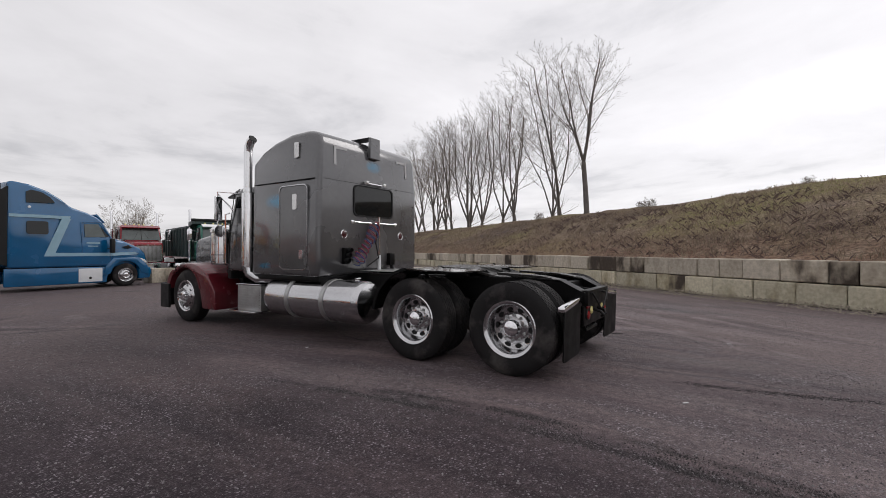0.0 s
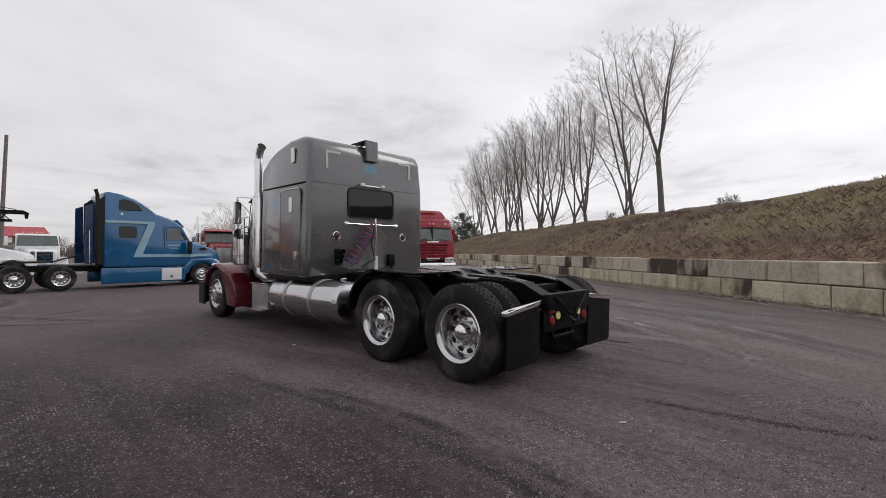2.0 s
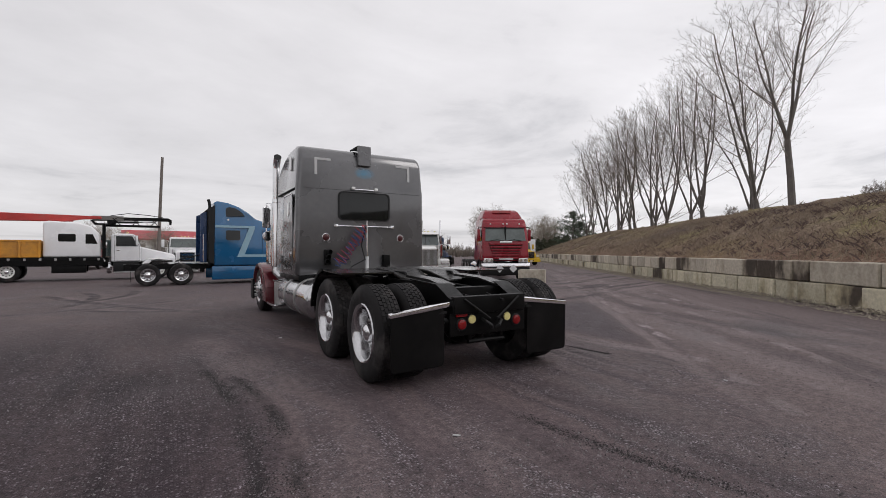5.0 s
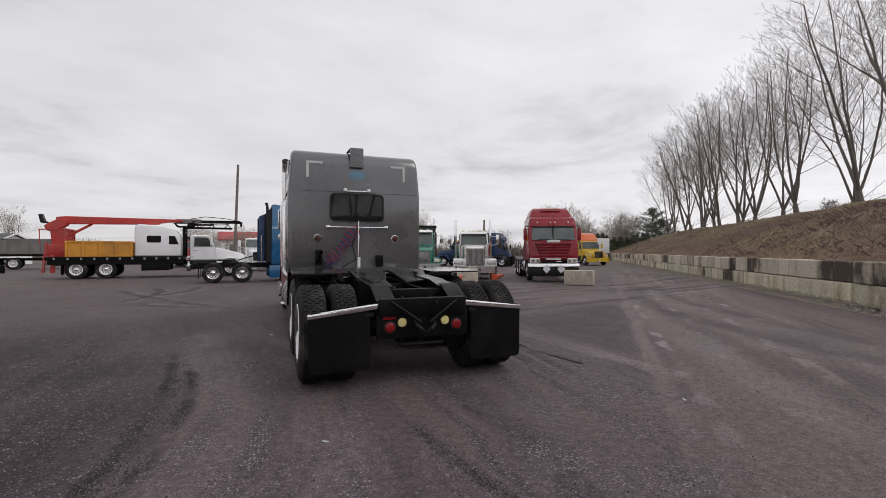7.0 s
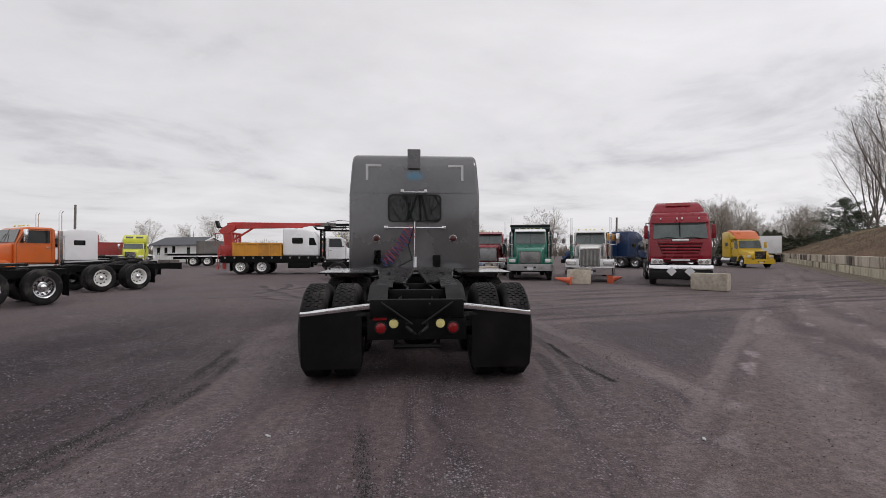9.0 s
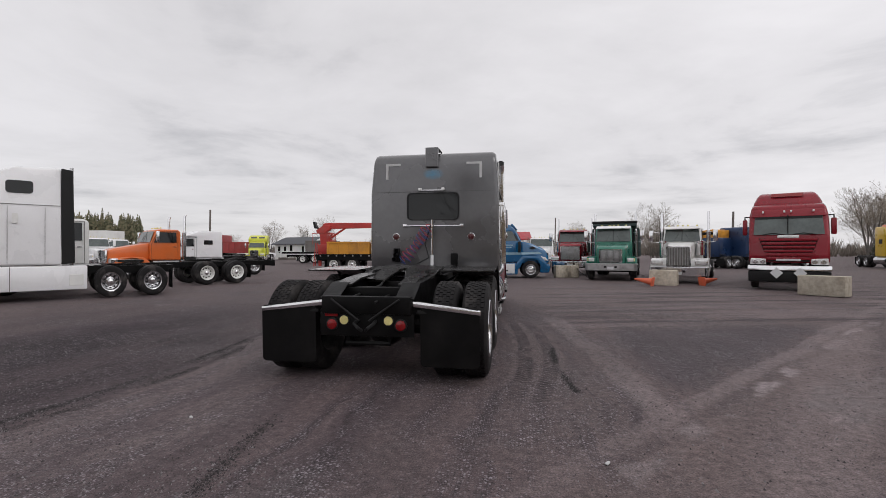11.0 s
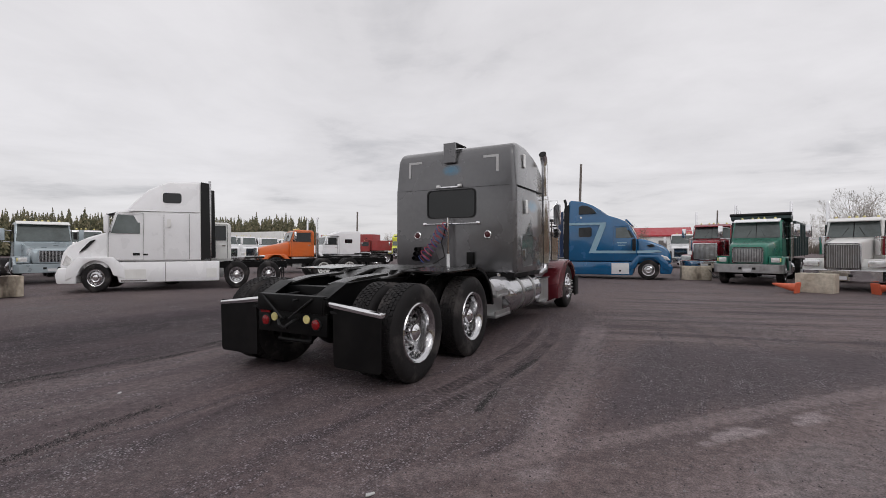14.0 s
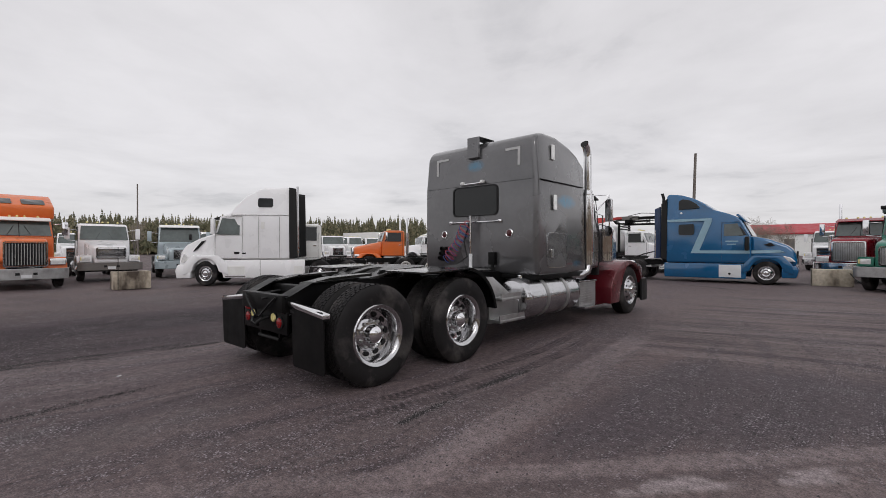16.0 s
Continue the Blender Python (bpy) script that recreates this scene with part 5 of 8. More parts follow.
for x in (-0.6, -0.3, 0, 0.3, 0.6):
    part("roof_lamp", lathe([(0.05, 0), (0.045, 0.05), (0.02, 0.075), (0, 0.08)], 10, "z", (x, 5.30, 2.495)), m_amber, cab)
hood_side = [(5.66, 1.02), (5.66, 1.74), (6.2, 1.73), (7.0, 1.69), (7.50, 1.62), (7.62, 1.54), (7.64, 1.0)]
hood = part("hood", prism(hood_side, -0.62, 0.62, "x", 0.10, 4, lambda x, y, z: Vector((x * (1.0 + 0.30 * max(0, 6.3 - y) - 0.06 * max(0, y - 6.3)), y, z))), m_grey, hero, "long grey hood")
part("grille", box(-0.42, 0.42, 7.63, 7.665, 0.80, 1.50, 0.01), m_dark, hood)
for k in range(13):
    x = -0.39 + k * 0.065
    part("grille_bar", box(x - 0.012, x + 0.012, 7.66, 7.685, 0.82, 1.48, 0.004, 1), m_chrome, hood)
part("grille_surround", rim_frame(round_rect(-0.48, 0.48, 0.76, 1.55, 0.08), 0.06, 7.62, 7.70, "y"), m_chrome, hood)
for s in (-1, 1):
    can = part("air_cleaner", lathe([(0, 1.10), (0.17, 1.11), (0.19, 1.14), (0.19, 1.70), (0.205, 1.71), (0.205, 1.76), (0.16, 1.80), (0.06, 1.82), (0, 1.82)], 28, "z", (s * 0.97, 5.93, 0)), m_chrome, hero, "chrome canister air cleaner")
    part("clamp_band", lathe([(0.192, 1.28), (0.198, 1.28), (0.198, 1.31), (0.192, 1.31)], 28, "z", (s * 0.97, 5.93, 0)), m_alu, can)
    part("intake_pipe", tube([(s * 0.85, 5.93, 1.5), (s * 0.6, 5.95, 1.5)], 0.07, 12), m_dark, can)
    part("cowl", box(s * 0.55, s * 0.98, 5.62, 5.74, 0.86, 1.5, 0.03), m_dark, hero)

# dark red front fenders
def fender(s):
    cy, cz = 6.85, 0.50
    outer = [(5.78, 0.30), (5.80, 0.62)] + arc(6.70, 0.60, 0.80, 150, 40, 12, 0.56) + arc(cy, cz, 0.70, 48, 12, 5)
    inner = arc(cy, cz, 0.575, 12, 165, 14) + [(6.20, 0.30)]
    def shape(x, y, z):
        return Vector((x, y, z - 0.03 * max(0, abs(x) - 0.95) * 4 * (z > 0.95)))
    f = part("front_fender", prism(outer + inner, s * 0.60, s * 1.19, "x", 0.03, 3, shape), m_maroon, hero, "dark red front fender")
    part("fender_lip", prism(band(arc(cy, cz, 0.60, 12, 165, 14), arc(cy, cz, 0.572, 12, 165, 14)), s * 1.185, s * 1.20, "x"), m_maroon, f)
    part("inner_splash", prism([(5.85, 0.35), (5.85, 1.0), (7.5, 1.0), (7.5, 0.6)], s * 0.58, s * 0.60, "x"), m_dark, f)
    pod = part("headlamp_pod", prism(round_rect(0.62, 1.02, 0.86, 1.12, 0.05), 7.36, 7.56, "y", 0.02, 2), m_chrome, hero) if s > 0 else part("headlamp_pod", prism(round_rect(-1.02, -0.62, 0.86, 1.12, 0.05), 7.36, 7.56, "y", 0.02, 2), m_chrome, hero)
    for dx in (0.12, 0.30):
        part("headlamp", lathe([(0.085, 0.0), (0.08, 0.02), (0, 0.03)], 16, "y", (s * (0.60 + dx), 7.555, 0.99)), m_lamp, pod)


fender(1)
fender(-1)
part("bumper", prism([(-1.22, 7.38), (-1.22, 7.70), (-1.10, 7.86), (1.10, 7.86), (1.22, 7.70), (1.22, 7.38), (1.17, 7.38), (1.17, 7.68), (1.08, 7.81), (-1.08, 7.81), (-1.17, 7.68), (-1.17, 7.38)], 0.24, 0.72, "z", 0.01, 1), m_dark, hero, "black front bumper")


def mirror(s):
    x, y = s * 1.20, 5.65
    def turned(px, py, pz):
        c, k = math.cos(radians(24)), -math.sin(radians(24)) * s
        return Vector((x + (px - x) * c - (py - y) * k, y + (px - x) * k + (py - y) * c, pz))
    frame_ = part("door_mirror", prism(round_rect(x - 0.085, x + 0.085, 1.90, 2.34, 0.03), y - 0.015, y + 0.03, "y", 0.01, 2, turned), m_chrome, hero, "chrome west-coast mirror on tube brackets")
    part("glass", prism(round_rect(x - 0.072, x + 0.072, 1.915, 2.325, 0.02), y - 0.019, y - 0.016, "y", taper=turned), m_chrome, frame_)
    part("bracket", tube([(s * 0.98, 5.45, 2.40), (x, y + 0.03, 2.42), (x, y + 0.03, 1.78), (s * 1.02, 5.6, 1.70)], 0.014), m_chrome, frame_)
    part("bracket", tube([(s * 1.0, 5.5, 2.08), (x, y + 0.04, 2.40)], 0.012), m_chrome, frame_)
    part("bracket", tube([(s * 1.02, 5.6, 1.80), (x - s * 0.2, y + 0.03, 1.86), (x, y + 0.03, 1.80)], 0.012), m_chrome, frame_)
    part("convex_mirror", lathe([(0, -0.02), (0.10, -0.012), (0.105, 0.0), (0.08, 0.045), (0, 0.06)], 18, "y", (x - s * 0.02, y, 1.72)), m_chrome, frame_)


mirror(1)
mirror(-1)

# ---------------------------------------------------------------- the other trucks
# each is built with its front axle over its own origin and its nose to +y
SCALE = 0.92


def stand(x, y, heading, k=SCALE, ky=None, kx=None):
    return pose(x, y, 0, 0, 0, heading) @ Matrix.Diagonal((kx or k, ky or k, k, 1))


def chassis(t, wb, rears, tail, front=0.9, rim=None, flaps=True, track=1.215, steel=False):
    rim = rim or m_alu
    for s in (-1, 1):
        part("frame_rail", prism([(front, 0.72), (front, 0.92), (-tail, 0.98), (-tail, 0.74)], s * 0.39, s * 0.47, "x", 0.006, 1), m_black, t)
        wheel(t, s * 1.16, 0.0, s, False, "far", rim, 0.49)
        for r in rears:
            wheel(t, s * track, -r, s, True, "far", rim, 0.50)
        if flaps:
            part("mud_flap", box(s * 0.56, s * 1.18, -rears[-1] - 0.66, -rears[-1] - 0.645, 0.22, 0.84, 0.005, 1), m_flap, t)
    part("front_axle", tube([(-1, 0, 0.47), (1, 0, 0.47)], 0.07), m_black, t)
    for r in rears:
        part("axle", tube([(-1, -r, 0.5), (1, -r, 0.5)], 0.10), m_black, t)
    part("tail_crossmember", box(-0.45, 0.45, -tail - 0.04, -tail + 0.04, 0.70, 0.98, 0.01), m_black, t)


def tractor_deck(t, rears):
    y = -(rears[0] + rears[-1]) / 2
    part("fifth_wheel", prism([(-0.45, y - 0.2), (-0.3, y + 0.35), (0.3, y + 0.35), (0.45, y - 0.2), (0.3, y - 0.5), (0.05, y - 0.1), (-0.05, y - 0.1), (-0.3, y - 0.5)], 1.08, 1.16, "z", 0.008, 1), m_grease, t)
    part("deck_plate", box(-0.5, 0.5, y + 0.9, y + 2.0, 1.0, 1.03, 0.005, 1), m_alu_dull, t)


def tanks(t, y0, y1, mat=None):
    for s in (-1, 1):
        part("fuel_tank", lathe([(0, y0), (0.25, y0 + 0.02), (0.30, y0 + 0.08), (0.30, y1 - 0.08), (0.25, y1 - 0.02), (0, y1)], 24, "y", (s * 0.92, 0, 0.62)), mat or m_alu, t)


def bumper(t, y, z0, z1, mat, width=1.22, deep=0.5):
    b = part("bumper", prism([(-width, y - deep), (-width, y - 0.12), (-width + 0.16, y), (width - 0.16, y), (width, y - 0.12), (width, y - deep), (width - 0.05, y - deep), (width - 0.06, y - 0.15), (width - 0.2, y - 0.06), (-width + 0.2, y - 0.06), (-width + 0.06, y - 0.15), (-width + 0.05, y - deep)], z0, z1, "z", 0.012, 1), mat, t)
    for s in (-1, 1):
        part("tow_port", box(s * 0.24 - 0.06, s * 0.24 + 0.06, y - 0.02, y + 0.004, (z0 + z1) / 2 - 0.04, (z0 + z1) / 2 + 0.05, 0.004, 1), m_dark, b)
    part("plate_holder", box(-0.15, 0.15, y, y + 0.008, z0 + 0.05, z0 + 0.17), m_placard, b)


def mirrors(t, y, z, paint, reach=1.42):
    for s in (-1, 1):
        head = part("door_mirror", box(s * reach - 0.10, s * reach + 0.10, y - 0.05, y + 0.06, z - 0.10, z + 0.42, 0.03), paint, t)
        part("arm", tube([(s * 1.0, y - 0.1, z + 0.30), (s * reach, y, z + 0.36), (s * reach, y, z - 0.14), (s * 1.0, y - 0.05, z - 0.18)], 0.014), m_chrome, head)
        part("glass", box(s * reach - 0.085, s * reach + 0.085, y - 0.058, y - 0.05, z - 0.07, z + 0.39), m_glass, head)


def grille(t, y, x, z0, z1, kind, surround, bars, back=None, lean=0.0):
    g = part("grille", box(-x, x, y - 0.03, y, z0, z1, 0.01), back or m_dark, t)
    if kind == "upright":
        n = 14
        for k in range(n):
            u = -x + 2 * x * (k + 0.5) / n
            part("grille_bar", box(u - 0.014, u + 0.014, y, y + 0.022, z0 + 0.02, z1 - 0.02, 0.004, 1), bars, g)
    elif kind == "level":
        n = 7
        for k in range(n):
            v = z0 + (z1 - z0) * (k + 0.5) / n
            part("grille_bar", box(-x + 0.02, x - 0.02, y, y + 0.03, v - 0.018, v + 0.014, 0.006, 1), bars, g)
    else:
        for k in range(18):
            u = -x + 2 * x * (k + 0.5) / 18
            part("grille_bar", box(u - 0.006, u + 0.006, y, y + 0.012, z0 + 0.01, z1 - 0.01), bars, g)
    if surround:
        part("grille_surround", rim_frame(round_rect(-x - 0.05, x + 0.05, z0 - 0.05, z1 + 0.05, 0.07), 0.055, y - 0.02, y + 0.05, "y"), surround, g)
    return g


def arch(t, paint, y0=-0.78, y1=0.78, top=1.10, xin=0.62, xout=1.2, low=0.55):
    """A wheel arch as a solid moulding with the wheel's opening cut out."""
    for s in (-1, 1):
        outer = [(y0 - 0.06, low), (y0, 0.86), (y0 * 0.62, top), (y1 * 0.62, top), (y1, 0.86), (y1 + 0.05, low)]
        inner = arc(0, 0.49, 0.58, 8, 172, 12)
        part("front_fender", prism(outer + inner, s * xin, s * xout, "x", 0.035, 2), paint, t)


def conventional(label, m, paint, wb=5.3, rears=None, tail=None, roof=2.62, hood=1.78, nose=1.55, half=0.66, face=0.92, kind="upright", screen=-0.82, cab_w=1.04, cab_len=1.45,
                 fender=None, bump=None, chrome_face=True, lamps="pod", sleeper=None, rear="tractor", rim=None, visor=None, stacks=True, cans=False, group="", name="semi_truck", category="truck", grille_z=(0.80, 1.45), grille_x=0.46, tank=True, bars=None, surround=None, grille_back=None, box_paint=None, low=(0.36, 0.74)):
    """A truck with its engine ahead of the cab."""
    rears = rears or (wb, wb + 1.32)
    tail = tail or rears[-1] + 0.85
    fender = fender or paint
    bars = bars or m_chrome
    t = thing(name, m, label, category, group)
    chassis(t, wb, rears, tail, face - 0.1, rim)
    back = screen - cab_len
    cab_pts = [(back, 0.95), (back, roof - 0.10), (back + 0.12, roof), (screen - 0.42, roof), (screen - 0.26, roof - 0.07), (screen, hood - 0.04), (screen + 0.02, 0.95)]
    cab = part("cab", prism(cab_pts, -cab_w, cab_w, "x", 0.11, 4, lambda x, y, z: Vector((x * (1 - 0.07 * max(0, z - hood)), y, z - 0.06 * (x / cab_w) ** 2 * (z > roof - 0.15)))), paint, t)
    slope = 0.26 / (roof - 0.03 - hood)
    part("windscreen", prism([(-cab_w + 0.07, hood + 0.05), (-cab_w + 0.14, roof - 0.16), (cab_w - 0.14, roof - 0.16), (cab_w - 0.07, hood + 0.05)], screen + 0.004, screen + 0.014, "y", taper=lambda x, y, z: Vector((x, y - (z - hood) * slope * 1.03 + 0.012, z))), m_screen, cab, "windscreen")
    if chrome_face:
        part("screen_divider", tube([(0, screen + 0.012, hood + 0.04), (0, screen + 0.012 - (roof - 0.16 - hood) * slope, roof - 0.15)], 0.014, 6), m_dark, cab)
    part("wiper", tube([(-0.35, screen + 0.0, hood + 0.06), (-0.15, screen - 0.12, hood + 0.42)], 0.012, 5), m_dark, cab)
    part("wiper", tube([(0.35, screen + 0.0, hood + 0.06), (0.15, screen - 0.12, hood + 0.42)], 0.012, 5), m_dark, cab)
    for s in (-1, 1):
        f = 1 - 0.07 * 0.35
        part("side_glass", prism([(back + 0.22, hood + 0.02), (back + 0.22, roof - 0.2), (screen - 0.40, roof - 0.2), (screen - 0.14, hood + 0.02)], s * (cab_w - 0.01), s * (cab_w + 0.006), "x", taper=lambda x, y, z: Vector((x * (1 - 0.07 * max(0, z - hood)), y, z))), m_glass, cab)
        part("door_seam", rim_frame([(back + 0.15, 1.0), (back + 0.15, roof - 0.14), (screen - 0.36, roof - 0.14), (screen - 0.05, hood), (screen - 0.05, 1.0)], 0.014, s * (cab_w - 0.02), s * (cab_w + 0.003), "x"), m_dark, cab)
        part("door_handle", box(s * cab_w, s * (cab_w + 0.03), back + 0.24, back + 0.38, hood - 0.22, hood - 0.18, 0.006, 1), m_chrome, cab)
        part("step", box(s * 0.75, s * 1.15, back + 0.1, screen - 0.1, 0.36, 0.42, 0.01), m_alu_dull, t)
        part("step_side", box(s * 0.78, s * 1.10, back + 0.1, screen - 0.1, 0.42, 0.92, 0.02), m_alu_dull if chrome_face else m_dark, t)
    if visor:
        part("sun_visor", prism([(screen - 0.34, roof - 0.05), (screen - 0.33, roof - 0.01), (screen + 0.02, roof - 0.13), (screen + 0.01, roof - 0.17)], -cab_w + 0.08, cab_w - 0.08, "x", 0.01, 1), visor, cab)
    for x in (-0.62, -0.22, 0, 0.22, 0.62):
        part("roof_lamp", lathe([(0.05, 0), (0.045, 0.05), (0, 0.08)], 8, "z", (x, screen - 0.6, roof)), m_amber, cab)
    bonnet = part("hood", prism([(screen - 0.02, 0.95), (screen - 0.02, hood), (face - 0.25, nose + 0.04), (face - 0.06, nose - 0.06), (face - 0.03, 0.80)], -half, half, "x", 0.09, 3, lambda x, y, z: Vector((x * (1.0 + 0.30 * (face - y) / (face - screen)), y, z))), paint, t)
    arch(t, fender, xin=half * 0.85, top=1.12)
    grille(bonnet, face, grille_x, *grille_z, kind, surround or (m_chrome if chrome_face else fender), bars, grille_back)
    for s in (-1, 1):
        if lamps == "pod":
            pod = part("headlamp_pod", box(s * 0.66, s * 1.16, face - 0.32, face - 0.04, 0.84, 1.08, 0.04), m_chrome if chrome_face else fender, t)
            part("headlamp", box(s * 0.70, s * 1.12, face - 0.045, face - 0.03, 0.87, 1.05, 0.012), m_lamp, pod)
        else:
            pod = part("headlamp_pod", prism(round_rect(0.70, 1.14, 0.86, 1.16, 0.05), face - 0.45, face - 0.10, "y", 0.02, 1) if s > 0 else prism(round_rect(-1.14, -0.70, 0.86, 1.16, 0.05), face - 0.45, face - 0.10, "y", 0.02, 1), fender, t)
            part("headlamp", box(s * 0.78, s * 1.06, face - 0.11, face - 0.088, 0.92, 1.10, 0.012), m_lamp, pod)
            part("turn_lamp", box(s * 1.075, s * 1.12, face - 0.115, face - 0.092, 0.94, 1.08, 0.008), m_amber, pod)
    bumper(t, face + 0.16, *low, bump or m_chrome)
    mirrors(t, screen - 0.22, hood + 0.18, m_chrome if chrome_face else paint)
    if cans:
        for s in (-1, 1):
            part("air_cleaner", lathe([(0, hood - 0.62), (0.18, hood - 0.6), (0.18, hood - 0.02), (0.2, hood), (0.2, hood + 0.06), (0.05, hood + 0.1), (0, hood + 0.1)], 18, "z", (s * (cab_w - 0.06), screen + 0.22, 0)), m_chrome, t)
    end = back
    if sleeper:
        length, high = sleeper
        end = back - length
        pts = [(end, 0.92), (end, high - 0.12), (end + 0.12, high), (back - 0.3, high), (back + 0.05, high - 0.12), (screen - 0.55, max(roof + 0.03, high - 0.5)), (screen - 0.6, roof - 0.05), (back + 0.03, roof - 0.06), (back + 0.03, 0.92)] if high > roof + 0.3 else [(end, 0.92), (end, high - 0.1), (end + 0.1, high), (back + 0.03, high), (back + 0.03, 0.92)]
        box_ = part("sleeper", prism(pts, -1.14, 1.14, "x", 0.08, 3), paint, t)
        if high > roof + 0.3:
            for s in (-1, 1):
                part("roof_window", prism(round_rect(s * 0.5 - 0.36, s * 0.5 + 0.36, high - 0.42, high - 0.20, 0.05), 0, 0.012, "y", taper=lambda x, y, z: Vector((x, back + 0.10 + y + (high - 0.12 - z) * (cab_len - 0.60) / 0.38, z))), m_glass, box_)
        for s in (-1, 1):
            part("side_window", prism(round_rect(end + length * 0.4, end + length * 0.75, 1.95, 2.3, 0.05), s * 1.137, s * 1.148, "x"), m_glass, box_)
    if stacks:
        for s in (-1, 1):
            pipe = part("exhaust_pipe", tube([(s * 1.08, back - 0.14, 0.9), (s * 1.08, back - 0.14, roof + 0.62), (s * 1.08, back - 0.20, roof + 0.74)], 0.065, 10), m_chrome, t)
            part("stack_guard", tube([(s * 1.08, back - 0.14, 1.1), (s * 1.08, back - 0.14, roof - 0.2)], 0.095, 12), m_alu, pipe)
    if tank:
        tanks(t, max(end - 0.2, -rears[0] + 0.75), back + 0.05)
    if rear == "tractor":
        tractor_deck(t, rears)
    elif rear == "dump":
        dump_box(t, end - 0.18, -tail - 0.25, high=2.55, mat=box_paint)
    return t


def dump_box(t, y1, y0, high=2.55, mat=None, low=1.12, visor=True):
    mat = mat or m_dump
    tub = part("dump_box", box(-1.2, 1.2, y0, y1, low, low + 0.12, 0.02, 1), mat, t, "steel dump box")
    for s in (-1, 1):
        part("box_side", box(s * 1.12, s * 1.20, y0, y1, low + 0.1, high, 0.012, 1), mat, tub)
        part("top_rail", box(s * 1.10, s * 1.24, y0 - 0.02, y1 + 0.02, high, high + 0.10, 0.015, 1), mat, tub)
        n = max(3, int((y1 - y0) / 0.7))
        for k in range(n + 1):
            y = y0 + 0.06 + (y1 - y0 - 0.12) * k / n
            part("side_stake", box(s * 1.19, s * 1.27, y - 0.05, y + 0.05, low, high + 0.02, 0.01, 1), mat, tub)
    part("headboard", box(-1.2, 1.2, y1 - 0.08, y1, low + 0.1, high + 0.05, 0.012, 1), mat, tub)
    part("tailgate", box(-1.12, 1.12, y0, y0 + 0.08, low + 0.1, high, 0.012, 1), mat, tub)
    if visor:
        part("cab_guard", prism([(y1 - 0.05, high + 0.02), (y1 - 0.05, high + 0.30), (y1 + 0.75, high + 0.34), (y1 + 0.75, high + 0.18)], -1.14, 1.14, "x", 0.015, 1), mat, tub)
        part("tarp_roll", tube([(-1.18, y1 + 0.72, high + 0.38), (1.18, y1 + 0.72, high + 0.38)], 0.07, 10), m_dark, tub)


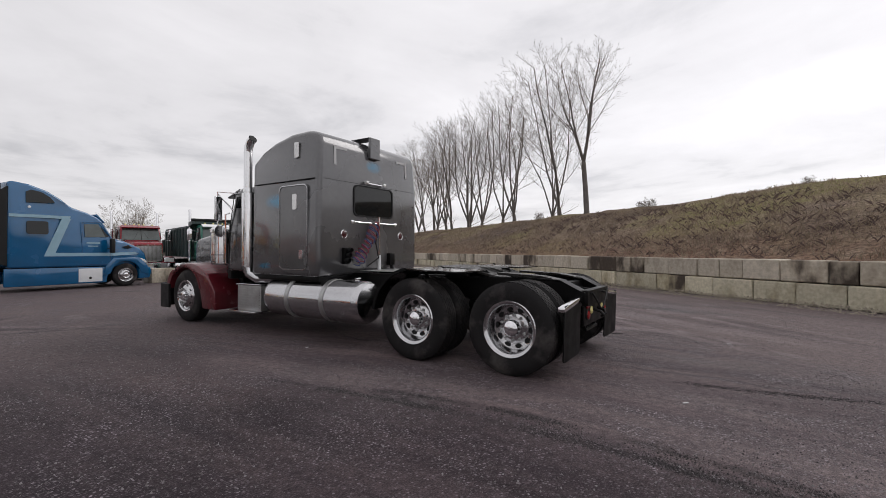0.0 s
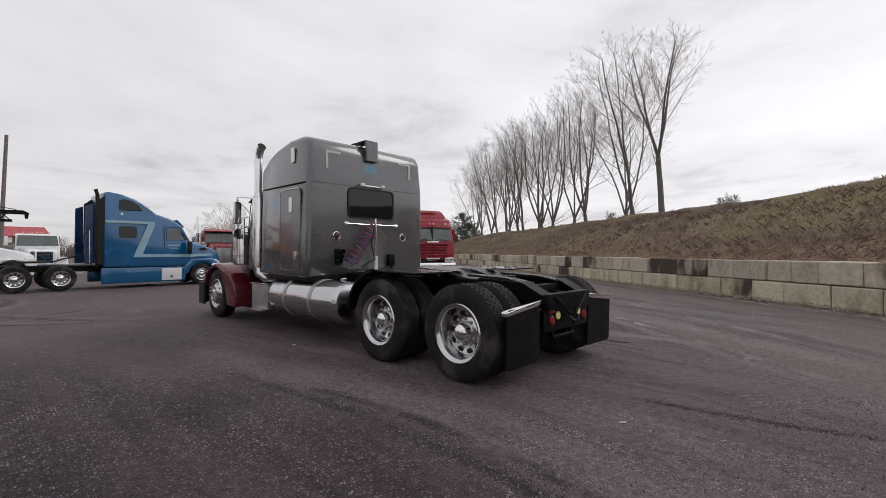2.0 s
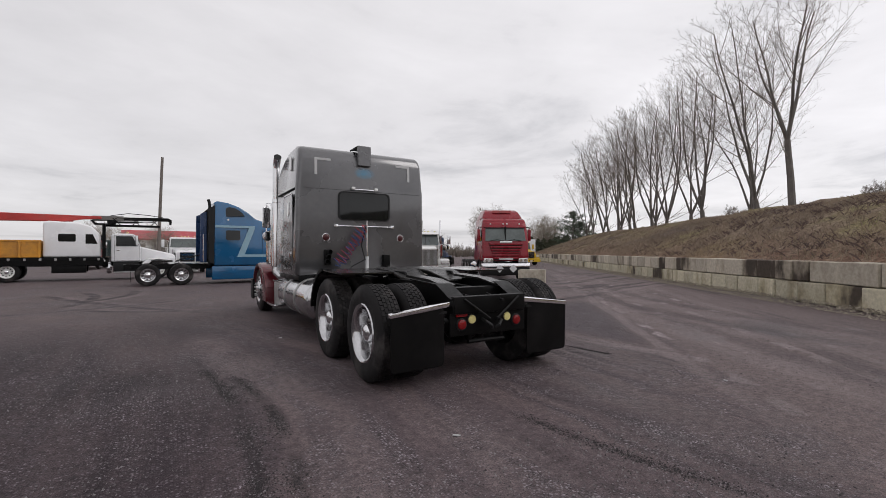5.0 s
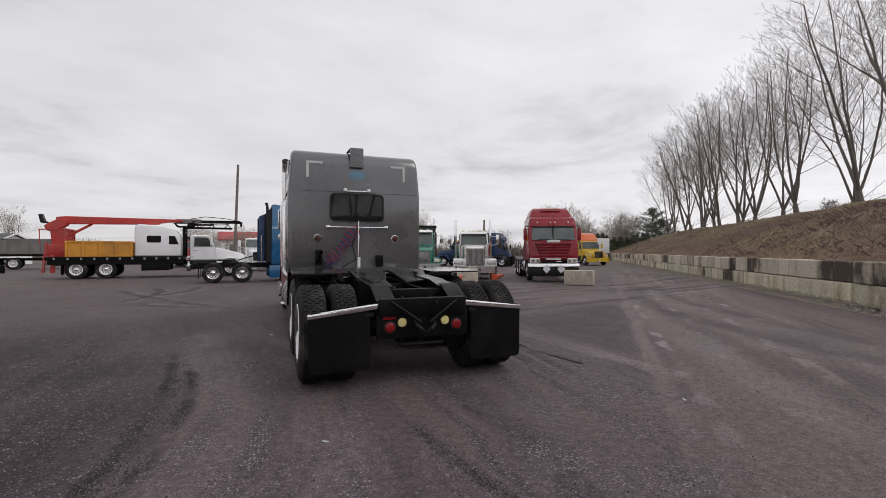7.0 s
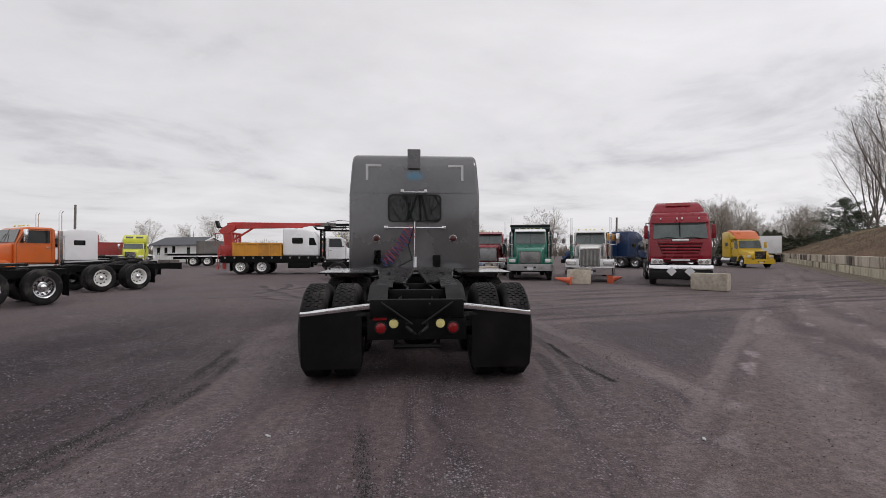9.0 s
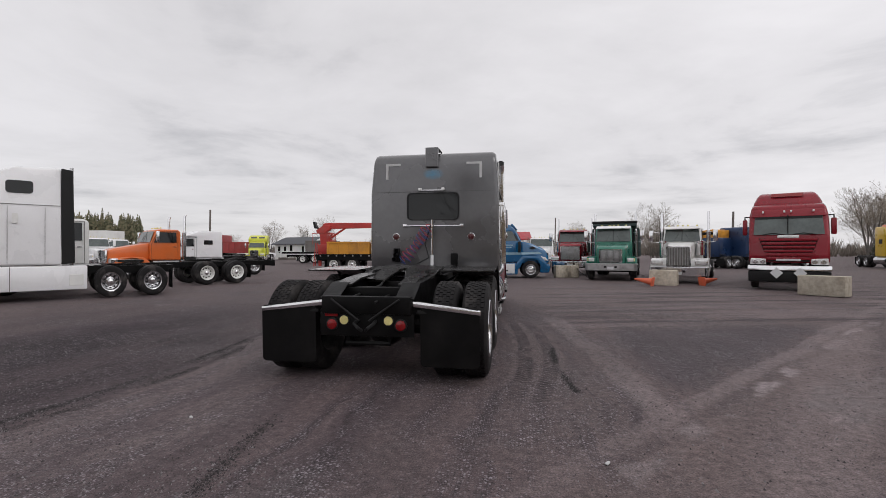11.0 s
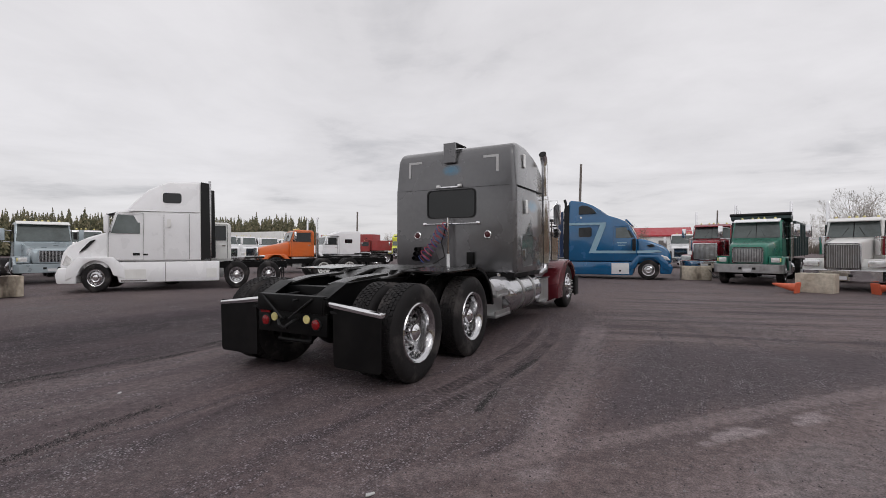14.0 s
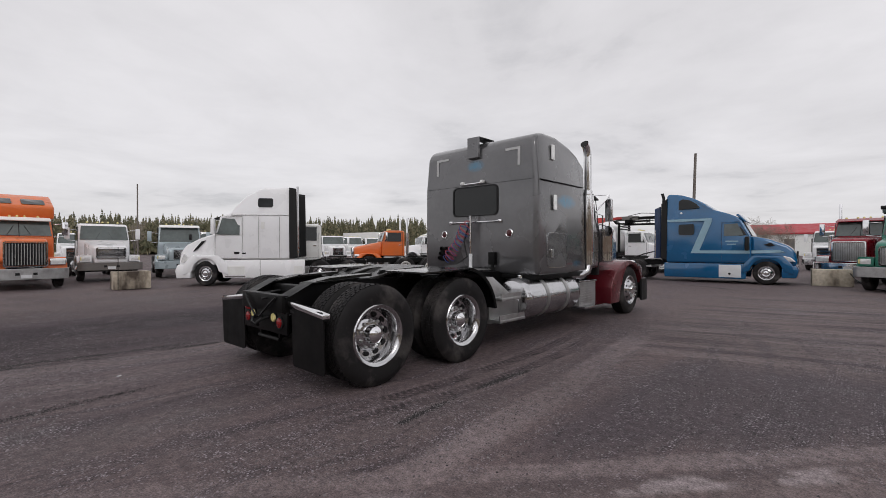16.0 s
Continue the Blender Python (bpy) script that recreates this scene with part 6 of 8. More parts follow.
# --- blue high-roofed tractor, seen from its right side
def blue_tractor():
    t = thing("semi_truck", stand(2.07, 18.75, -86.5, 0.90, 0.90, 0.88), "blue aerodynamic sleeper tractor with a pale stripe", "truck")
    chassis(t, 5.2, (5.2, 6.52), 7.4, 0.6)
    tractor_deck(t, (5.2, 6.52))
    body = part("sleeper_cab", prism([(-3.82, 0.88), (-3.82, 3.98), (-3.70, 4.05), (-3.2, 3.98), (-2.66, 3.78), (-2.2, 3.48), (-1.88, 3.22), (-1.40, 3.06), (-1.05, 2.90), (-0.86, 2.72), (-0.52, 2.05), (-0.50, 0.88)], -1.2, 1.2, "x", 0.12, 3,
        lambda x, y, z: Vector((x * (1 - 0.10 * max(0, z - 2.0) * (0.45 if y < -2.2 else 1)), y, z))), m_blue, t)
    hood = part("hood", prism([(-0.54, 0.80), (-0.54, 2.06), (0.0, 1.94), (0.72, 1.64), (0.92, 1.42), (1.02, 1.05), (1.02, 0.80)], -1.12, 1.12, "x", 0.14, 3, lambda x, y, z: Vector((x * (1 - 0.20 * max(0, y + 0.2) - 0.10 * max(0, z - 1.3)), y, z))), m_blue, t)
    arch(t, m_blue, top=1.22, xout=1.22, low=0.45, y1=0.86)
    part("bumper", prism([(0.50, 0.30), (0.52, 0.78), (0.98, 0.82), (1.08, 0.62), (1.0, 0.30)], -1.2, 1.2, "x", 0.06, 2, lambda x, y, z: Vector((x * (1 - 0.12 * max(0, y - 0.55)), y, z))), m_blue, t)
    part("visor", prism([(-1.10, 2.98), (-0.78, 2.66), (-0.70, 2.68), (-1.0, 3.03)], -1.0, 1.0, "x", 0.03, 2), m_blue, body)
    for s in (-1, 1):
        x = s * 1.2
        def lean(px, y, z):
            return Vector((px * (1 - 0.10 * max(0, z - 2.0) * (0.45 if y < -2.2 else 1)), y, z))
        part("door_glass", prism([(-1.50, 2.06), (-1.50, 2.58), (-1.02, 2.60), (-0.78, 2.08)], x - s * 0.01, x + s * 0.006, "x", taper=lean), m_screen, body)
        part("vent_glass", prism([(-0.96, 2.06), (-0.92, 2.50), (-0.66, 2.08)], x - s * 0.012, x + s * 0.005, "x", taper=lean), m_glass, body)
        part("door_seam", rim_frame([(-1.60, 0.95), (-1.60, 2.66), (-0.95, 2.68), (-0.60, 2.05), (-0.60, 0.95)], 0.014, x - s * 0.03, x + s * 0.004, "x"), m_blue_dark, body)
        part("sleeper_window", prism(round_rect(-3.30, -2.66, 2.14, 2.62, 0.07), x - s * 0.03, x + s * 0.005, "x", taper=lambda px, y, z: Vector((px * (1 - 0.045 * max(0, z - 2.0)), y, z))), m_glass, body)
        part("roof_window", prism([(-3.30, 3.30), (-3.30, 3.70), (-3.15, 3.78), (-2.85, 3.72), (-2.58, 3.54), (-2.44, 3.34)], x - s * 0.02, x + s * 0.008, "x", taper=lambda px, y, z: Vector((px * (1 - 0.045 * max(0, z - 2.0)), y, z))), m_glass, body)
        for pts in ([(-3.78, 2.75), (-3.78, 2.86), (-1.95, 2.86), (-2.0, 2.75)], [(-2.24, 2.76), (-1.95, 2.76), (-2.50, 1.30), (-2.80, 1.30)], [(-2.62, 1.30), (-2.56, 1.43), (-0.56, 1.43), (-0.56, 1.30)]):
            part("stripe", prism(pts, x - s * 0.02, x + s * 0.0045, "x", taper=lambda px, y, z: Vector((px * (1 - 0.10 * max(0, z - 2.0) * 0.45), y, z))), m_stripe, body, "pale blue painted stripe")
        part("stripe", prism([(-0.52, 1.30), (-0.52, 1.43), (0.45, 1.46), (0.62, 1.36)], s * 1.0, s * 1.128, "x", taper=lambda px, y, z: Vector((px * (1 - 0.20 * max(0, y + 0.2) - 0.10 * max(0, z - 1.3)), y, z))), m_stripe, hood)
        part("lettering_bar", box(x, x + s * 0.004, -1.45, -0.98, 1.80, 1.86), m_stripe, body)
        part("lettering_bar", box(x, x + s * 0.004, -1.40, -1.05, 1.68, 1.72), m_stripe, body)
        part("side_skirt", prism([(-3.92, 0.20), (-3.92, 0.86), (-0.62, 0.86), (-0.72, 0.20)], s * 1.06, s * 1.17, "x", 0.04, 2), m_blue, t)
        part("tool_locker", box(s * 1.16, s * 1.182, -1.70, -0.88, 0.26, 0.80, 0.01), m_placard, t, "pale aluminium locker door")
        part("locker_latch", lathe([(0.05, 0), (0.045, 0.02), (0, 0.025)], 12, "x", (s * 1.18, -1.3, 0.42)) if s > 0 else lathe([(0.05, 0), (0.045, -0.02), (0, -0.025)], 12, "x", (s * 1.18, -1.3, 0.42)), m_dark, t)
        part("side_fairing", prism([(-4.08, 1.05), (-4.06, 3.62), (-3.80, 3.86), (-3.80, 0.95)], s * 1.04, s * 1.13, "x", 0.02, 1), m_dark, t, "black rubber side fairing")
        part("stack_shield", prism([(-4.42, 1.05), (-4.40, 3.40), (-4.12, 3.52), (-4.12, 1.05)], s * 0.86, s * 0.92, "x", 0.02, 1), m_blue_dark, t)
        part("handle_rail", tube([(s * 1.15, -4.30, 1.1), (s * 1.15, -4.30, 2.4)], 0.02), m_chrome, t)
        part("hood_scoop", prism([(-0.10, 1.68), (0.15, 1.76), (0.30, 1.64), (0.10, 1.60)], s * 1.02, s * 1.06, "x", 0.01, 1), m_dark, hood)
        part("headlamp", prism([(0.62, 0.98), (0.55, 1.22), (0.82, 1.14), (0.98, 0.96)], s * 0.80, s * 1.02, "x", 0.03, 1), m_lamp, hood)
        part("mirror_arm", tube([(x, -0.70, 1.62), (x + s * 0.28, -0.60, 1.60)], 0.02), m_dark, t)
        part("door_mirror", box(x + s * 0.16, x + s * 0.36, -0.72, -0.56, 1.42, 2.02, 0.05), m_dark, t, "black door mirror")
        part("marker_lamp", lathe([(0.05, -0.02), (0.05, 0.02), (0, 0.03)], 10, "x", (s * 1.1, -3.2, 3.14)), m_lamp, body)
    part("windscreen", prism([(-0.95, 2.06), (-0.85, 2.64), (0.85, 2.64), (0.95, 2.06)], 0, 0.012, "y", taper=lambda x, y, z: Vector((x, -0.49 + y - (z - 2.06) * 0.52, z))), m_screen, body)
    part("grille", box(-0.55, 0.55, 0.98, 1.03, 0.85, 1.40, 0.02), m_dark, hood)
    part("stack_cover", tube([(0.9, -4.0, 0.9), (0.9, -4.0, 3.9), (0.9, -4.06, 4.12)], 0.07, 10), m_dark, t)
    part("catwalk_step", box(-0.6, 1.1, -4.9, -4.5, 0.62, 0.70, 0.01), m_alu_dull, t)
    part("air_hose", tube([(0.5, -3.9, 1.9), (0.5, -4.4, 1.4), (0.4, -5.0, 1.25), (0.3, -5.4, 1.1)], 0.03), m_dark, t)


blue_tractor()


# --- white high-roofed tractor, seen from its left side
def white_tractor():
    t = thing("semi_truck", stand(-13.7, 3.95, 141, 0.94, 0.80, 0.91), "white aerodynamic sleeper tractor with black rear fairings", "truck")
    chassis(t, 5.1, (5.1, 6.42), 7.2, 0.8)
    tractor_deck(t, (5.1, 6.42))
    side = [(-3.72, 1.04), (-3.72, 3.84), (-3.60, 3.92), (-2.5, 3.86), (-1.75, 3.56), (-1.35, 3.20), (-1.05, 2.86), (-0.60, 2.72), (-0.40, 2.02), (-0.36, 1.04)]
    body = part("sleeper_cab", prism(side, -1.22, 1.22, "x", 0.12, 3, lambda x, y, z: Vector((x * (1 - 0.11 * max(0, z - 2.0) * (0.4 if y < -2.4 else 1)), y, z))), m_white, t)
    hood = part("hood", prism([(-0.40, 0.80), (-0.40, 2.06), (0.30, 1.86), (0.95, 1.58), (1.16, 1.30), (1.24, 0.95), (1.24, 0.80)], -1.16, 1.16, "x", 0.14, 3, lambda x, y, z: Vector((x * (1 - 0.16 * max(0, y + 0.1) - 0.08 * max(0, z - 1.3)), y, z))), m_white, t)
    arch(t, m_white, top=1.20, xout=1.23, low=0.42, y0=-0.95, y1=0.92)
    part("bumper", prism([(0.62, 0.30), (0.62, 0.80), (1.22, 0.84), (1.34, 0.60), (1.28, 0.30)], -1.22, 1.22, "x", 0.05, 2, lambda x, y, z: Vector((x * (1 - 0.14 * max(0, y - 0.7)), y, z))), m_white, t)
    for s in (-1, 1):
        x = s * 1.22
        def lean(px, y, z):
            return Vector((px * (1 - 0.11 * max(0, z - 2.0) * (0.4 if y < -2.4 else 1)), y, z))
        part("door_glass", prism([(-1.50, 2.0), (-1.50, 2.62), (-0.72, 2.66), (-0.52, 2.02)], x - s * 0.012, x + s * 0.006, "x", taper=lean), m_screen, body)
        part("door_seam", rim_frame([(-1.62, 1.08), (-1.62, 2.72), (-0.66, 2.74), (-0.44, 2.02), (-0.44, 1.08)], 0.012, x - s * 0.03, x + s * 0.003, "x"), m_grey_box, body)
        part("roof_window", prism(round_rect(-2.98, -2.30, 3.10, 3.46, 0.09), x - s * 0.03, x + s * 0.006, "x", taper=lambda px, y, z: Vector((px * (1 - 0.11 * max(0, z - 2.0) * 0.4), y, z))), m_glass, body)
        for y in (-2.35, -3.28):
            part("panel_seam", box(x - s * 0.02, x + s * 0.003, y - 0.005, y + 0.005, 1.1, 2.72), m_grey_box, body)
        part("roof_seam", prism([(-3.70, 2.78), (-3.70, 2.79), (-1.10, 2.79), (-1.10, 2.78)], x - s * 0.05, x + s * 0.004, "x", taper=lambda px, y, z: Vector((px * (1 - 0.11 * max(0, z - 2.0) * 0.4), y, z))), m_grey_box, body)
        part("marker_lamp", prism(round_rect(-2.60, -2.46, 2.24, 2.52, 0.02), x - s * 0.02, x + s * 0.012, "x"), m_white_old, body)
        part("badge_bar", box(x, x + s * 0.006, -1.50, -1.26, 1.24, 1.33), m_dark, body)
        part("step_lamp", box(x, x + s * 0.006, -1.78, -1.62, 1.24, 1.30), m_dark, body)
        part("side_skirt", prism([(-4.42, 0.30), (-4.42, 1.02), (-0.80, 1.02), (-0.62, 0.86), (-0.78, 0.30)], s * 1.08, s * 1.2, "x", 0.04, 2), m_white, t)
        part("skirt_seam", box(s * 1.19, s * 1.204, -2.42, -2.40, 0.32, 1.0), m_grey_box, t)
        for y0, y1 in ((-1.72, -0.92), (-4.32, -3.92)):
            part("skirt_vent", box(s * 1.19, s * 1.206, y0, y1, 0.42, 0.76, 0.01, 1), m_white_old, t)
        part("skirt_step", box(s * 1.18, s * 1.208, -1.75, -0.85, 0.34, 0.39), m_grey_box, t)
        part("side_fairing", prism([(-4.08, 1.10), (-4.02, 3.86), (-3.70, 3.90), (-3.70, 1.06)], s * 1.10, s * 1.18, "x", 0.02, 1), m_dark, t, "black rubber rear fairing")
        part("hood_vent", prism([(0.58, 1.34), (0.50, 1.44), (0.20, 1.74), (0.02, 1.78), (0.36, 1.46)], s * 1.02, s * 1.14, "x", 0.01, 1, lambda px, y, z: Vector((px * (1 - 0.10 * max(0, y + 0.1)), y, z))), m_dark, hood)
        part("headlamp", prism([(0.86, 0.88), (0.80, 1.14), (1.0, 1.28), (1.14, 0.92)], s * 0.88, s * 1.02, "x", 0.03, 1), m_lamp, hood)
        part("hood_mirror", box(s * 1.02, s * 1.12, 0.62, 0.74, 1.78, 2.02, 0.03), m_dark, hood)
        part("door_mirror", box(x + s * 0.12, x + s * 0.34, -0.52, -0.36, 2.02, 2.62, 0.05), m_white, t)
        part("mirror_arm", tube([(x - s * 0.1, -0.50, 2.06), (x + s * 0.22, -0.45, 2.06)], 0.02), m_dark, t)
    part("windscreen", prism([(-1.0, 2.08), (-0.88, 2.64), (0.88, 2.64), (1.0, 2.08)], 0, 0.012, "y", taper=lambda x, y, z: Vector((x, -0.37 + y - (z - 2.04) * 0.28, z))), m_screen, body)
    part("sun_visor", prism([(-0.72, 2.70), (-0.70, 2.76), (-0.26, 2.66), (-0.28, 2.61)], -0.98, 0.98, "x", 0.02, 1), m_dark, body)
    part("grille", box(-0.5, 0.5, 1.20, 1.25, 0.86, 1.24, 0.02), m_dark, hood)
    part("exhaust_pipe", tube([(-0.7, -4.0, 1.0), (-0.7, -4.0, 4.0)], 0.06), m_alu, t)


white_tractor()


# --- red cab-over tractor
def cabover():
    t = thing("semi_truck", stand(11.15, 13.2, 154, 0.97, 0.94, 0.93), "red cab-over tractor with a raised roof and two blank placards", "truck")
    chassis(t, 5.0, (3.9, 5.1, 6.4), 7.2, 0.9)
    tractor_deck(t, (5.1, 6.4))
    tanks(t, -3.0, -1.3)
    cab = part("cab", prism([(-1.55, 0.98), (-1.55, 3.02), (-1.40, 3.12), (0.50, 3.12), (0.78, 3.02), (0.84, 2.72), (1.12, 1.92), (1.20, 1.20), (1.16, 0.98)], -1.21, 1.21, "x", 0.12, 3, lambda x, y, z: Vector((x * (1 - 0.03 * max(0, z - 1.9) - 0.16 * max(0, z - 2.7) - 0.05 * max(0, y - 0.85)), y, z))), m_red, t)
    roof = part("roof_fairing", prism([(-1.5, 3.06), (-1.5, 3.50), (-1.3, 3.62), (-0.2, 3.60), (0.10, 3.50), (0.42, 3.10)], -1.12, 1.12, "x", 0.14, 4, lambda x, y, z: Vector((x * (1 - 0.42 * max(0, z - 3.06)), y, z))), m_red, cab)
    part("roof_panel", prism(round_rect(-0.5, 0.5, 3.42, 3.54, 0.04), 0, 0.03, "y", taper=lambda x, y, z: Vector((x, 0.20 + y - (z - 3.42) * 0.5, z))), m_red_dull, roof)
    part("brow", prism([(0.62, 2.74), (0.70, 3.0), (0.92, 2.90), (1.04, 2.62)], -1.14, 1.14, "x", 0.06, 3, lambda x, y, z: Vector((x * (1 - 0.14 * max(0, z - 2.7)), y - 0.10 * (x / 1.14) ** 2, z))), m_red, cab)
    glass = part("windscreen", prism([(-1.05, 1.98), (-1.0, 2.66), (1.0, 2.66), (1.05, 1.98)], 0, 0.014, "y", taper=lambda x, y, z: Vector((x, 1.128 + y - (z - 1.98) * 0.345, z))), m_screen, cab, "wide dark windscreen")
    part("screen_divider", box(-0.015, 0.015, 0.98, 1.13, 1.96, 2.68), m_dark, glass)
    part("screen_shade", prism([(-1.0, 2.56), (-0.99, 2.68), (0.99, 2.68), (1.0, 2.56)], 0, 0.01, "y", taper=lambda x, y, z: Vector((x, 1.145 + y - (z - 1.98) * 0.345, z))), m_dark, glass)
    for u in (-0.45, 0.45):
        part("wiper", tube([(u - 0.35, 1.16, 1.98), (u, 1.14, 2.04), (u + 0.30, 1.14, 1.99)], 0.014, 5), m_dark, cab)
    for x in (-0.75, -0.1, 0.1, 0.75):
        part("brow_lamp", box(x - 0.03, x + 0.03, 0.93, 0.98, 2.78, 2.86, 0.01), m_lamp, cab)
    mouth = [(-0.88, 1.86), (0.88, 1.86), (0.62, 1.02), (-0.62, 1.02)]
    g = part("grille", prism(mouth, 1.14, 1.185, "y", 0.02, 1), m_dark, cab)
    for k in range(6):
        z = 1.08 + k * 0.135
        w = 0.62 + (z - 1.02) / 0.84 * 0.26
        part("grille_bar", box(-w, w, 1.16, 1.235, z, z + 0.098, 0.02), m_red, g, "red grille slat")
    part("grille_badge", box(-0.32, 0.32, 1.20, 1.25, 1.86, 1.96, 0.03), m_lamp, g, "pale oval badge")
    part("badge_bar", box(-0.36, 0.36, 1.235, 1.25, 1.05, 1.12, 0.01), m_placard, g)
    for s in (-1, 1):
        part("headlamp", prism([(s * 0.66, 0.92), (s * 0.66, 1.12), (s * 1.14, 1.14), (s * 1.16, 0.92)], 1.10, 1.22, "y", 0.02, 1), m_lamp, cab)
        for dx in (0.76, 1.0):
            part("lamp_ring", lathe([(0.085, 1.215), (0.085, 1.235), (0.06, 1.24), (0, 1.225)], 14, "y", (s * dx, 0, 1.02)), m_chrome, cab)
        part("side_glass", plate([(-0.55, 1.98), (-0.55, 2.62), (0.62, 2.62), (0.86, 1.98)], 0.006, "x", s * 1.205, s), m_glass, cab)
        part("door_mirror", box(s * 1.25, s * 1.41, 0.66, 0.84, 1.98, 2.56, 0.05), m_red, t, "red door mirror")
        part("mirror_arm", tube([(s * 1.18, 0.7, 2.66), (s * 1.33, 0.78, 2.66), (s * 1.33, 0.78, 2.5)], 0.025), m_dark, t)
        part("step", box(s * 0.8, s * 1.18, 0.5, 0.95, 0.30, 0.98, 0.03), m_dark, t)
        arc_ = arc(0, 0.49, 0.66, 10, 170, 10)
        part("front_fender", prism(band(arc_, arc(0, 0.49, 0.58, 10, 170, 10)), s * 0.7, s * 1.2, "x"), m_dark, t)
        placard = part("placard", prism([(s * 0.35, 0.42), (s * 0.35 + 0.20, 0.62), (s * 0.35, 0.82), (s * 0.35 - 0.20, 0.62)], 1.30, 1.31, "y"), m_placard, t, "blank white diamond placard")
        part("exhaust_pipe", tube([(s * 1.05, -1.8, 0.9), (s * 1.05, -1.8, 3.1)], 0.07, 10), m_chrome, t)
    part("bumper", prism([(0.78, 0.66), (0.78, 0.88), (1.26, 0.88), (1.30, 0.70)], -1.24, 1.24, "x", 0.03, 2), m_chrome, t, "chrome bumper bar")
    part("air_dam", prism([(0.7, 0.26), (0.7, 0.66), (1.27, 0.68), (1.24, 0.30)], -1.22, 1.22, "x", 0.03, 2), m_dark, t)


cabover()

conventional("green dump truck with a chrome grille and dark steel box", stand(5.85, 17.1, 165, 0.95, 0.94, 0.90), m_green, low=(0.50, 0.84), cab_w=0.95, wb=5.0, kind="mesh", visor=m_white, lamps="square", bump=m_alu_dull, rear="dump", name="dump_truck", nose=1.62, hood=1.86, roof=2.72, grille_z=(0.92, 1.46), grille_x=0.50, face=0.95, bars=m_dark, grille_back=m_alu_dull)
conventional("white long-nose tractor with a tall chrome grille", stand(8.40, 15.8, 157, 0.93, 0.92, 0.90), m_white_old, cab_w=0.86, kind="upright", cans=True, hood=1.86, nose=1.70, roof=2.66, half=0.46, grille_z=(0.80, 1.62), grille_x=0.46, visor=m_white_old, bars=m_alu_dull, grille_back=m_grey_box, wb=5.0)
conventional("red tractor with a chrome-framed radiator and amber roof lamps", stand(4.55, 21.8, 168, 0.96, 0.93, 0.92), m_red, low=(0.48, 0.82), cab_w=0.95, kind="mesh", cans=True, hood=1.92, nose=1.80, roof=2.74, half=0.62, grille_z=(0.92, 1.66), grille_x=0.52, visor=m_red, wb=5.2, bump=m_chrome, grille_back=m_alu_dull, bars=m_grey_box)
conventional("orange sleeper tractor with a high roof and chrome grille", stand(-16.4, -1.4, -88, 0.965, 0.93, 0.915), m_orange, kind="upright", hood=1.86, nose=1.74, roof=2.62, half=0.60, grille_z=(0.84, 1.62), grille_x=0.56, visor=m_white_old, sleeper=(1.6, 3.55), lamps="pod", chrome_face=True, bump=m_alu_dull, wb=5.4, bars=m_alu_dull, cans=False)
conventional("white day-cab truck with a level-slatted chrome grille", stand(-19.2, 1.5, -93, 0.95, 0.92, 0.90), m_white, low=(0.50, 0.84), kind="level", hood=1.80, nose=1.50, roof=2.66, half=0.62, grille_z=(1.08, 1.44), grille_x=0.52, lamps="square", bump=m_grey_box, chrome_face=False, wb=5.2, rear="chassis", face=1.15, surround=m_chrome, stacks=False)
conventional("pale silver day-cab truck with a sloped hood", stand(-19.7, 4.55, -103, 0.95, 0.92, 0.91), m_silver, low=(0.46, 0.82), kind="mesh", hood=1.74, nose=1.42, roof=2.70, half=0.62, grille_z=(0.90, 1.36), grille_x=0.42, lamps="square", bump=m_silver, chrome_face=False, wb=5.0, rear="chassis", face=1.15, visor=m_white_old, stacks=False)


# --- white day-cab on a long bare frame, behind the white tractor
conventional("white day-cab truck on a long bare chassis", stand(-14.75, 6.8, 150, 0.955, 0.92, 0.93), m_white_old, kind="level", wb=6.4, tail=10.0, rear="chassis", chrome_face=False, stacks=False, lamps="square", rim=m_white_old, name="cab_chassis_truck")
conventional("orange day-cab tractor with a white roof deflector", stand(-17.4, 14.1, 150, 0.95), m_orange, kind="upright", wb=5.0, name="semi_truck", hood=1.85, nose=1.5)
conventional("white sleeper tractor parked behind an orange one", stand(-24.1, 23.8, 152, 0.94), m_white, kind="level", wb=5.6, sleeper=(2.0, 3.05), chrome_face=False, stacks=False)
rowed = "parked white trucks in the back row"
first = conventional("white day-cab truck parked in a row", stand(-28.1, 19.0, -110, 0.95), m_white, kind="level", chrome_face=False, lamps="square", rear="chassis", stacks=False, group=rowed)
for x, y, h in ((-30.2, 22.5, -112), (-32.0, 26.5, -114), (-35.0, 31.5, -116), (-26.5, 15.2, -108), (-25.7, 8.5, -103), (-34.5, 2.5, -98)):
    copy_thing(first, pose(x, y, 0, 0, 0, h))
conventional("bright yellow tractor with a high roof parked by the pickup", stand(-30.4, 45.9, -158, 0.95), m_lime, kind="upright", hood=1.8, nose=1.6, sleeper=(1.4, 3.5), stacks=False)
conventional("white day-cab truck behind the red tractor", stand(3.3, 33.0, 172, 0.95), m_white, kind="level", chrome_face=False, rear="chassis", stacks=False, lamps="square")
conventional("dark blue sleeper tractor behind the row", stand(21.6, 36.6, -55, 0.92), m_blue_dark, kind="mesh", sleeper=(2.0, 3.5), stacks=False, hood=1.7, nose=1.4)
yellow = conventional("yellow tractor with an orange roof deflector", stand(29.6, 32.0, 168, 0.97, 0.93, 0.94), m_yellow, kind="mesh", hood=1.7, nose=1.3, half=0.75, sleeper=(1.6, 3.3), stacks=False, chrome_face=False, lamps="square", bump=m_yellow)
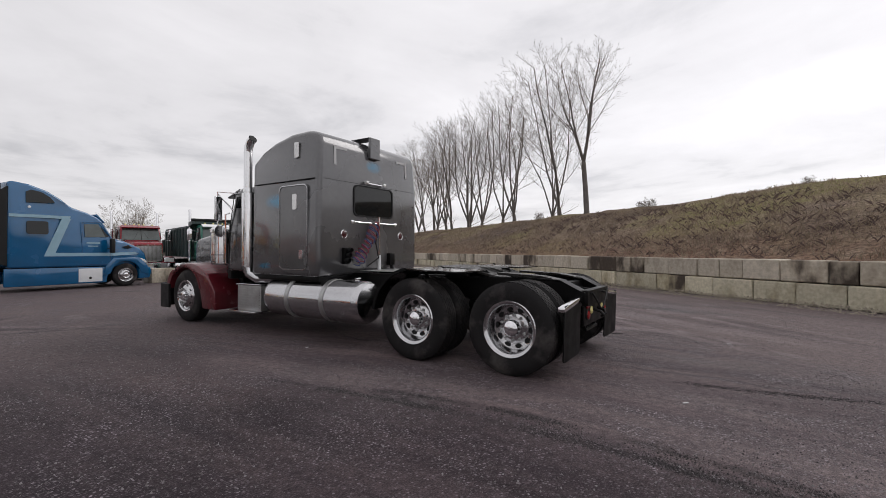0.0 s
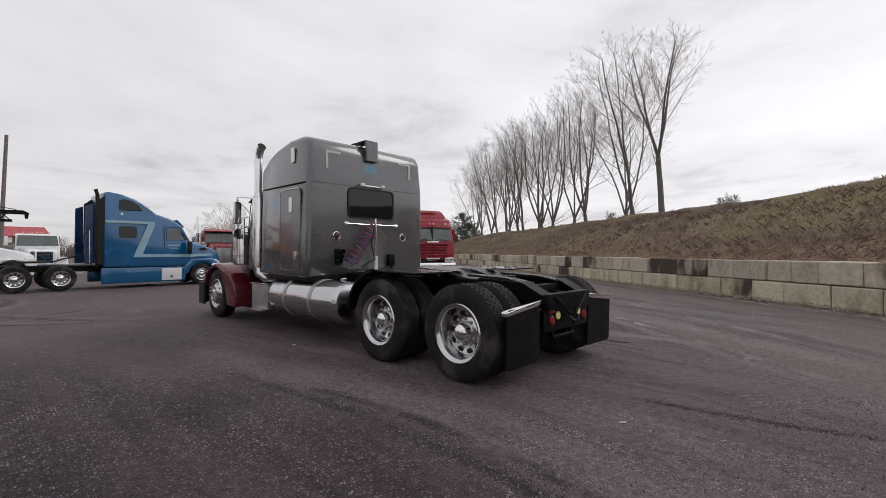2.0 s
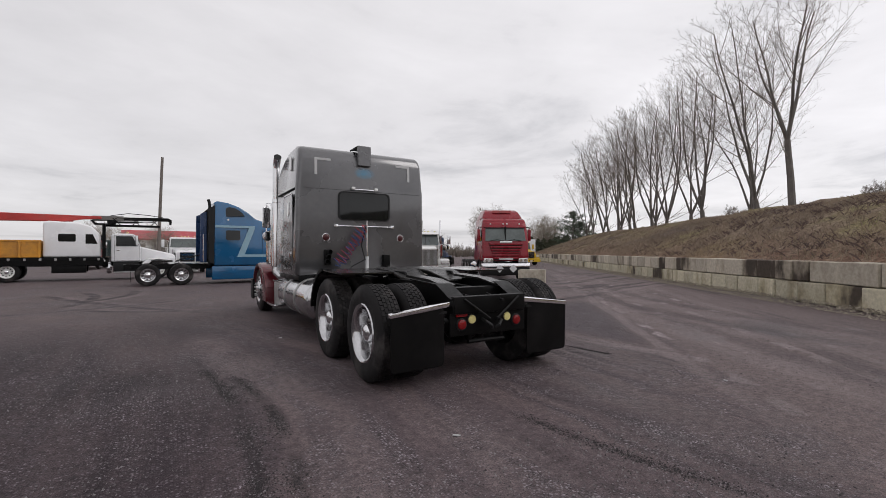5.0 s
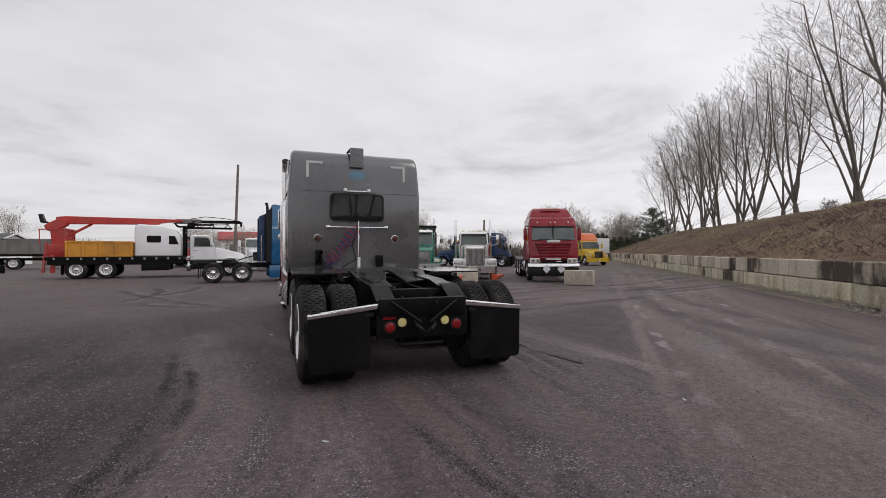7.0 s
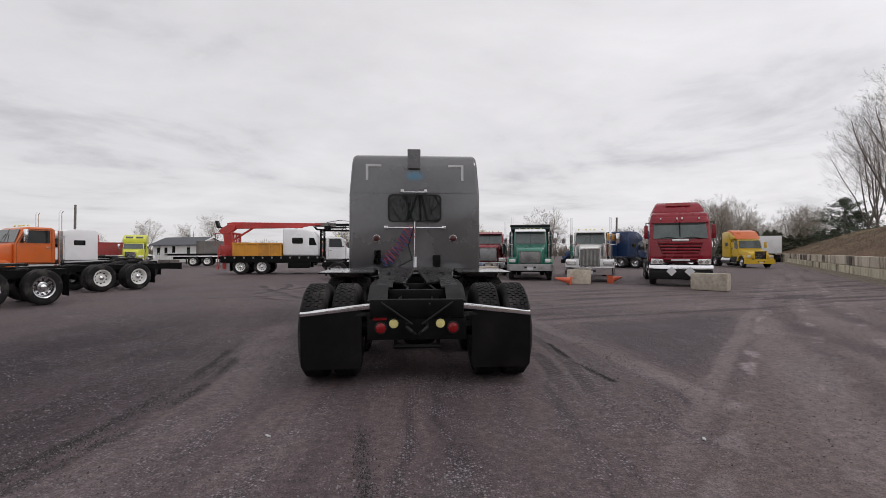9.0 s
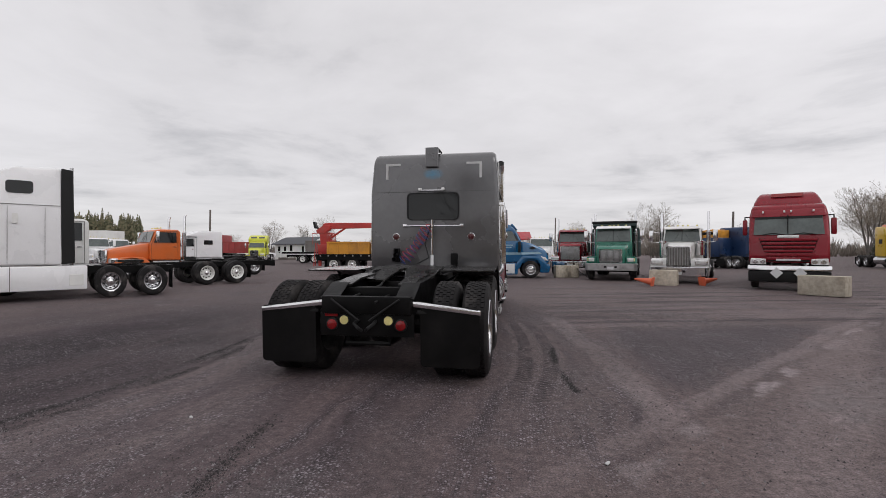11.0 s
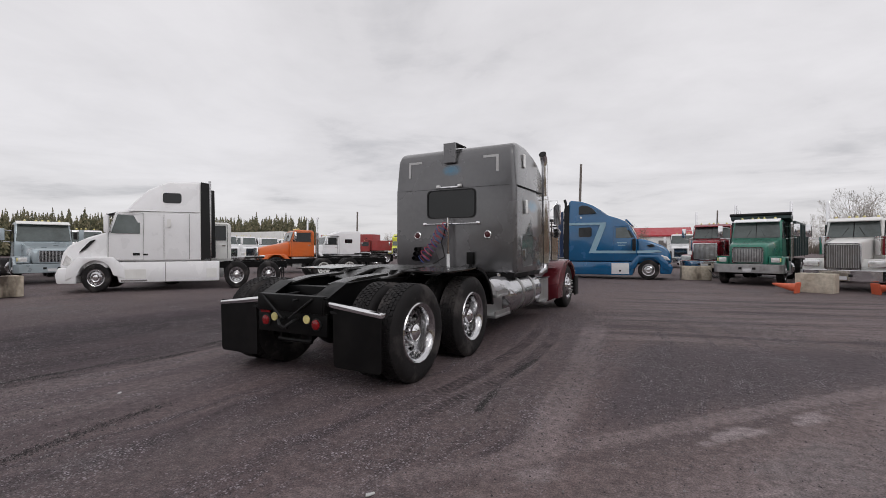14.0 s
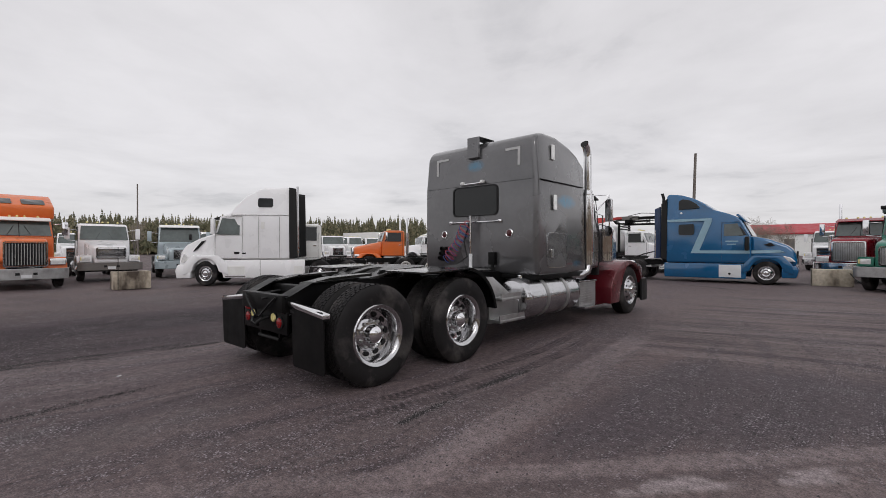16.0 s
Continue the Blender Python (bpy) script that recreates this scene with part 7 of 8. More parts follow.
part("roof_deflector", prism([(-3.0, 2.60), (-3.0, 3.40), (-2.7, 3.46), (-1.9, 3.32), (-1.2, 2.60)], -1.08, 1.08, "x", 0.06, 2), m_orange, yellow, "orange roof deflector")
dark = conventional("dark blue tractor with a mustard roof deflector", stand(15.4, 36.6, 40, 0.92), m_blue_dark, kind="mesh", sleeper=(1.7, 2.60), stacks=False, chrome_face=False, bump=m_black)
deflector = part("roof_deflector", prism([(-3.7, 2.55), (-3.7, 3.25), (-3.4, 3.32), (-2.2, 3.2), (-1.5, 2.55)], -1.0, 1.0, "x", 0.06, 2), m_orange_box, dark, "mustard yellow roof deflector")
for s in (-1, 1):
    for y in (-3.2, -2.7):
        part("deflector_window", prism(round_rect(y - 0.18, y + 0.18, 2.85, 3.08, 0.04), s * 0.995, s * 1.006, "x"), m_glass, deflector)
conventional("red day-cab truck far off in the row", stand(-9.0, 42.0, 178, 0.95), m_red_dull, kind="upright", rear="dump", name="dump_truck")
conventional("white cab truck behind the blue tractor", stand(-2.0, 31.0, -178, 0.95), m_white, kind="level", chrome_face=False, lamps="square", rear="chassis", stacks=False)
conventional("red dump truck parked far off", stand(-39.0, 47.5, 130, 0.95), m_red_dull, kind="upright", rear="dump", name="dump_truck", stacks=False, box_paint=m_red_dull)


# --- crane truck with its load
def crane_truck():
    m = stand(-3.58, 25.1, -85, 0.945)
    t = conventional("white day-cab flatbed truck with a red loader crane", m, m_white, wb=6.25, rears=(6.25, 7.57), tail=8.7, kind="level", roof=2.55, hood=1.78, nose=1.35, half=0.72, chrome_face=False, lamps="square", bump=m_white, rear="flat", stacks=False, name="crane_truck", cab_len=1.35, rim=m_white_old)
    deck = part("flatbed", box(-1.24, 1.24, -8.9, -2.5, 1.02, 1.20, 0.015, 1), m_black, t, "black flatbed deck")
    for s in (-1, 1):
        part("deck_skirt", box(s * 1.18, s * 1.24, -8.8, -2.5, 0.78, 1.03, 0.01, 1), m_black, deck)
        for k in range(11):
            y = -8.5 + k * 0.58
            part("stake_pocket", box(s * 1.235, s * 1.26, y - 0.05, y + 0.05, 1.04, 1.16, 0.008, 1), m_alu_dull, deck)
        part("tool_box", box(s * 0.8, s * 1.2, -4.6, -3.2, 0.40, 0.78, 0.02), m_black, deck)
    rack = part("headache_rack", box(-1.15, -1.03, -2.55, -2.42, 1.15, 2.95, 0.012, 1), m_black, t, "black boom rest behind the cab")
    part("rack_post", box(1.03, 1.15, -2.55, -2.42, 1.15, 2.95, 0.012, 1), m_black, rack)
    for z in (2.62, 2.78, 2.94):
        part("rack_bar", box(-1.15, 1.15, -2.55, -2.40, z, z + 0.08, 0.01, 1), m_black, rack)
    part("boom_cradle", prism([(-2.9, 2.98), (-2.2, 2.98), (-2.0, 3.23), (-2.1, 3.23), (-2.3, 3.06), (-2.8, 3.06), (-3.0, 3.23), (-3.1, 3.23)], -0.4, 0.4, "x"), m_black, rack)
    base = part("crane_base", box(-0.6, 0.6, -8.95, -8.2, 1.2, 1.9, 0.05), m_crane, t, "red crane pedestal")
    part("crane_column", prism([(-8.85, 1.8), (-8.95, 3.2), (-8.72, 3.55), (-8.42, 3.5), (-8.30, 1.8)], -0.22, 0.22, "x", 0.03, 1, taper=lambda x, y, z: Vector((x, y, z - 0.42 * max(0, min(1, (z - 1.8) / 1.3))))), m_crane, base)
    part("column_head", prism([(-9.1, 3.12), (-9.2, 3.35), (-8.6, 3.75), (-8.1, 3.72), (-8.2, 3.4), (-8.6, 3.1)], -0.26, 0.26, "x", 0.03, 1, taper=lambda x, y, z: Vector((x, y, z - 0.42 * max(0, min(1, (z - 1.8) / 1.3))))), m_crane, base)
    part("operator_seat", prism([(-9.35, 3.5), (-9.45, 3.95), (-9.32, 4.0), (-9.18, 3.6), (-9.0, 3.55), (-9.0, 3.46)], -0.2, 0.2, "x", 0.02, 1, taper=lambda x, y, z: Vector((x, y, z - 0.42 * max(0, min(1, (z - 1.8) / 1.3))))), m_dark, base)
    part("platform_rail", tube([(0.7, -9.3, 2.7), (0.7, -8.0, 2.7), (-0.7, -8.0, 2.7), (-0.7, -9.3, 2.7)], 0.03), m_crane, base)
    for x, y in ((0.7, -9.25), (0.7, -8.05), (-0.7, -8.05)):
        part("rail_post", tube([(x, y, 1.9), (x, y, 2.72)], 0.025), m_crane, base)
    for s in (-1, 1):
        part("ladder_rail", tube([(s * 0.16 + 1.05, -9.0, 0.35), (s * 0.16 + 1.05, -8.85, 2.0)], 0.03), m_crane, base)
        part("outrigger", box(s * 0.95, s * 1.10, -8.7, -8.5, 0.35, 1.3, 0.02, 1), m_crane, base)
    for k in range(5):
        part("rung", tube([(0.89, -8.98 + k * 0.03, 0.5 + k * 0.32), (1.21, -8.98 + k * 0.03, 0.5 + k * 0.32)], 0.02), m_crane, base)
    part("main_boom", prism([(-8.7, 3.46), (-8.7, 3.84), (-8.3, 3.90), (-4.0, 3.88), (-3.8, 3.84), (-3.8, 3.54), (-8.0, 3.46)], -0.17, 0.17, "x", 0.03, 1, taper=lambda x, y, z: Vector((x, y, z - 0.42 * max(0, min(1, (z - 1.8) / 1.3))))), m_crane, base, "red main boom")
    part("jib_link", prism([(-4.6, 3.60), (-4.3, 3.50), (-3.4, 3.68), (-2.6, 3.72), (-2.6, 3.86), (-4.4, 3.88)], -0.20, 0.20, "x", 0.02, 1, taper=lambda x, y, z: Vector((x, y, z - 0.42 * max(0, min(1, (z - 1.8) / 1.3))))), m_crane, base)
    part("jib", prism([(-3.0, 3.62), (-3.0, 3.90), (-1.6, 3.92), (-1.6, 3.66)], -0.13, 0.13, "x", 0.02, 1, taper=lambda x, y, z: Vector((x, y, z - 0.42 * max(0, min(1, (z - 1.8) / 1.3))))), m_grey_box, base, "grey telescopic jib")
    part("jib_tip", prism([(-1.7, 3.68), (-1.7, 3.86), (0.55, 3.90), (0.75, 3.78), (0.72, 3.5), (0.62, 3.5), (0.6, 3.70)], -0.09, 0.09, "x", 0.01, 1, taper=lambda x, y, z: Vector((x, y, z - 0.42 * max(0, min(1, (z - 1.8) / 1.3))))), m_black, base)
    stinger = part("boom_frame", box(-0.16, 0.16, -2.5, 0.15, 2.90, 3.02, 0.015, 1), m_black, base, "black folded boom frame")
    for y in (-2.1, -1.2, -0.3):
        part("frame_strut", tube([(-0.14, y, 3.0), (-0.14, y + 0.35, 3.38)], 0.025, 6), m_black, stinger)
        part("frame_strut", tube([(0.14, y + 0.35, 3.0), (0.14, y, 3.38)], 0.025, 6), m_black, stinger)
    part("hydraulic_ram", tube([(0.0, -2.3, 3.14), (0.0, -0.9, 3.18)], 0.06, 10), m_dark, stinger)
    part("ram_rod", tube([(0.0, -0.9, 3.18), (0.0, -0.1, 3.21)], 0.03, 8), m_chrome, stinger)
    part("valve_block", box(-0.34, 0.34, -2.35, -1.95, 3.04, 3.26, 0.02, 1), m_black, stinger)
    for x in (-0.26, -0.1, 0.1, 0.26):
        part("hydraulic_hose", tube([(x, -2.1, 3.24), (x * 1.3, -1.9, 3.40), (x * 0.6, -1.3, 3.34), (x * 0.4, -0.7, 3.28)], 0.018, 6), m_dark, stinger)
    part("boom_hose", tube([(0.15, -2.2, 3.50), (0.16, -1.4, 3.66), (0.12, -0.4, 3.60), (0.1, 0.3, 3.50)], 0.02, 6), m_dark, base)
    part("lift_ram", tube([(0, -8.45, 2.2), (0, -7.1, 3.08)], 0.07, 10), m_crane, base)
    return m


m_crane_at = crane_truck()
load = thing("loaded_skip", m_crane_at, "worn orange steel dump body carried on the flatbed", "skip")
dump_box(load, -5.0, -8.05, high=1.98, mat=m_orange_box, low=1.205, visor=False)
cabload = thing("sleeper_cab", m_crane_at, "white sleeper cab shell carried on the flatbed", "truck cab")
shell = part("shell", prism([(-4.95, 1.21), (-4.95, 2.95), (-4.8, 3.08), (-3.6, 3.02), (-3.0, 2.85), (-2.65, 2.45), (-2.6, 1.21)], -1.1, 1.1, "x", 0.10, 3), m_white, cabload)
for s in (-1, 1):
    part("side_window", prism(round_rect(-4.35, -3.65, 2.02, 2.42, 0.07), s * 1.097, s * 1.108, "x"), m_glass, shell)
    part("door_glass", prism([(-3.25, 1.92), (-3.25, 2.42), (-2.95, 2.42), (-2.75, 1.92)], s * 1.097, s * 1.108, "x"), m_glass, shell)
cage = thing("steel_cage", m_crane_at, "rust-red steel cage standing on the flatbed", "cage")
for k in range(4):
    for s in (-0.9, 0.9):
        part("upright", tube([(s, -8.12 + k * 0.0 - 0.02, 1.2), (s, -8.14, 2.75)] if k == 0 else [(s * (1 - k * 0.3), -8.14, 1.2), (s * (1 - k * 0.3), -8.14, 2.75)], 0.03, 6), m_crane, cage)
for z in (1.6, 2.2, 2.75):
    part("crossbar", tube([(-0.9, -8.14, z), (0.9, -8.14, z)], 0.025, 6), m_crane, cage)


# --- far left: flatbed dump truck, pickup
def grey_dump():
    t = conventional("weathered grey flatbed dump truck beyond the crane truck", stand(-15.5, 43.0, -75, 0.95), m_white_old, rears=(5.4, 6.7), kind="level", rear="flat", chrome_face=False, stacks=False, name="dump_truck", rim=m_white_old, tail=8.6)
    part("flat_deck", box(-1.2, 1.2, -9.0, -2.6, 1.1, 1.3, 0.02, 1), m_black, t)
    dump_box(t, -2.9, -6.4, high=2.5, mat=m_grey_box, low=1.31, visor=False)


grey_dump()


def pickup():
    t = thing("pickup_truck", pose(-34.4, 55.8, 0, 0, 0, -60), "white crew-cab pickup parked near the small house", "pickup truck")
    low = part("body", prism([(-4.3, 0.55), (-4.3, 1.15), (-2.4, 1.15), (0.0, 1.12), (0.85, 1.02), (0.92, 0.5), (0.5, 0.45), (-3.9, 0.45)], -0.98, 0.98, "x", 0.06, 2), m_white, t)
    part("cabin", prism([(-2.45, 1.12), (-2.3, 1.82), (-0.85, 1.85), (-0.15, 1.15)], -0.9, 0.9, "x", 0.06, 2, lambda x, y, z: Vector((x * (1 - 0.15 * (z - 1.12)), y, z))), m_white, low)
    for s in (-1, 1):
        part("side_glass", plate([(-2.2, 1.25), (-2.1, 1.72), (-0.9, 1.74), (-0.45, 1.25)], 0.01, "x", s * 0.86, s), m_glass, low)
        for y in (0.0, -3.4):
            w = wheel(t, s * 1.0, y, s, False, "far", m_alu, 0.38)
    part("bumper", box(-0.95, 0.95, -4.42, -4.28, 0.5, 0.68, 0.02), m_chrome, t)


pickup()

# ---------------------------------------------------------------- blocks, cones, poles, buildings
def loose_block(x, y, heading, length, label):
    ob = part("concrete_block", box(-length / 2, length / 2, -0.3, 0.3, 0, 0.6, 0.025, 2), m_concrete)
    ob.matrix_world = pose(x, y, 0, 0, 0, heading)
    tagged(ob, label, "concrete block", "loose concrete blocks")
    return ob


loose_block(10.75, 10.5, -48, 1.16, "pale concrete block standing before the red tractor")
loose_block(7.23, 14.1, -26, 0.97, "grey concrete block between two fallen cones")
loose_block(3.95, 18.9, 7, 1.17, "grey concrete block with a chain before the red truck")
loose_block(-13.62, 1.14, 88, 1.07, "mossy concrete block with a thin rod in it")
rod = part("steel_rod", tube([(0.0, 0, 0), (0.02, 0.0, 1.42)], 0.012, 6), m_dark)
rod.matrix_world = pose(-13.24, 0.70, 0.0)
tagged(rod, "thin dark steel rod leaning on the concrete block", "rod")
slack = part("barrier_chain", tube([(4.4, 18.75, 0.55), (4.6, 18.4, 0.28), (4.9, 17.9, 0.05), (5.3, 17.3, 0.02)], 0.015, 6), m_dark)
tagged(slack, "slack dark chain lying from the block to the ground", "chain")


def cone(x, y, heading):
    t = thing("traffic_cone", pose(x, y, 0.16, 0, 82, heading), "faded orange traffic cone lying on its side", "traffic cone", "fallen traffic cones")
    part("body", lathe([(0.15, 0.03), (0.14, 0.05), (0.035, 0.68), (0.02, 0.70), (0, 0.70)], 20, "z"), m_cone, t)
    part("base", prism(round_rect(-0.18, 0.18, -0.18, 0.18, 0.05), 0.0, 0.035, "z", 0.008, 1), m_cone, t)


cone(6.65, 13.45, 150)
cone(8.60, 14.05, 20)


def pole(x, y, high, label, r=0.10, tilt=0.4):
    ob = part("utility_pole", tube([(0, 0, -0.2), (0, 0, high * 0.5), (0.02, 0, high)], [r * 1.2, r, r * 0.85], 10), m_pole)
    ob.matrix_world = pose(x, y, 0, tilt, tilt * 2, 0)
    return tagged(ob, label, "pole", "utility poles")


pole(-3.65, 30.8, 7.7, "weathered wooden pole behind the crane truck", 0.095, 0.8)
pole(-35.2, 6.3, 6.2, "thin weathered wooden pole behind the white trucks", 0.05)
pole(6.8, 63.2, 6.2, "distant wooden pole beyond the yard")
pole(19.6, 37.2, 4.7, "distant dark pole behind the white tractor")
pole(-30.0, 37.0, 5.6, "distant wooden pole beyond the red dump truck")


def house():
    t = thing("house", pose(-31.6, 61.0, 0, 0, 0, -23), "small white site house with a grey shingle roof", "house")
    w, d, h = 4.1, 2.3, 2.4
    part("wall", box(-w, w, -d, d, 0, h, 0.02, 1), m_siding, t)
    for k in range(10):
        z = 0.2 + k * 0.22
        part("siding_board", box(-w - 0.012, w + 0.012, -d - 0.012, d + 0.012, z, z + 0.02), m_siding, t)
    gable = [(-d, h), (0, h + 0.95), (d, h)]
    part("gable", prism(gable, -w, w, "x"), m_siding, t)
    for s in (-1, 1):
        part("roof", prism([(s * (d + 0.4), h - 0.13), (s * (d + 0.4), h - 0.01), (0, h + 1.1), (0, h + 0.96)], -w - 0.35, w + 0.35, "x"), m_shingle, t, "grey shingle roof slope")
        part("fascia", prism([(s * (d + 0.4), h - 0.15), (s * (d + 0.4), h + 0.02), (0, h + 1.13), (0, h + 0.96)], w + 0.35, w + 0.40, "x"), m_siding, t)
    for x0, x1 in ((-3.3, -2.6), (-1.9, -1.2), (2.2, 2.9)):
        win = part("window", box(x0, x1, -d - 0.05, -d - 0.005, 0.95, 2.1, 0.01, 1), m_siding, t)
        part("pane", box(x0 + 0.08, x1 - 0.08, -d - 0.06, -d - 0.05, 1.03, 2.02), m_glass, win)
    door = part("door", box(-0.6, 0.35, -d - 0.05, -d - 0.005, 0.35, 2.35, 0.01, 1), m_siding, t)
    part("door_glass", box(-0.4, 0.15, -d - 0.06, -d - 0.05, 1.3, 2.2), m_glass, door)
    part("porch", box(-1.4, 0.9, -d - 1.4, -d - 0.02, 0, 0.35, 0.02, 1), m_pole, t)
    for x in (-1.35, -0.9, 0.4, 0.85):
        part("porch_post", box(x - 0.04, x + 0.04, -d - 1.4, -d - 1.32, 0.35, 1.25), m_siding, t)
    part("porch_rail", box(-1.35, 0.85, -d - 1.4, -d - 1.33, 1.2, 1.28), m_siding, t)
    for u in (-0.9, 0.4):
        win = part("window", box(w + 0.005, w + 0.05, u - 0.35, u + 0.35, 1.1, 2.1, 0.01, 1), m_siding, t)
        part("pane", box(w + 0.05, w + 0.06, u - 0.28, u + 0.28, 1.18, 2.02), m_glass, win)
    part("chimney", box(-0.8, -0.5, 0.4, 0.7, h + 0.6, h + 1.5, 0.02, 1), m_alu_dull, t)
    part("antenna", tube([(0.6, 0.2, h + 0.8), (0.6, 0.2, h + 1.9)], 0.03), m_dark, t)


house()


def shed():
    t = thing("warehouse", pose(-3.4, 98.9, 0, 0, 0, 4) @ Matrix.Diagonal((0.45, 0.6, 0.85, 1)), "long far-off warehouse with a red metal roof", "warehouse")
    part("wall", box(-16, 16, -9, 9, 0, 4.4, 0.05, 1), m_siding, t)
    for s in (-1, 1):
        part("roof", prism([(s * 9.5, 4.3), (s * 9.5, 4.6), (0, 6.6), (0, 6.3)], -16.5, 16.5, "x"), m_roof_red, t, "red metal roof slope")
    for x in (-10, -3, 5, 11):
        part("roller_door", box(x - 1.6, x + 1.6, -9.08, -8.98, 0, 3.4, 0.02, 1), m_grey_box, t)


shed()


def trailer(x, y, heading, length, mat, label):
    t = thing("trailer", pose(x, y, 0, 0, 0, heading), label, "trailer")
    body = part("box_body", box(-1.25, 1.25, -length, 0, 1.15, 3.5, 0.04, 2), mat, t)
    n = int(length / 0.8)
    for s in (-1, 1):
        for k in range(1, n):
            part("side_post", box(s * 1.24, s * 1.27, -length + k * 0.8 - 0.03, -length + k * 0.8 + 0.03, 1.2, 3.45), mat, body)
        part("landing_leg", box(s * 0.7 - 0.06, s * 0.7 + 0.06, -2.6, -2.4, 0.0, 1.2, 0.01, 1), m_black, t)
        for y2 in (-length + 1.0, -length + 2.25):
            wheel(t, s * 1.2, y2, s, True, "far", m_white_old, 0.5)
    part("frame", box(-0.5, 0.5, -length + 0.2, -0.4, 0.95, 1.16, 0.02, 1), m_black, t)


trailer(50.9, 56.7, -34, 5.5, m_white, "white box trailer far beyond the yellow tractor")
trailer(-47.0, 50.0, 100, 9.0, m_red_dull, "faded red box trailer far beyond the trucks")
trailer(-50.0, 36.0, 95, 9.0, m_white_old, "dulled white box trailer far beyond the trucks")


# ---------------------------------------------------------------- trees
def limbs_mesh(name, pieces, n):
    verts, faces = [], []
    for a, b, ra, rb in pieces:
        way = (b - a).normalized()
        u = way.orthogonal().normalized()
        v = way.cross(u)
        i = len(verts)
        for p, r in ((a, ra), (b, rb)):
            for k in range(n):
                t = 2 * math.pi * k / n
                verts.append(p + (u * math.cos(t) + v * math.sin(t)) * r)
        for k in range(n):
            faces.append((i + k, i + (k + 1) % n, i + n + (k + 1) % n, i + n + k))
    me = bpy.data.meshes.new(name)
    me.from_pydata(verts, [], faces)
    return me


def on_bank(along, up, turn=0, k=1.0):
    p = wall_frame @ Vector((along, up, bank_height(along, up) - 0.1))
    return pose(*p, 0, 0, turn) @ Matrix.Diagonal((k, k, k, 1))


def vase(rng, high, fork, limbs, girth, lean):
    """Limbs of a bare tree whose trunk forks into straight steep limbs, each set with rising side shoots and fine twigs."""
    pieces = []
    def shoot(p, way, length, r, level):
        steps = (7, 5, 3, 2)[level]
        taper = (0.86, 0.80, 0.72, 0.7)[level]
        q = p
        turn = rng.uniform(0, 6.28)
        for k in range(steps):
            way = (way + Vector((rng.gauss(0, 0.07), rng.gauss(0, 0.07), 0.045 + 0.012 * level))).normalized()
            e = q + way * (length / steps)
            pieces.append((q, e, r, r * taper))
            q, r = e, r * taper
            if level < 3 and (k > 0 or level):
                for _ in range((1, 1, 1)[level] + (rng.random() < (0.5, 0.6, 0.75)[level])):
                    turn += 2.4 + rng.uniform(-0.4, 0.4)
                    side = way.orthogonal()
                    side.rotate(Matrix.Rotation(turn, 3, way))
                    left = length * (1 - (k + 0.5) / steps)
                    shoot(q, (way + side * rng.uniform(0.45, (0.80, 0.85, 1.0)[level])).normalized(), (0.17 * length + left * 0.50) * rng.uniform(0.7, 1.2) * (1, 0.9, 0.85)[level], r * rng.uniform(0.35, 0.5), level + 1)
    base, way = Vector((0, 0, -0.4)), Vector((lean, 0.02, 1)).normalized()
    r = girth
    for k in range(4):
        e = base + way * (fork / 4)
        pieces.append((base, e, r, r * 0.94))
        base, r = e, r * 0.94
        if k > 0 and rng.random() < 0.8:
            a = rng.uniform(0, 6.28)
            shoot(base, Vector((math.cos(a), math.sin(a), rng.uniform(0.3, 0.9))).normalized(), (high - fork) * rng.uniform(0.12, 0.28), r * 0.22, 2)
        way = (way + Vector((rng.gauss(0, 0.03), rng.gauss(0, 0.03), 0.02))).normalized()
    turn = rng.uniform(0, 6.28)
    for k in range(limbs):
        a = turn + 6.283 * k / limbs + rng.uniform(-0.3, 0.3)
        tilt = rng.uniform(0.14, 0.46)
        shoot(base, (way + Vector((math.cos(a) * tilt, math.sin(a) * tilt, 0))).normalized(), (high - fork) * rng.uniform(0.82, 1.05), r * rng.uniform(0.6, 0.75), 0)
    return pieces


def bank_tree(seed, high, fork, limbs, girth, m, lean=0.0, thin=0.0052, twig=None):
    rng = random.Random(seed)
    pieces = vase(rng, high, fork, limbs, girth, lean)
    k = high / max(b.z for _, b, _, _ in pieces)
    pieces = [(a * k, b * k, max(ra, thin), max(rb, thin * 0.8)) for a, b, ra, rb in pieces]
    t = thing("bare_tree", m, lab, "tree", BIG)
    placed("trunk", limbs_mesh("trunk", [p for p in pieces if p[2] > girth * 0.3], 8), m_bark, t)
    placed("crown", limbs_mesh("crown", [p for p in pieces if p[2] <= girth * 0.3], 3), twig or m_twig, t, smooth=False)
    return t


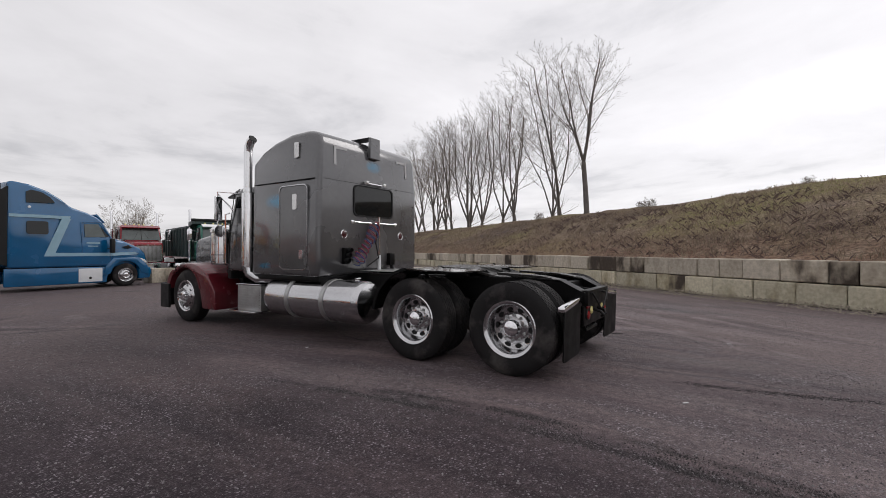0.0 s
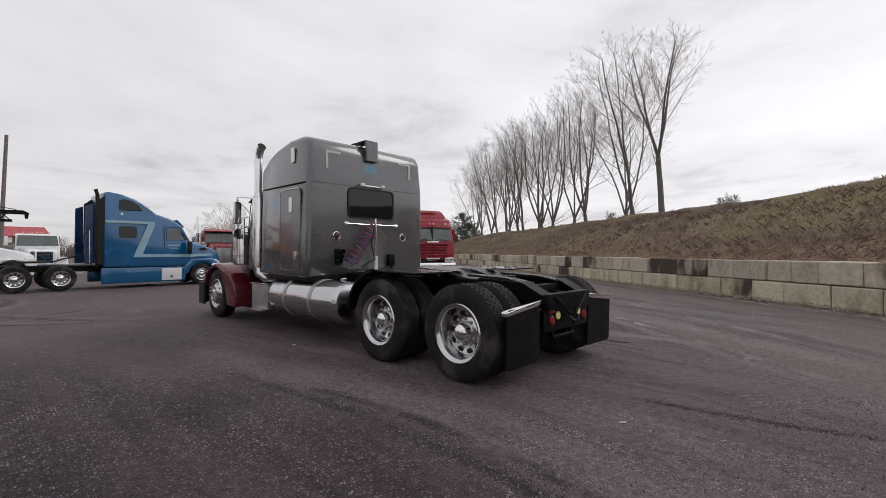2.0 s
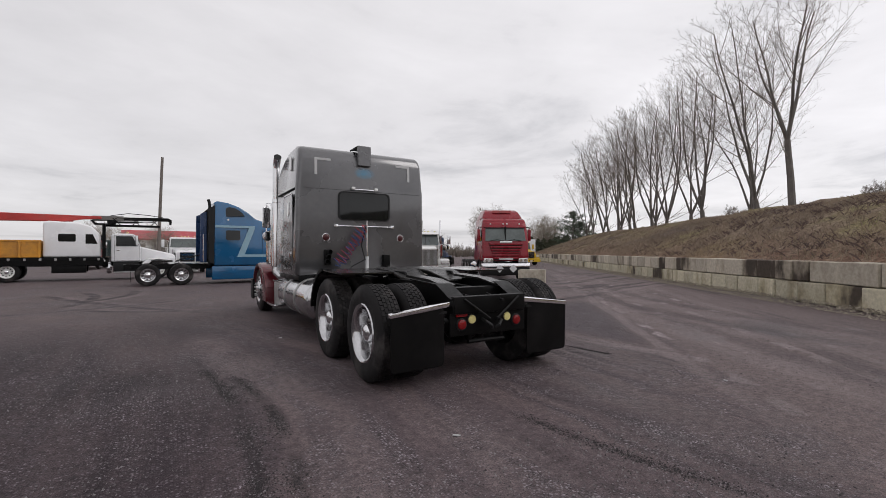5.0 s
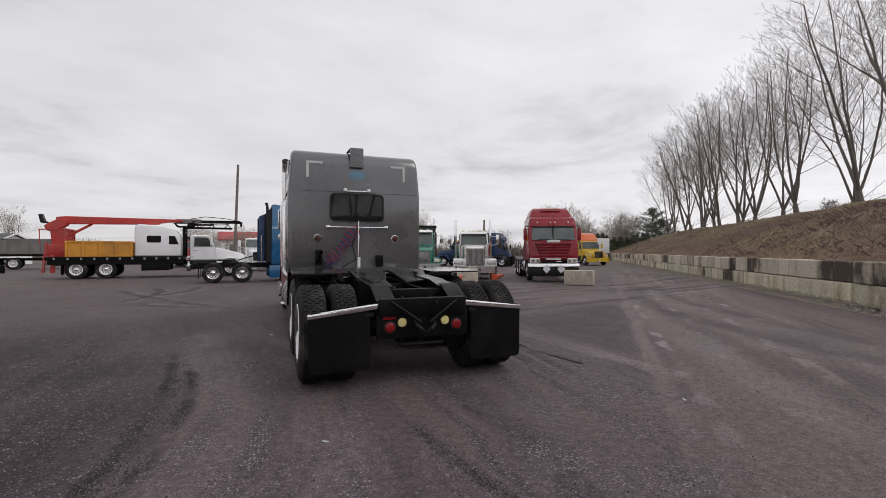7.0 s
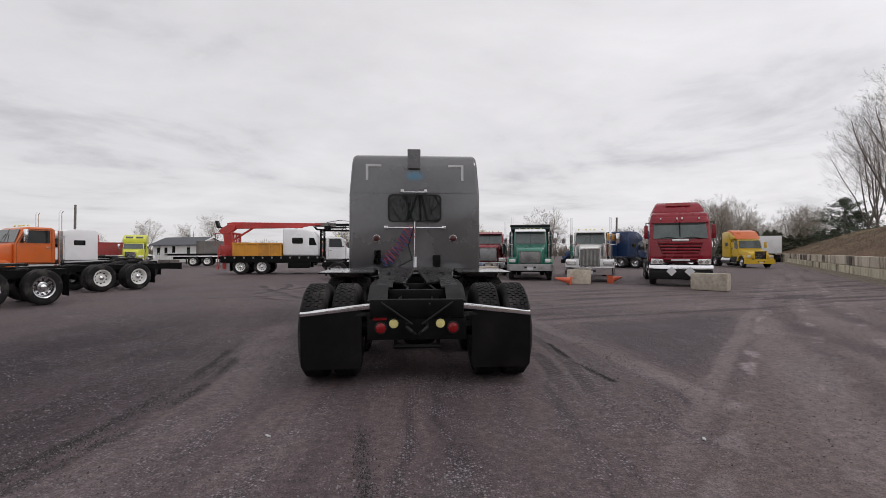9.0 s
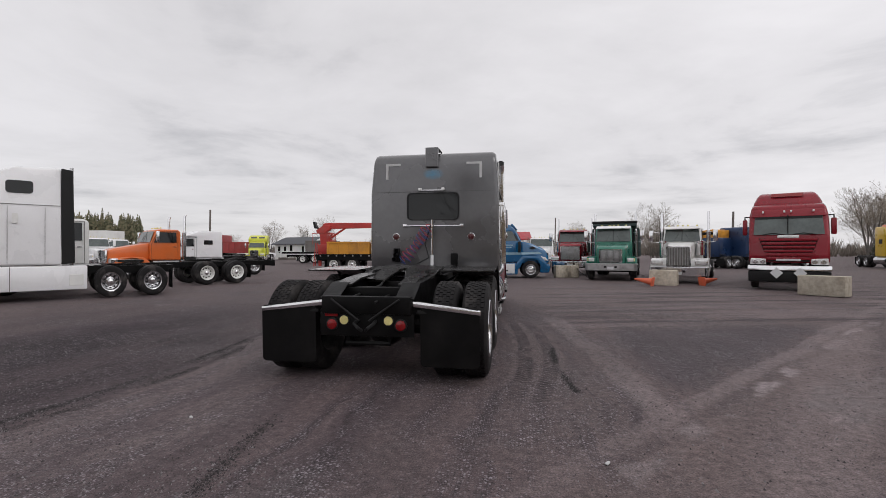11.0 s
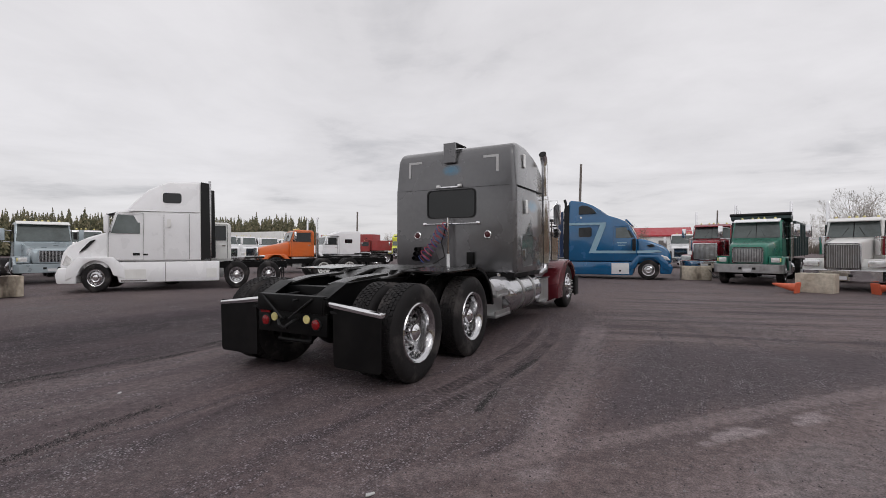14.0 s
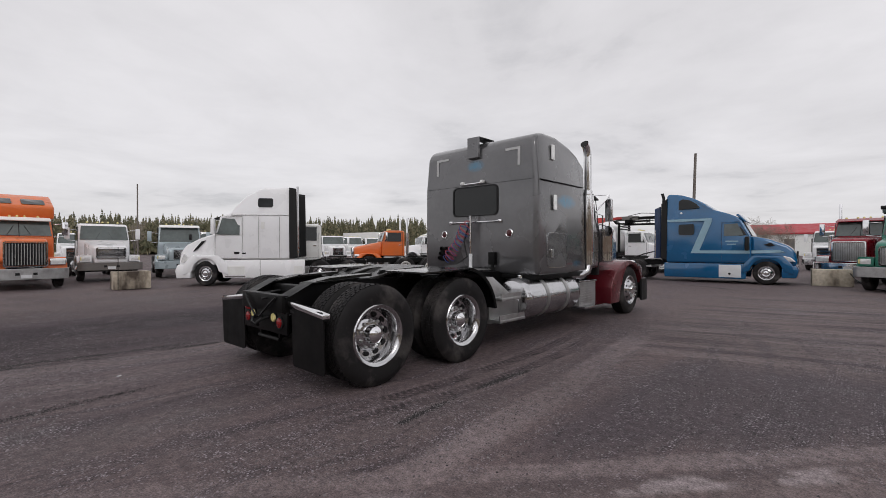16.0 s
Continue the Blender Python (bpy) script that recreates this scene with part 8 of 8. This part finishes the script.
BIG = "bare trees along the top of the bank"
lab = "tall leafless tree standing on top of the grassy bank"
kinds = [
    bank_tree(209, 13.5, 4.6, 4, 0.21, on_bank(14.3, 8.9, 47), 0.06),
    bank_tree(326, 13.6, 1.2, 3, 0.20, on_bank(17.5, 8.9, 120), 0.20),
    bank_tree(300, 14.0, 1.3, 4, 0.20, on_bank(24.9, 8.9, 60), 0.12),
    bank_tree(401, 14.6, 0.9, 4, 0.20, on_bank(32.4, 8.9, 300), 0.16),
]
rng = random.Random(8)
for along, up, pick, k in ((20.2, 9.8, 3, 0.80), (28.6, 9.6, 1, 0.95), (35.5, 8.8, 2, 1.05), (37.2, 9.6, 3, 1.0), (41.0, 8.9, 1, 1.05), (44.0, 9.2, 2, 1.05), (47.0, 8.9, 3, 1.05), (49.8, 9.5, 0, 0.95), (52.5, 9.0, 1, 1.05), (57.0, 9.2, 3, 1.05), (62.0, 9.0, 2, 1.0), (68.0, 9.2, 3, 1.0)):
    copy_thing(kinds[pick], on_bank(along, up, (47, 120, 60, 300)[pick] + rng.gauss(0, 28), 1)).scale = (k, k, k)

FAR = "leafless trees far behind the yard"
def far_bare(seed, high, fork, limbs, girth, m, label, twig, thin):
    t = bank_tree(seed, high, fork, limbs, girth, m, 0.0, thin, twig)
    return tagged(t, label, "tree", FAR)


far_kinds = [far_bare(41, 9.0, 1.6, 6, 0.15, pose(-38, 84, 0), "distant leafless tree behind the parked trucks", m_bud, 0.0065),
             far_bare(43, 8.0, 0.7, 7, 0.12, pose(20.0, 60, 0), "distant leafless tree with budding twigs", m_bud, 0.007)]


def far_tree(az, dist, pick, k, lift=0.0):
    a = radians(az)
    copy_thing(far_kinds[pick], pose(dist * math.sin(a), dist * math.cos(a) - 4, lift, 0, 0, rng.uniform(0, 360))).scale = (k, k, k * rng.uniform(0.9, 1.1))


# three bare trees stand behind the camera, where the rear window mirrors them
for x, y, k in ((-1.2, -17.0, 0.75), (0.9, -18.5, 0.85), (3.6, -19.0, 0.8)):
    copy_thing(kinds[3], pose(x, y, 0, 0, 0, rng.uniform(0, 360))).scale = (k * 1.3, k * 1.3, k)
for i in range(24):
    far_tree(rng.uniform(-14, 30), rng.uniform(66, 98), rng.choice((0, 1, 1)), rng.uniform(0.5, 0.8))
for i in range(16):
    far_tree(rng.uniform(35, 43.5), rng.uniform(88, 115), rng.choice((1, 0, 1)), rng.uniform(0.85, 1.3))
for az, d, k in ((35.4, 66, 1.1), (-30.0, 95, 0.9), (-26, 110, 0.8), (-34, 120, 0.6), (-37, 125, 0.6), (-46, 120, 0.7), (-76, 90, 0.8), (-80, 95, 0.7), (-70, 100, 0.6)):
    far_tree(az, d, 0, k)


def spruce(seed, high, m, label, group, wide=0.2, mat=None):
    """A conifer: a straight trunk and whorls of drooping boughs, each a fan of needle tufts."""
    r = random.Random(seed)
    verts, faces = [], []
    z = high * 0.08
    while z < high * 0.99:
        f = 1 - z / high
        reach = high * wide * (f ** 0.8) * r.uniform(0.75, 1.15) + 0.08
        for k in range(r.randint(8, 11)):
            a = r.uniform(0, 6.283)
            c, s = math.cos(a), math.sin(a)
            for j in range(4):
                d0, d1 = reach * j / 4, reach * (j + 1.25) / 4
                w = reach * 0.30 * (1 - j * 0.16) + 0.05
                dz0, dz1 = -0.25 * d0 + r.uniform(-0.05, 0.05), -0.30 * d1 + r.uniform(-0.08, 0.08)
                i = len(verts)
                verts += [(c * d0 - s * w, s * d0 + c * w, z + dz0 - w * 0.4), (c * d0 + s * w, s * d0 - c * w, z + dz0 - w * 0.4), (c * d1, s * d1, z + dz1 + 0.02), (c * (d0 + d1) / 2, s * (d0 + d1) / 2, z + (dz0 + dz1) / 2 + w * 0.7)]
                faces += [(i, i + 2, i + 3), (i + 1, i + 3, i + 2), (i, i + 3, i + 1)]
        z += high * 0.03 * r.uniform(0.7, 1.2)
    me = bpy.data.meshes.new("crown")
    me.from_pydata(verts, [], faces)
    t = thing("spruce", m, label, "tree", group)
    part("trunk", tube([(0, 0, -0.2), (0, 0, high * 0.55), (0, 0, high)], [high * 0.018, high * 0.012, 0.01], 7), m_bark, t)
    placed("crown", me, mat or m_needle, t, smooth=False)
    return t


def windbreak(seed, count):
    """A far dense row of narrow spruces, several deep: whorls of short drooping boughs on thin stems."""
    r = random.Random(seed)
    verts, faces = [], []
    for i in range(count):
        az = radians(-92 + 49 * (i + r.random()) / count)
        d = 117 - 10 * i / count + r.uniform(-7, 7)
        x0, y0 = d * math.sin(az), d * math.cos(az) - 4
        high = 8.0 * r.uniform(0.72, 1.05) + (1.0 if r.random() > 0.9 else 0)
        wide = r.uniform(0.16, 0.25) * high
        z = 0.5
        while z < high:
            f = 1 - z / high
            for _ in range(5):
                a = r.uniform(0, 6.283)
                c, sn = math.cos(a), math.sin(a)
                reach, w = wide * f ** 0.85 * r.uniform(0.6, 1.25) + 0.06, 0.10 + 0.30 * f
                k = len(verts)
                verts += [(x0 - sn * w, y0 + c * w, z + 0.1), (x0 + sn * w, y0 - c * w, z + 0.1), (x0 + c * reach, y0 + sn * reach, z - 0.35 * reach * r.uniform(0.3, 1.2)), (x0 + c * reach * 0.4, y0 + sn * reach * 0.4, z + 0.35 + 0.2 * f)]
                faces += [(k, k + 2, k + 3), (k + 1, k + 3, k + 2)]
            z += 0.34 * r.uniform(0.7, 1.3)
    me = bpy.data.meshes.new("far_spruces")
    me.from_pydata(verts, [], faces)
    return tagged(placed("far_spruces", me, m_wood, smooth=False), "far dense windbreak of narrow olive-green spruces", "trees", kind="stuff")


windbreak(51, 900)
def far_woods(seed, count):
    """A far low belt of bare scrub and trees that closes the yard: fans of thin rising stems."""
    r = random.Random(seed)
    verts, faces = [], []
    for _ in range(count):
        az = radians(r.uniform(-44, 36))
        d = r.uniform(128, 160)
        x0, y0 = d * math.sin(az), d * math.cos(az) - 4
        high = r.uniform(1.8, 4.6) * (1 + 0.4 * noise.noise((az * 14, 2.0, seed)))
        for _ in range(16):
            a, lean = r.uniform(0, 6.283), r.uniform(0.05, 0.45)
            w, h = r.uniform(0.04, 0.11), high * r.uniform(0.45, 1.0)
            ex, ey = math.cos(a) * lean * h, math.sin(a) * lean * h
            k = len(verts)
            verts += [(x0 - w, y0, 0.0), (x0 + w, y0, 0.0), (x0 + ex + w * 0.5, y0 + ey, h * 0.8), (x0 + ex * 1.2, y0 + ey * 1.2, h)]
            faces += [(k, k + 1, k + 2), (k, k + 2, k + 3)]
    me = bpy.data.meshes.new("far_woods")
    me.from_pydata(verts, [], faces)
    return tagged(placed("far_woods", me, m_scrub, smooth=False), "far belt of bare brown scrub and trees", "trees", kind="stuff")


far_woods(71, 1500)
CED = "evergreens at the end of the bank"


def pine(seed, high, m, label):
    """A bushy pine: rising boughs that end in ragged pads of needle tufts, with gaps between them."""
    r = random.Random(seed)
    t = thing("pine_tree", m, label, "tree", CED)
    limbs, verts, faces = [], [], []
    for k in range(46):
        f = 0.10 + 0.88 * k / 45
        z = high * f * 0.92
        reach = high * 0.54 * math.sin(math.pi * min(1, 0.22 + 0.80 * f)) ** 0.7 * r.uniform(0.65, 1.1) + 0.15
        a = k * 2.4 + r.uniform(-0.5, 0.5)
        tip = Vector((math.cos(a) * reach, math.sin(a) * reach, z + reach * r.uniform(0.05, 0.35)))
        limbs.append((Vector((0, 0, z)), tip, 0.045, 0.015))
        for c in range(5):
            mid = Vector((0, 0, z)).lerp(tip, 0.35 + 0.16 * c)
            for _ in range(34):
                p = mid + Vector((r.gauss(0, 0.30), r.gauss(0, 0.30), r.gauss(0, 0.16) + 0.1))
                w = Vector((r.uniform(-1, 1), r.uniform(-1, 1), r.uniform(-0.2, 1.0))).normalized() * r.uniform(0.14, 0.30)
                u = w.orthogonal().normalized() * r.uniform(0.04, 0.08)
                i = len(verts)
                verts += [p - u, p + u, p + w]
                faces.append((i, i + 1, i + 2))
    part("trunk", tube([(0, 0, -0.3), (0, 0, high * 0.5), (0, 0, high * 0.95)], [0.2, 0.13, 0.03], 8), m_bark, t)
    placed("bough", limbs_mesh("bough", limbs, 5), m_bark, t)
    me = bpy.data.meshes.new("crown")
    me.from_pydata(verts, [], faces)
    placed("crown", me, m_pine, t, smooth=False)
    return t


first_pine = pine(61, 8.6, pose(59.3, 52.9, 0.6), "bushy dark green pine at the end of the bank")
for x, y, k in ((62.8, 54.5, 0.8),):
    copy_thing(first_pine, pose(x, y, 0.5, 0, 0, rng.uniform(0, 360))).scale = (k, k, k)
c_kind = spruce(62, 5.0, pose(66, 60.5, 0.2), "bushy dark evergreen in a hedge beyond the yard", CED, 0.42, m_hedge)
for i in range(15):
    k = rng.uniform(0.8, 1.05)
    copy_thing(c_kind, pose(66.0 - i * 0.95, 60.5 + i * 0.45 + rng.uniform(-0.8, 0.8), 0.1, 0, 0, rng.uniform(0, 360))).scale = (k * 1.5, k * 1.5, k * 0.98)

# low bare shrubs along the crest
SHRUB = "small bare shrubs on the crest of the bank"
shrub = bank_tree(77, 0.7, 0.08, 5, 0.010, on_bank(8.2, 8.7), 0.0, 0.003)
shrub.name = "bare_shrub"
tagged(shrub, "small leafless shrub on the crest of the bank", "shrub", SHRUB)
for along, up, k in ((9.0, 8.8, 0.8), (-0.6, 8.4, 0.6), (20.5, 8.8, 1.2)):
    copy_thing(shrub, on_bank(along, up, rng.uniform(0, 360))).scale = (k, k, k)

# scraps of litter
for x, y, turn in ((-1.45, 3.0, 20), (2.1, -1.98, 60), (-1.13, -1.70, 130)):
    scrap = part("paper_scrap", prism([(-0.03, -0.010), (-0.01, -0.014), (0.032, -0.006), (0.03, 0.010), (-0.02, 0.012)], 0.0, 0.008, "z", 0.002, 1), m_tape)
    scrap.matrix_world = pose(x, y, 0.002, 4, 3, turn)
    tagged(scrap, "small crumpled white scrap lying on the asphalt", "litter", "scraps of litter")

# the wall's blocks come last
wall()
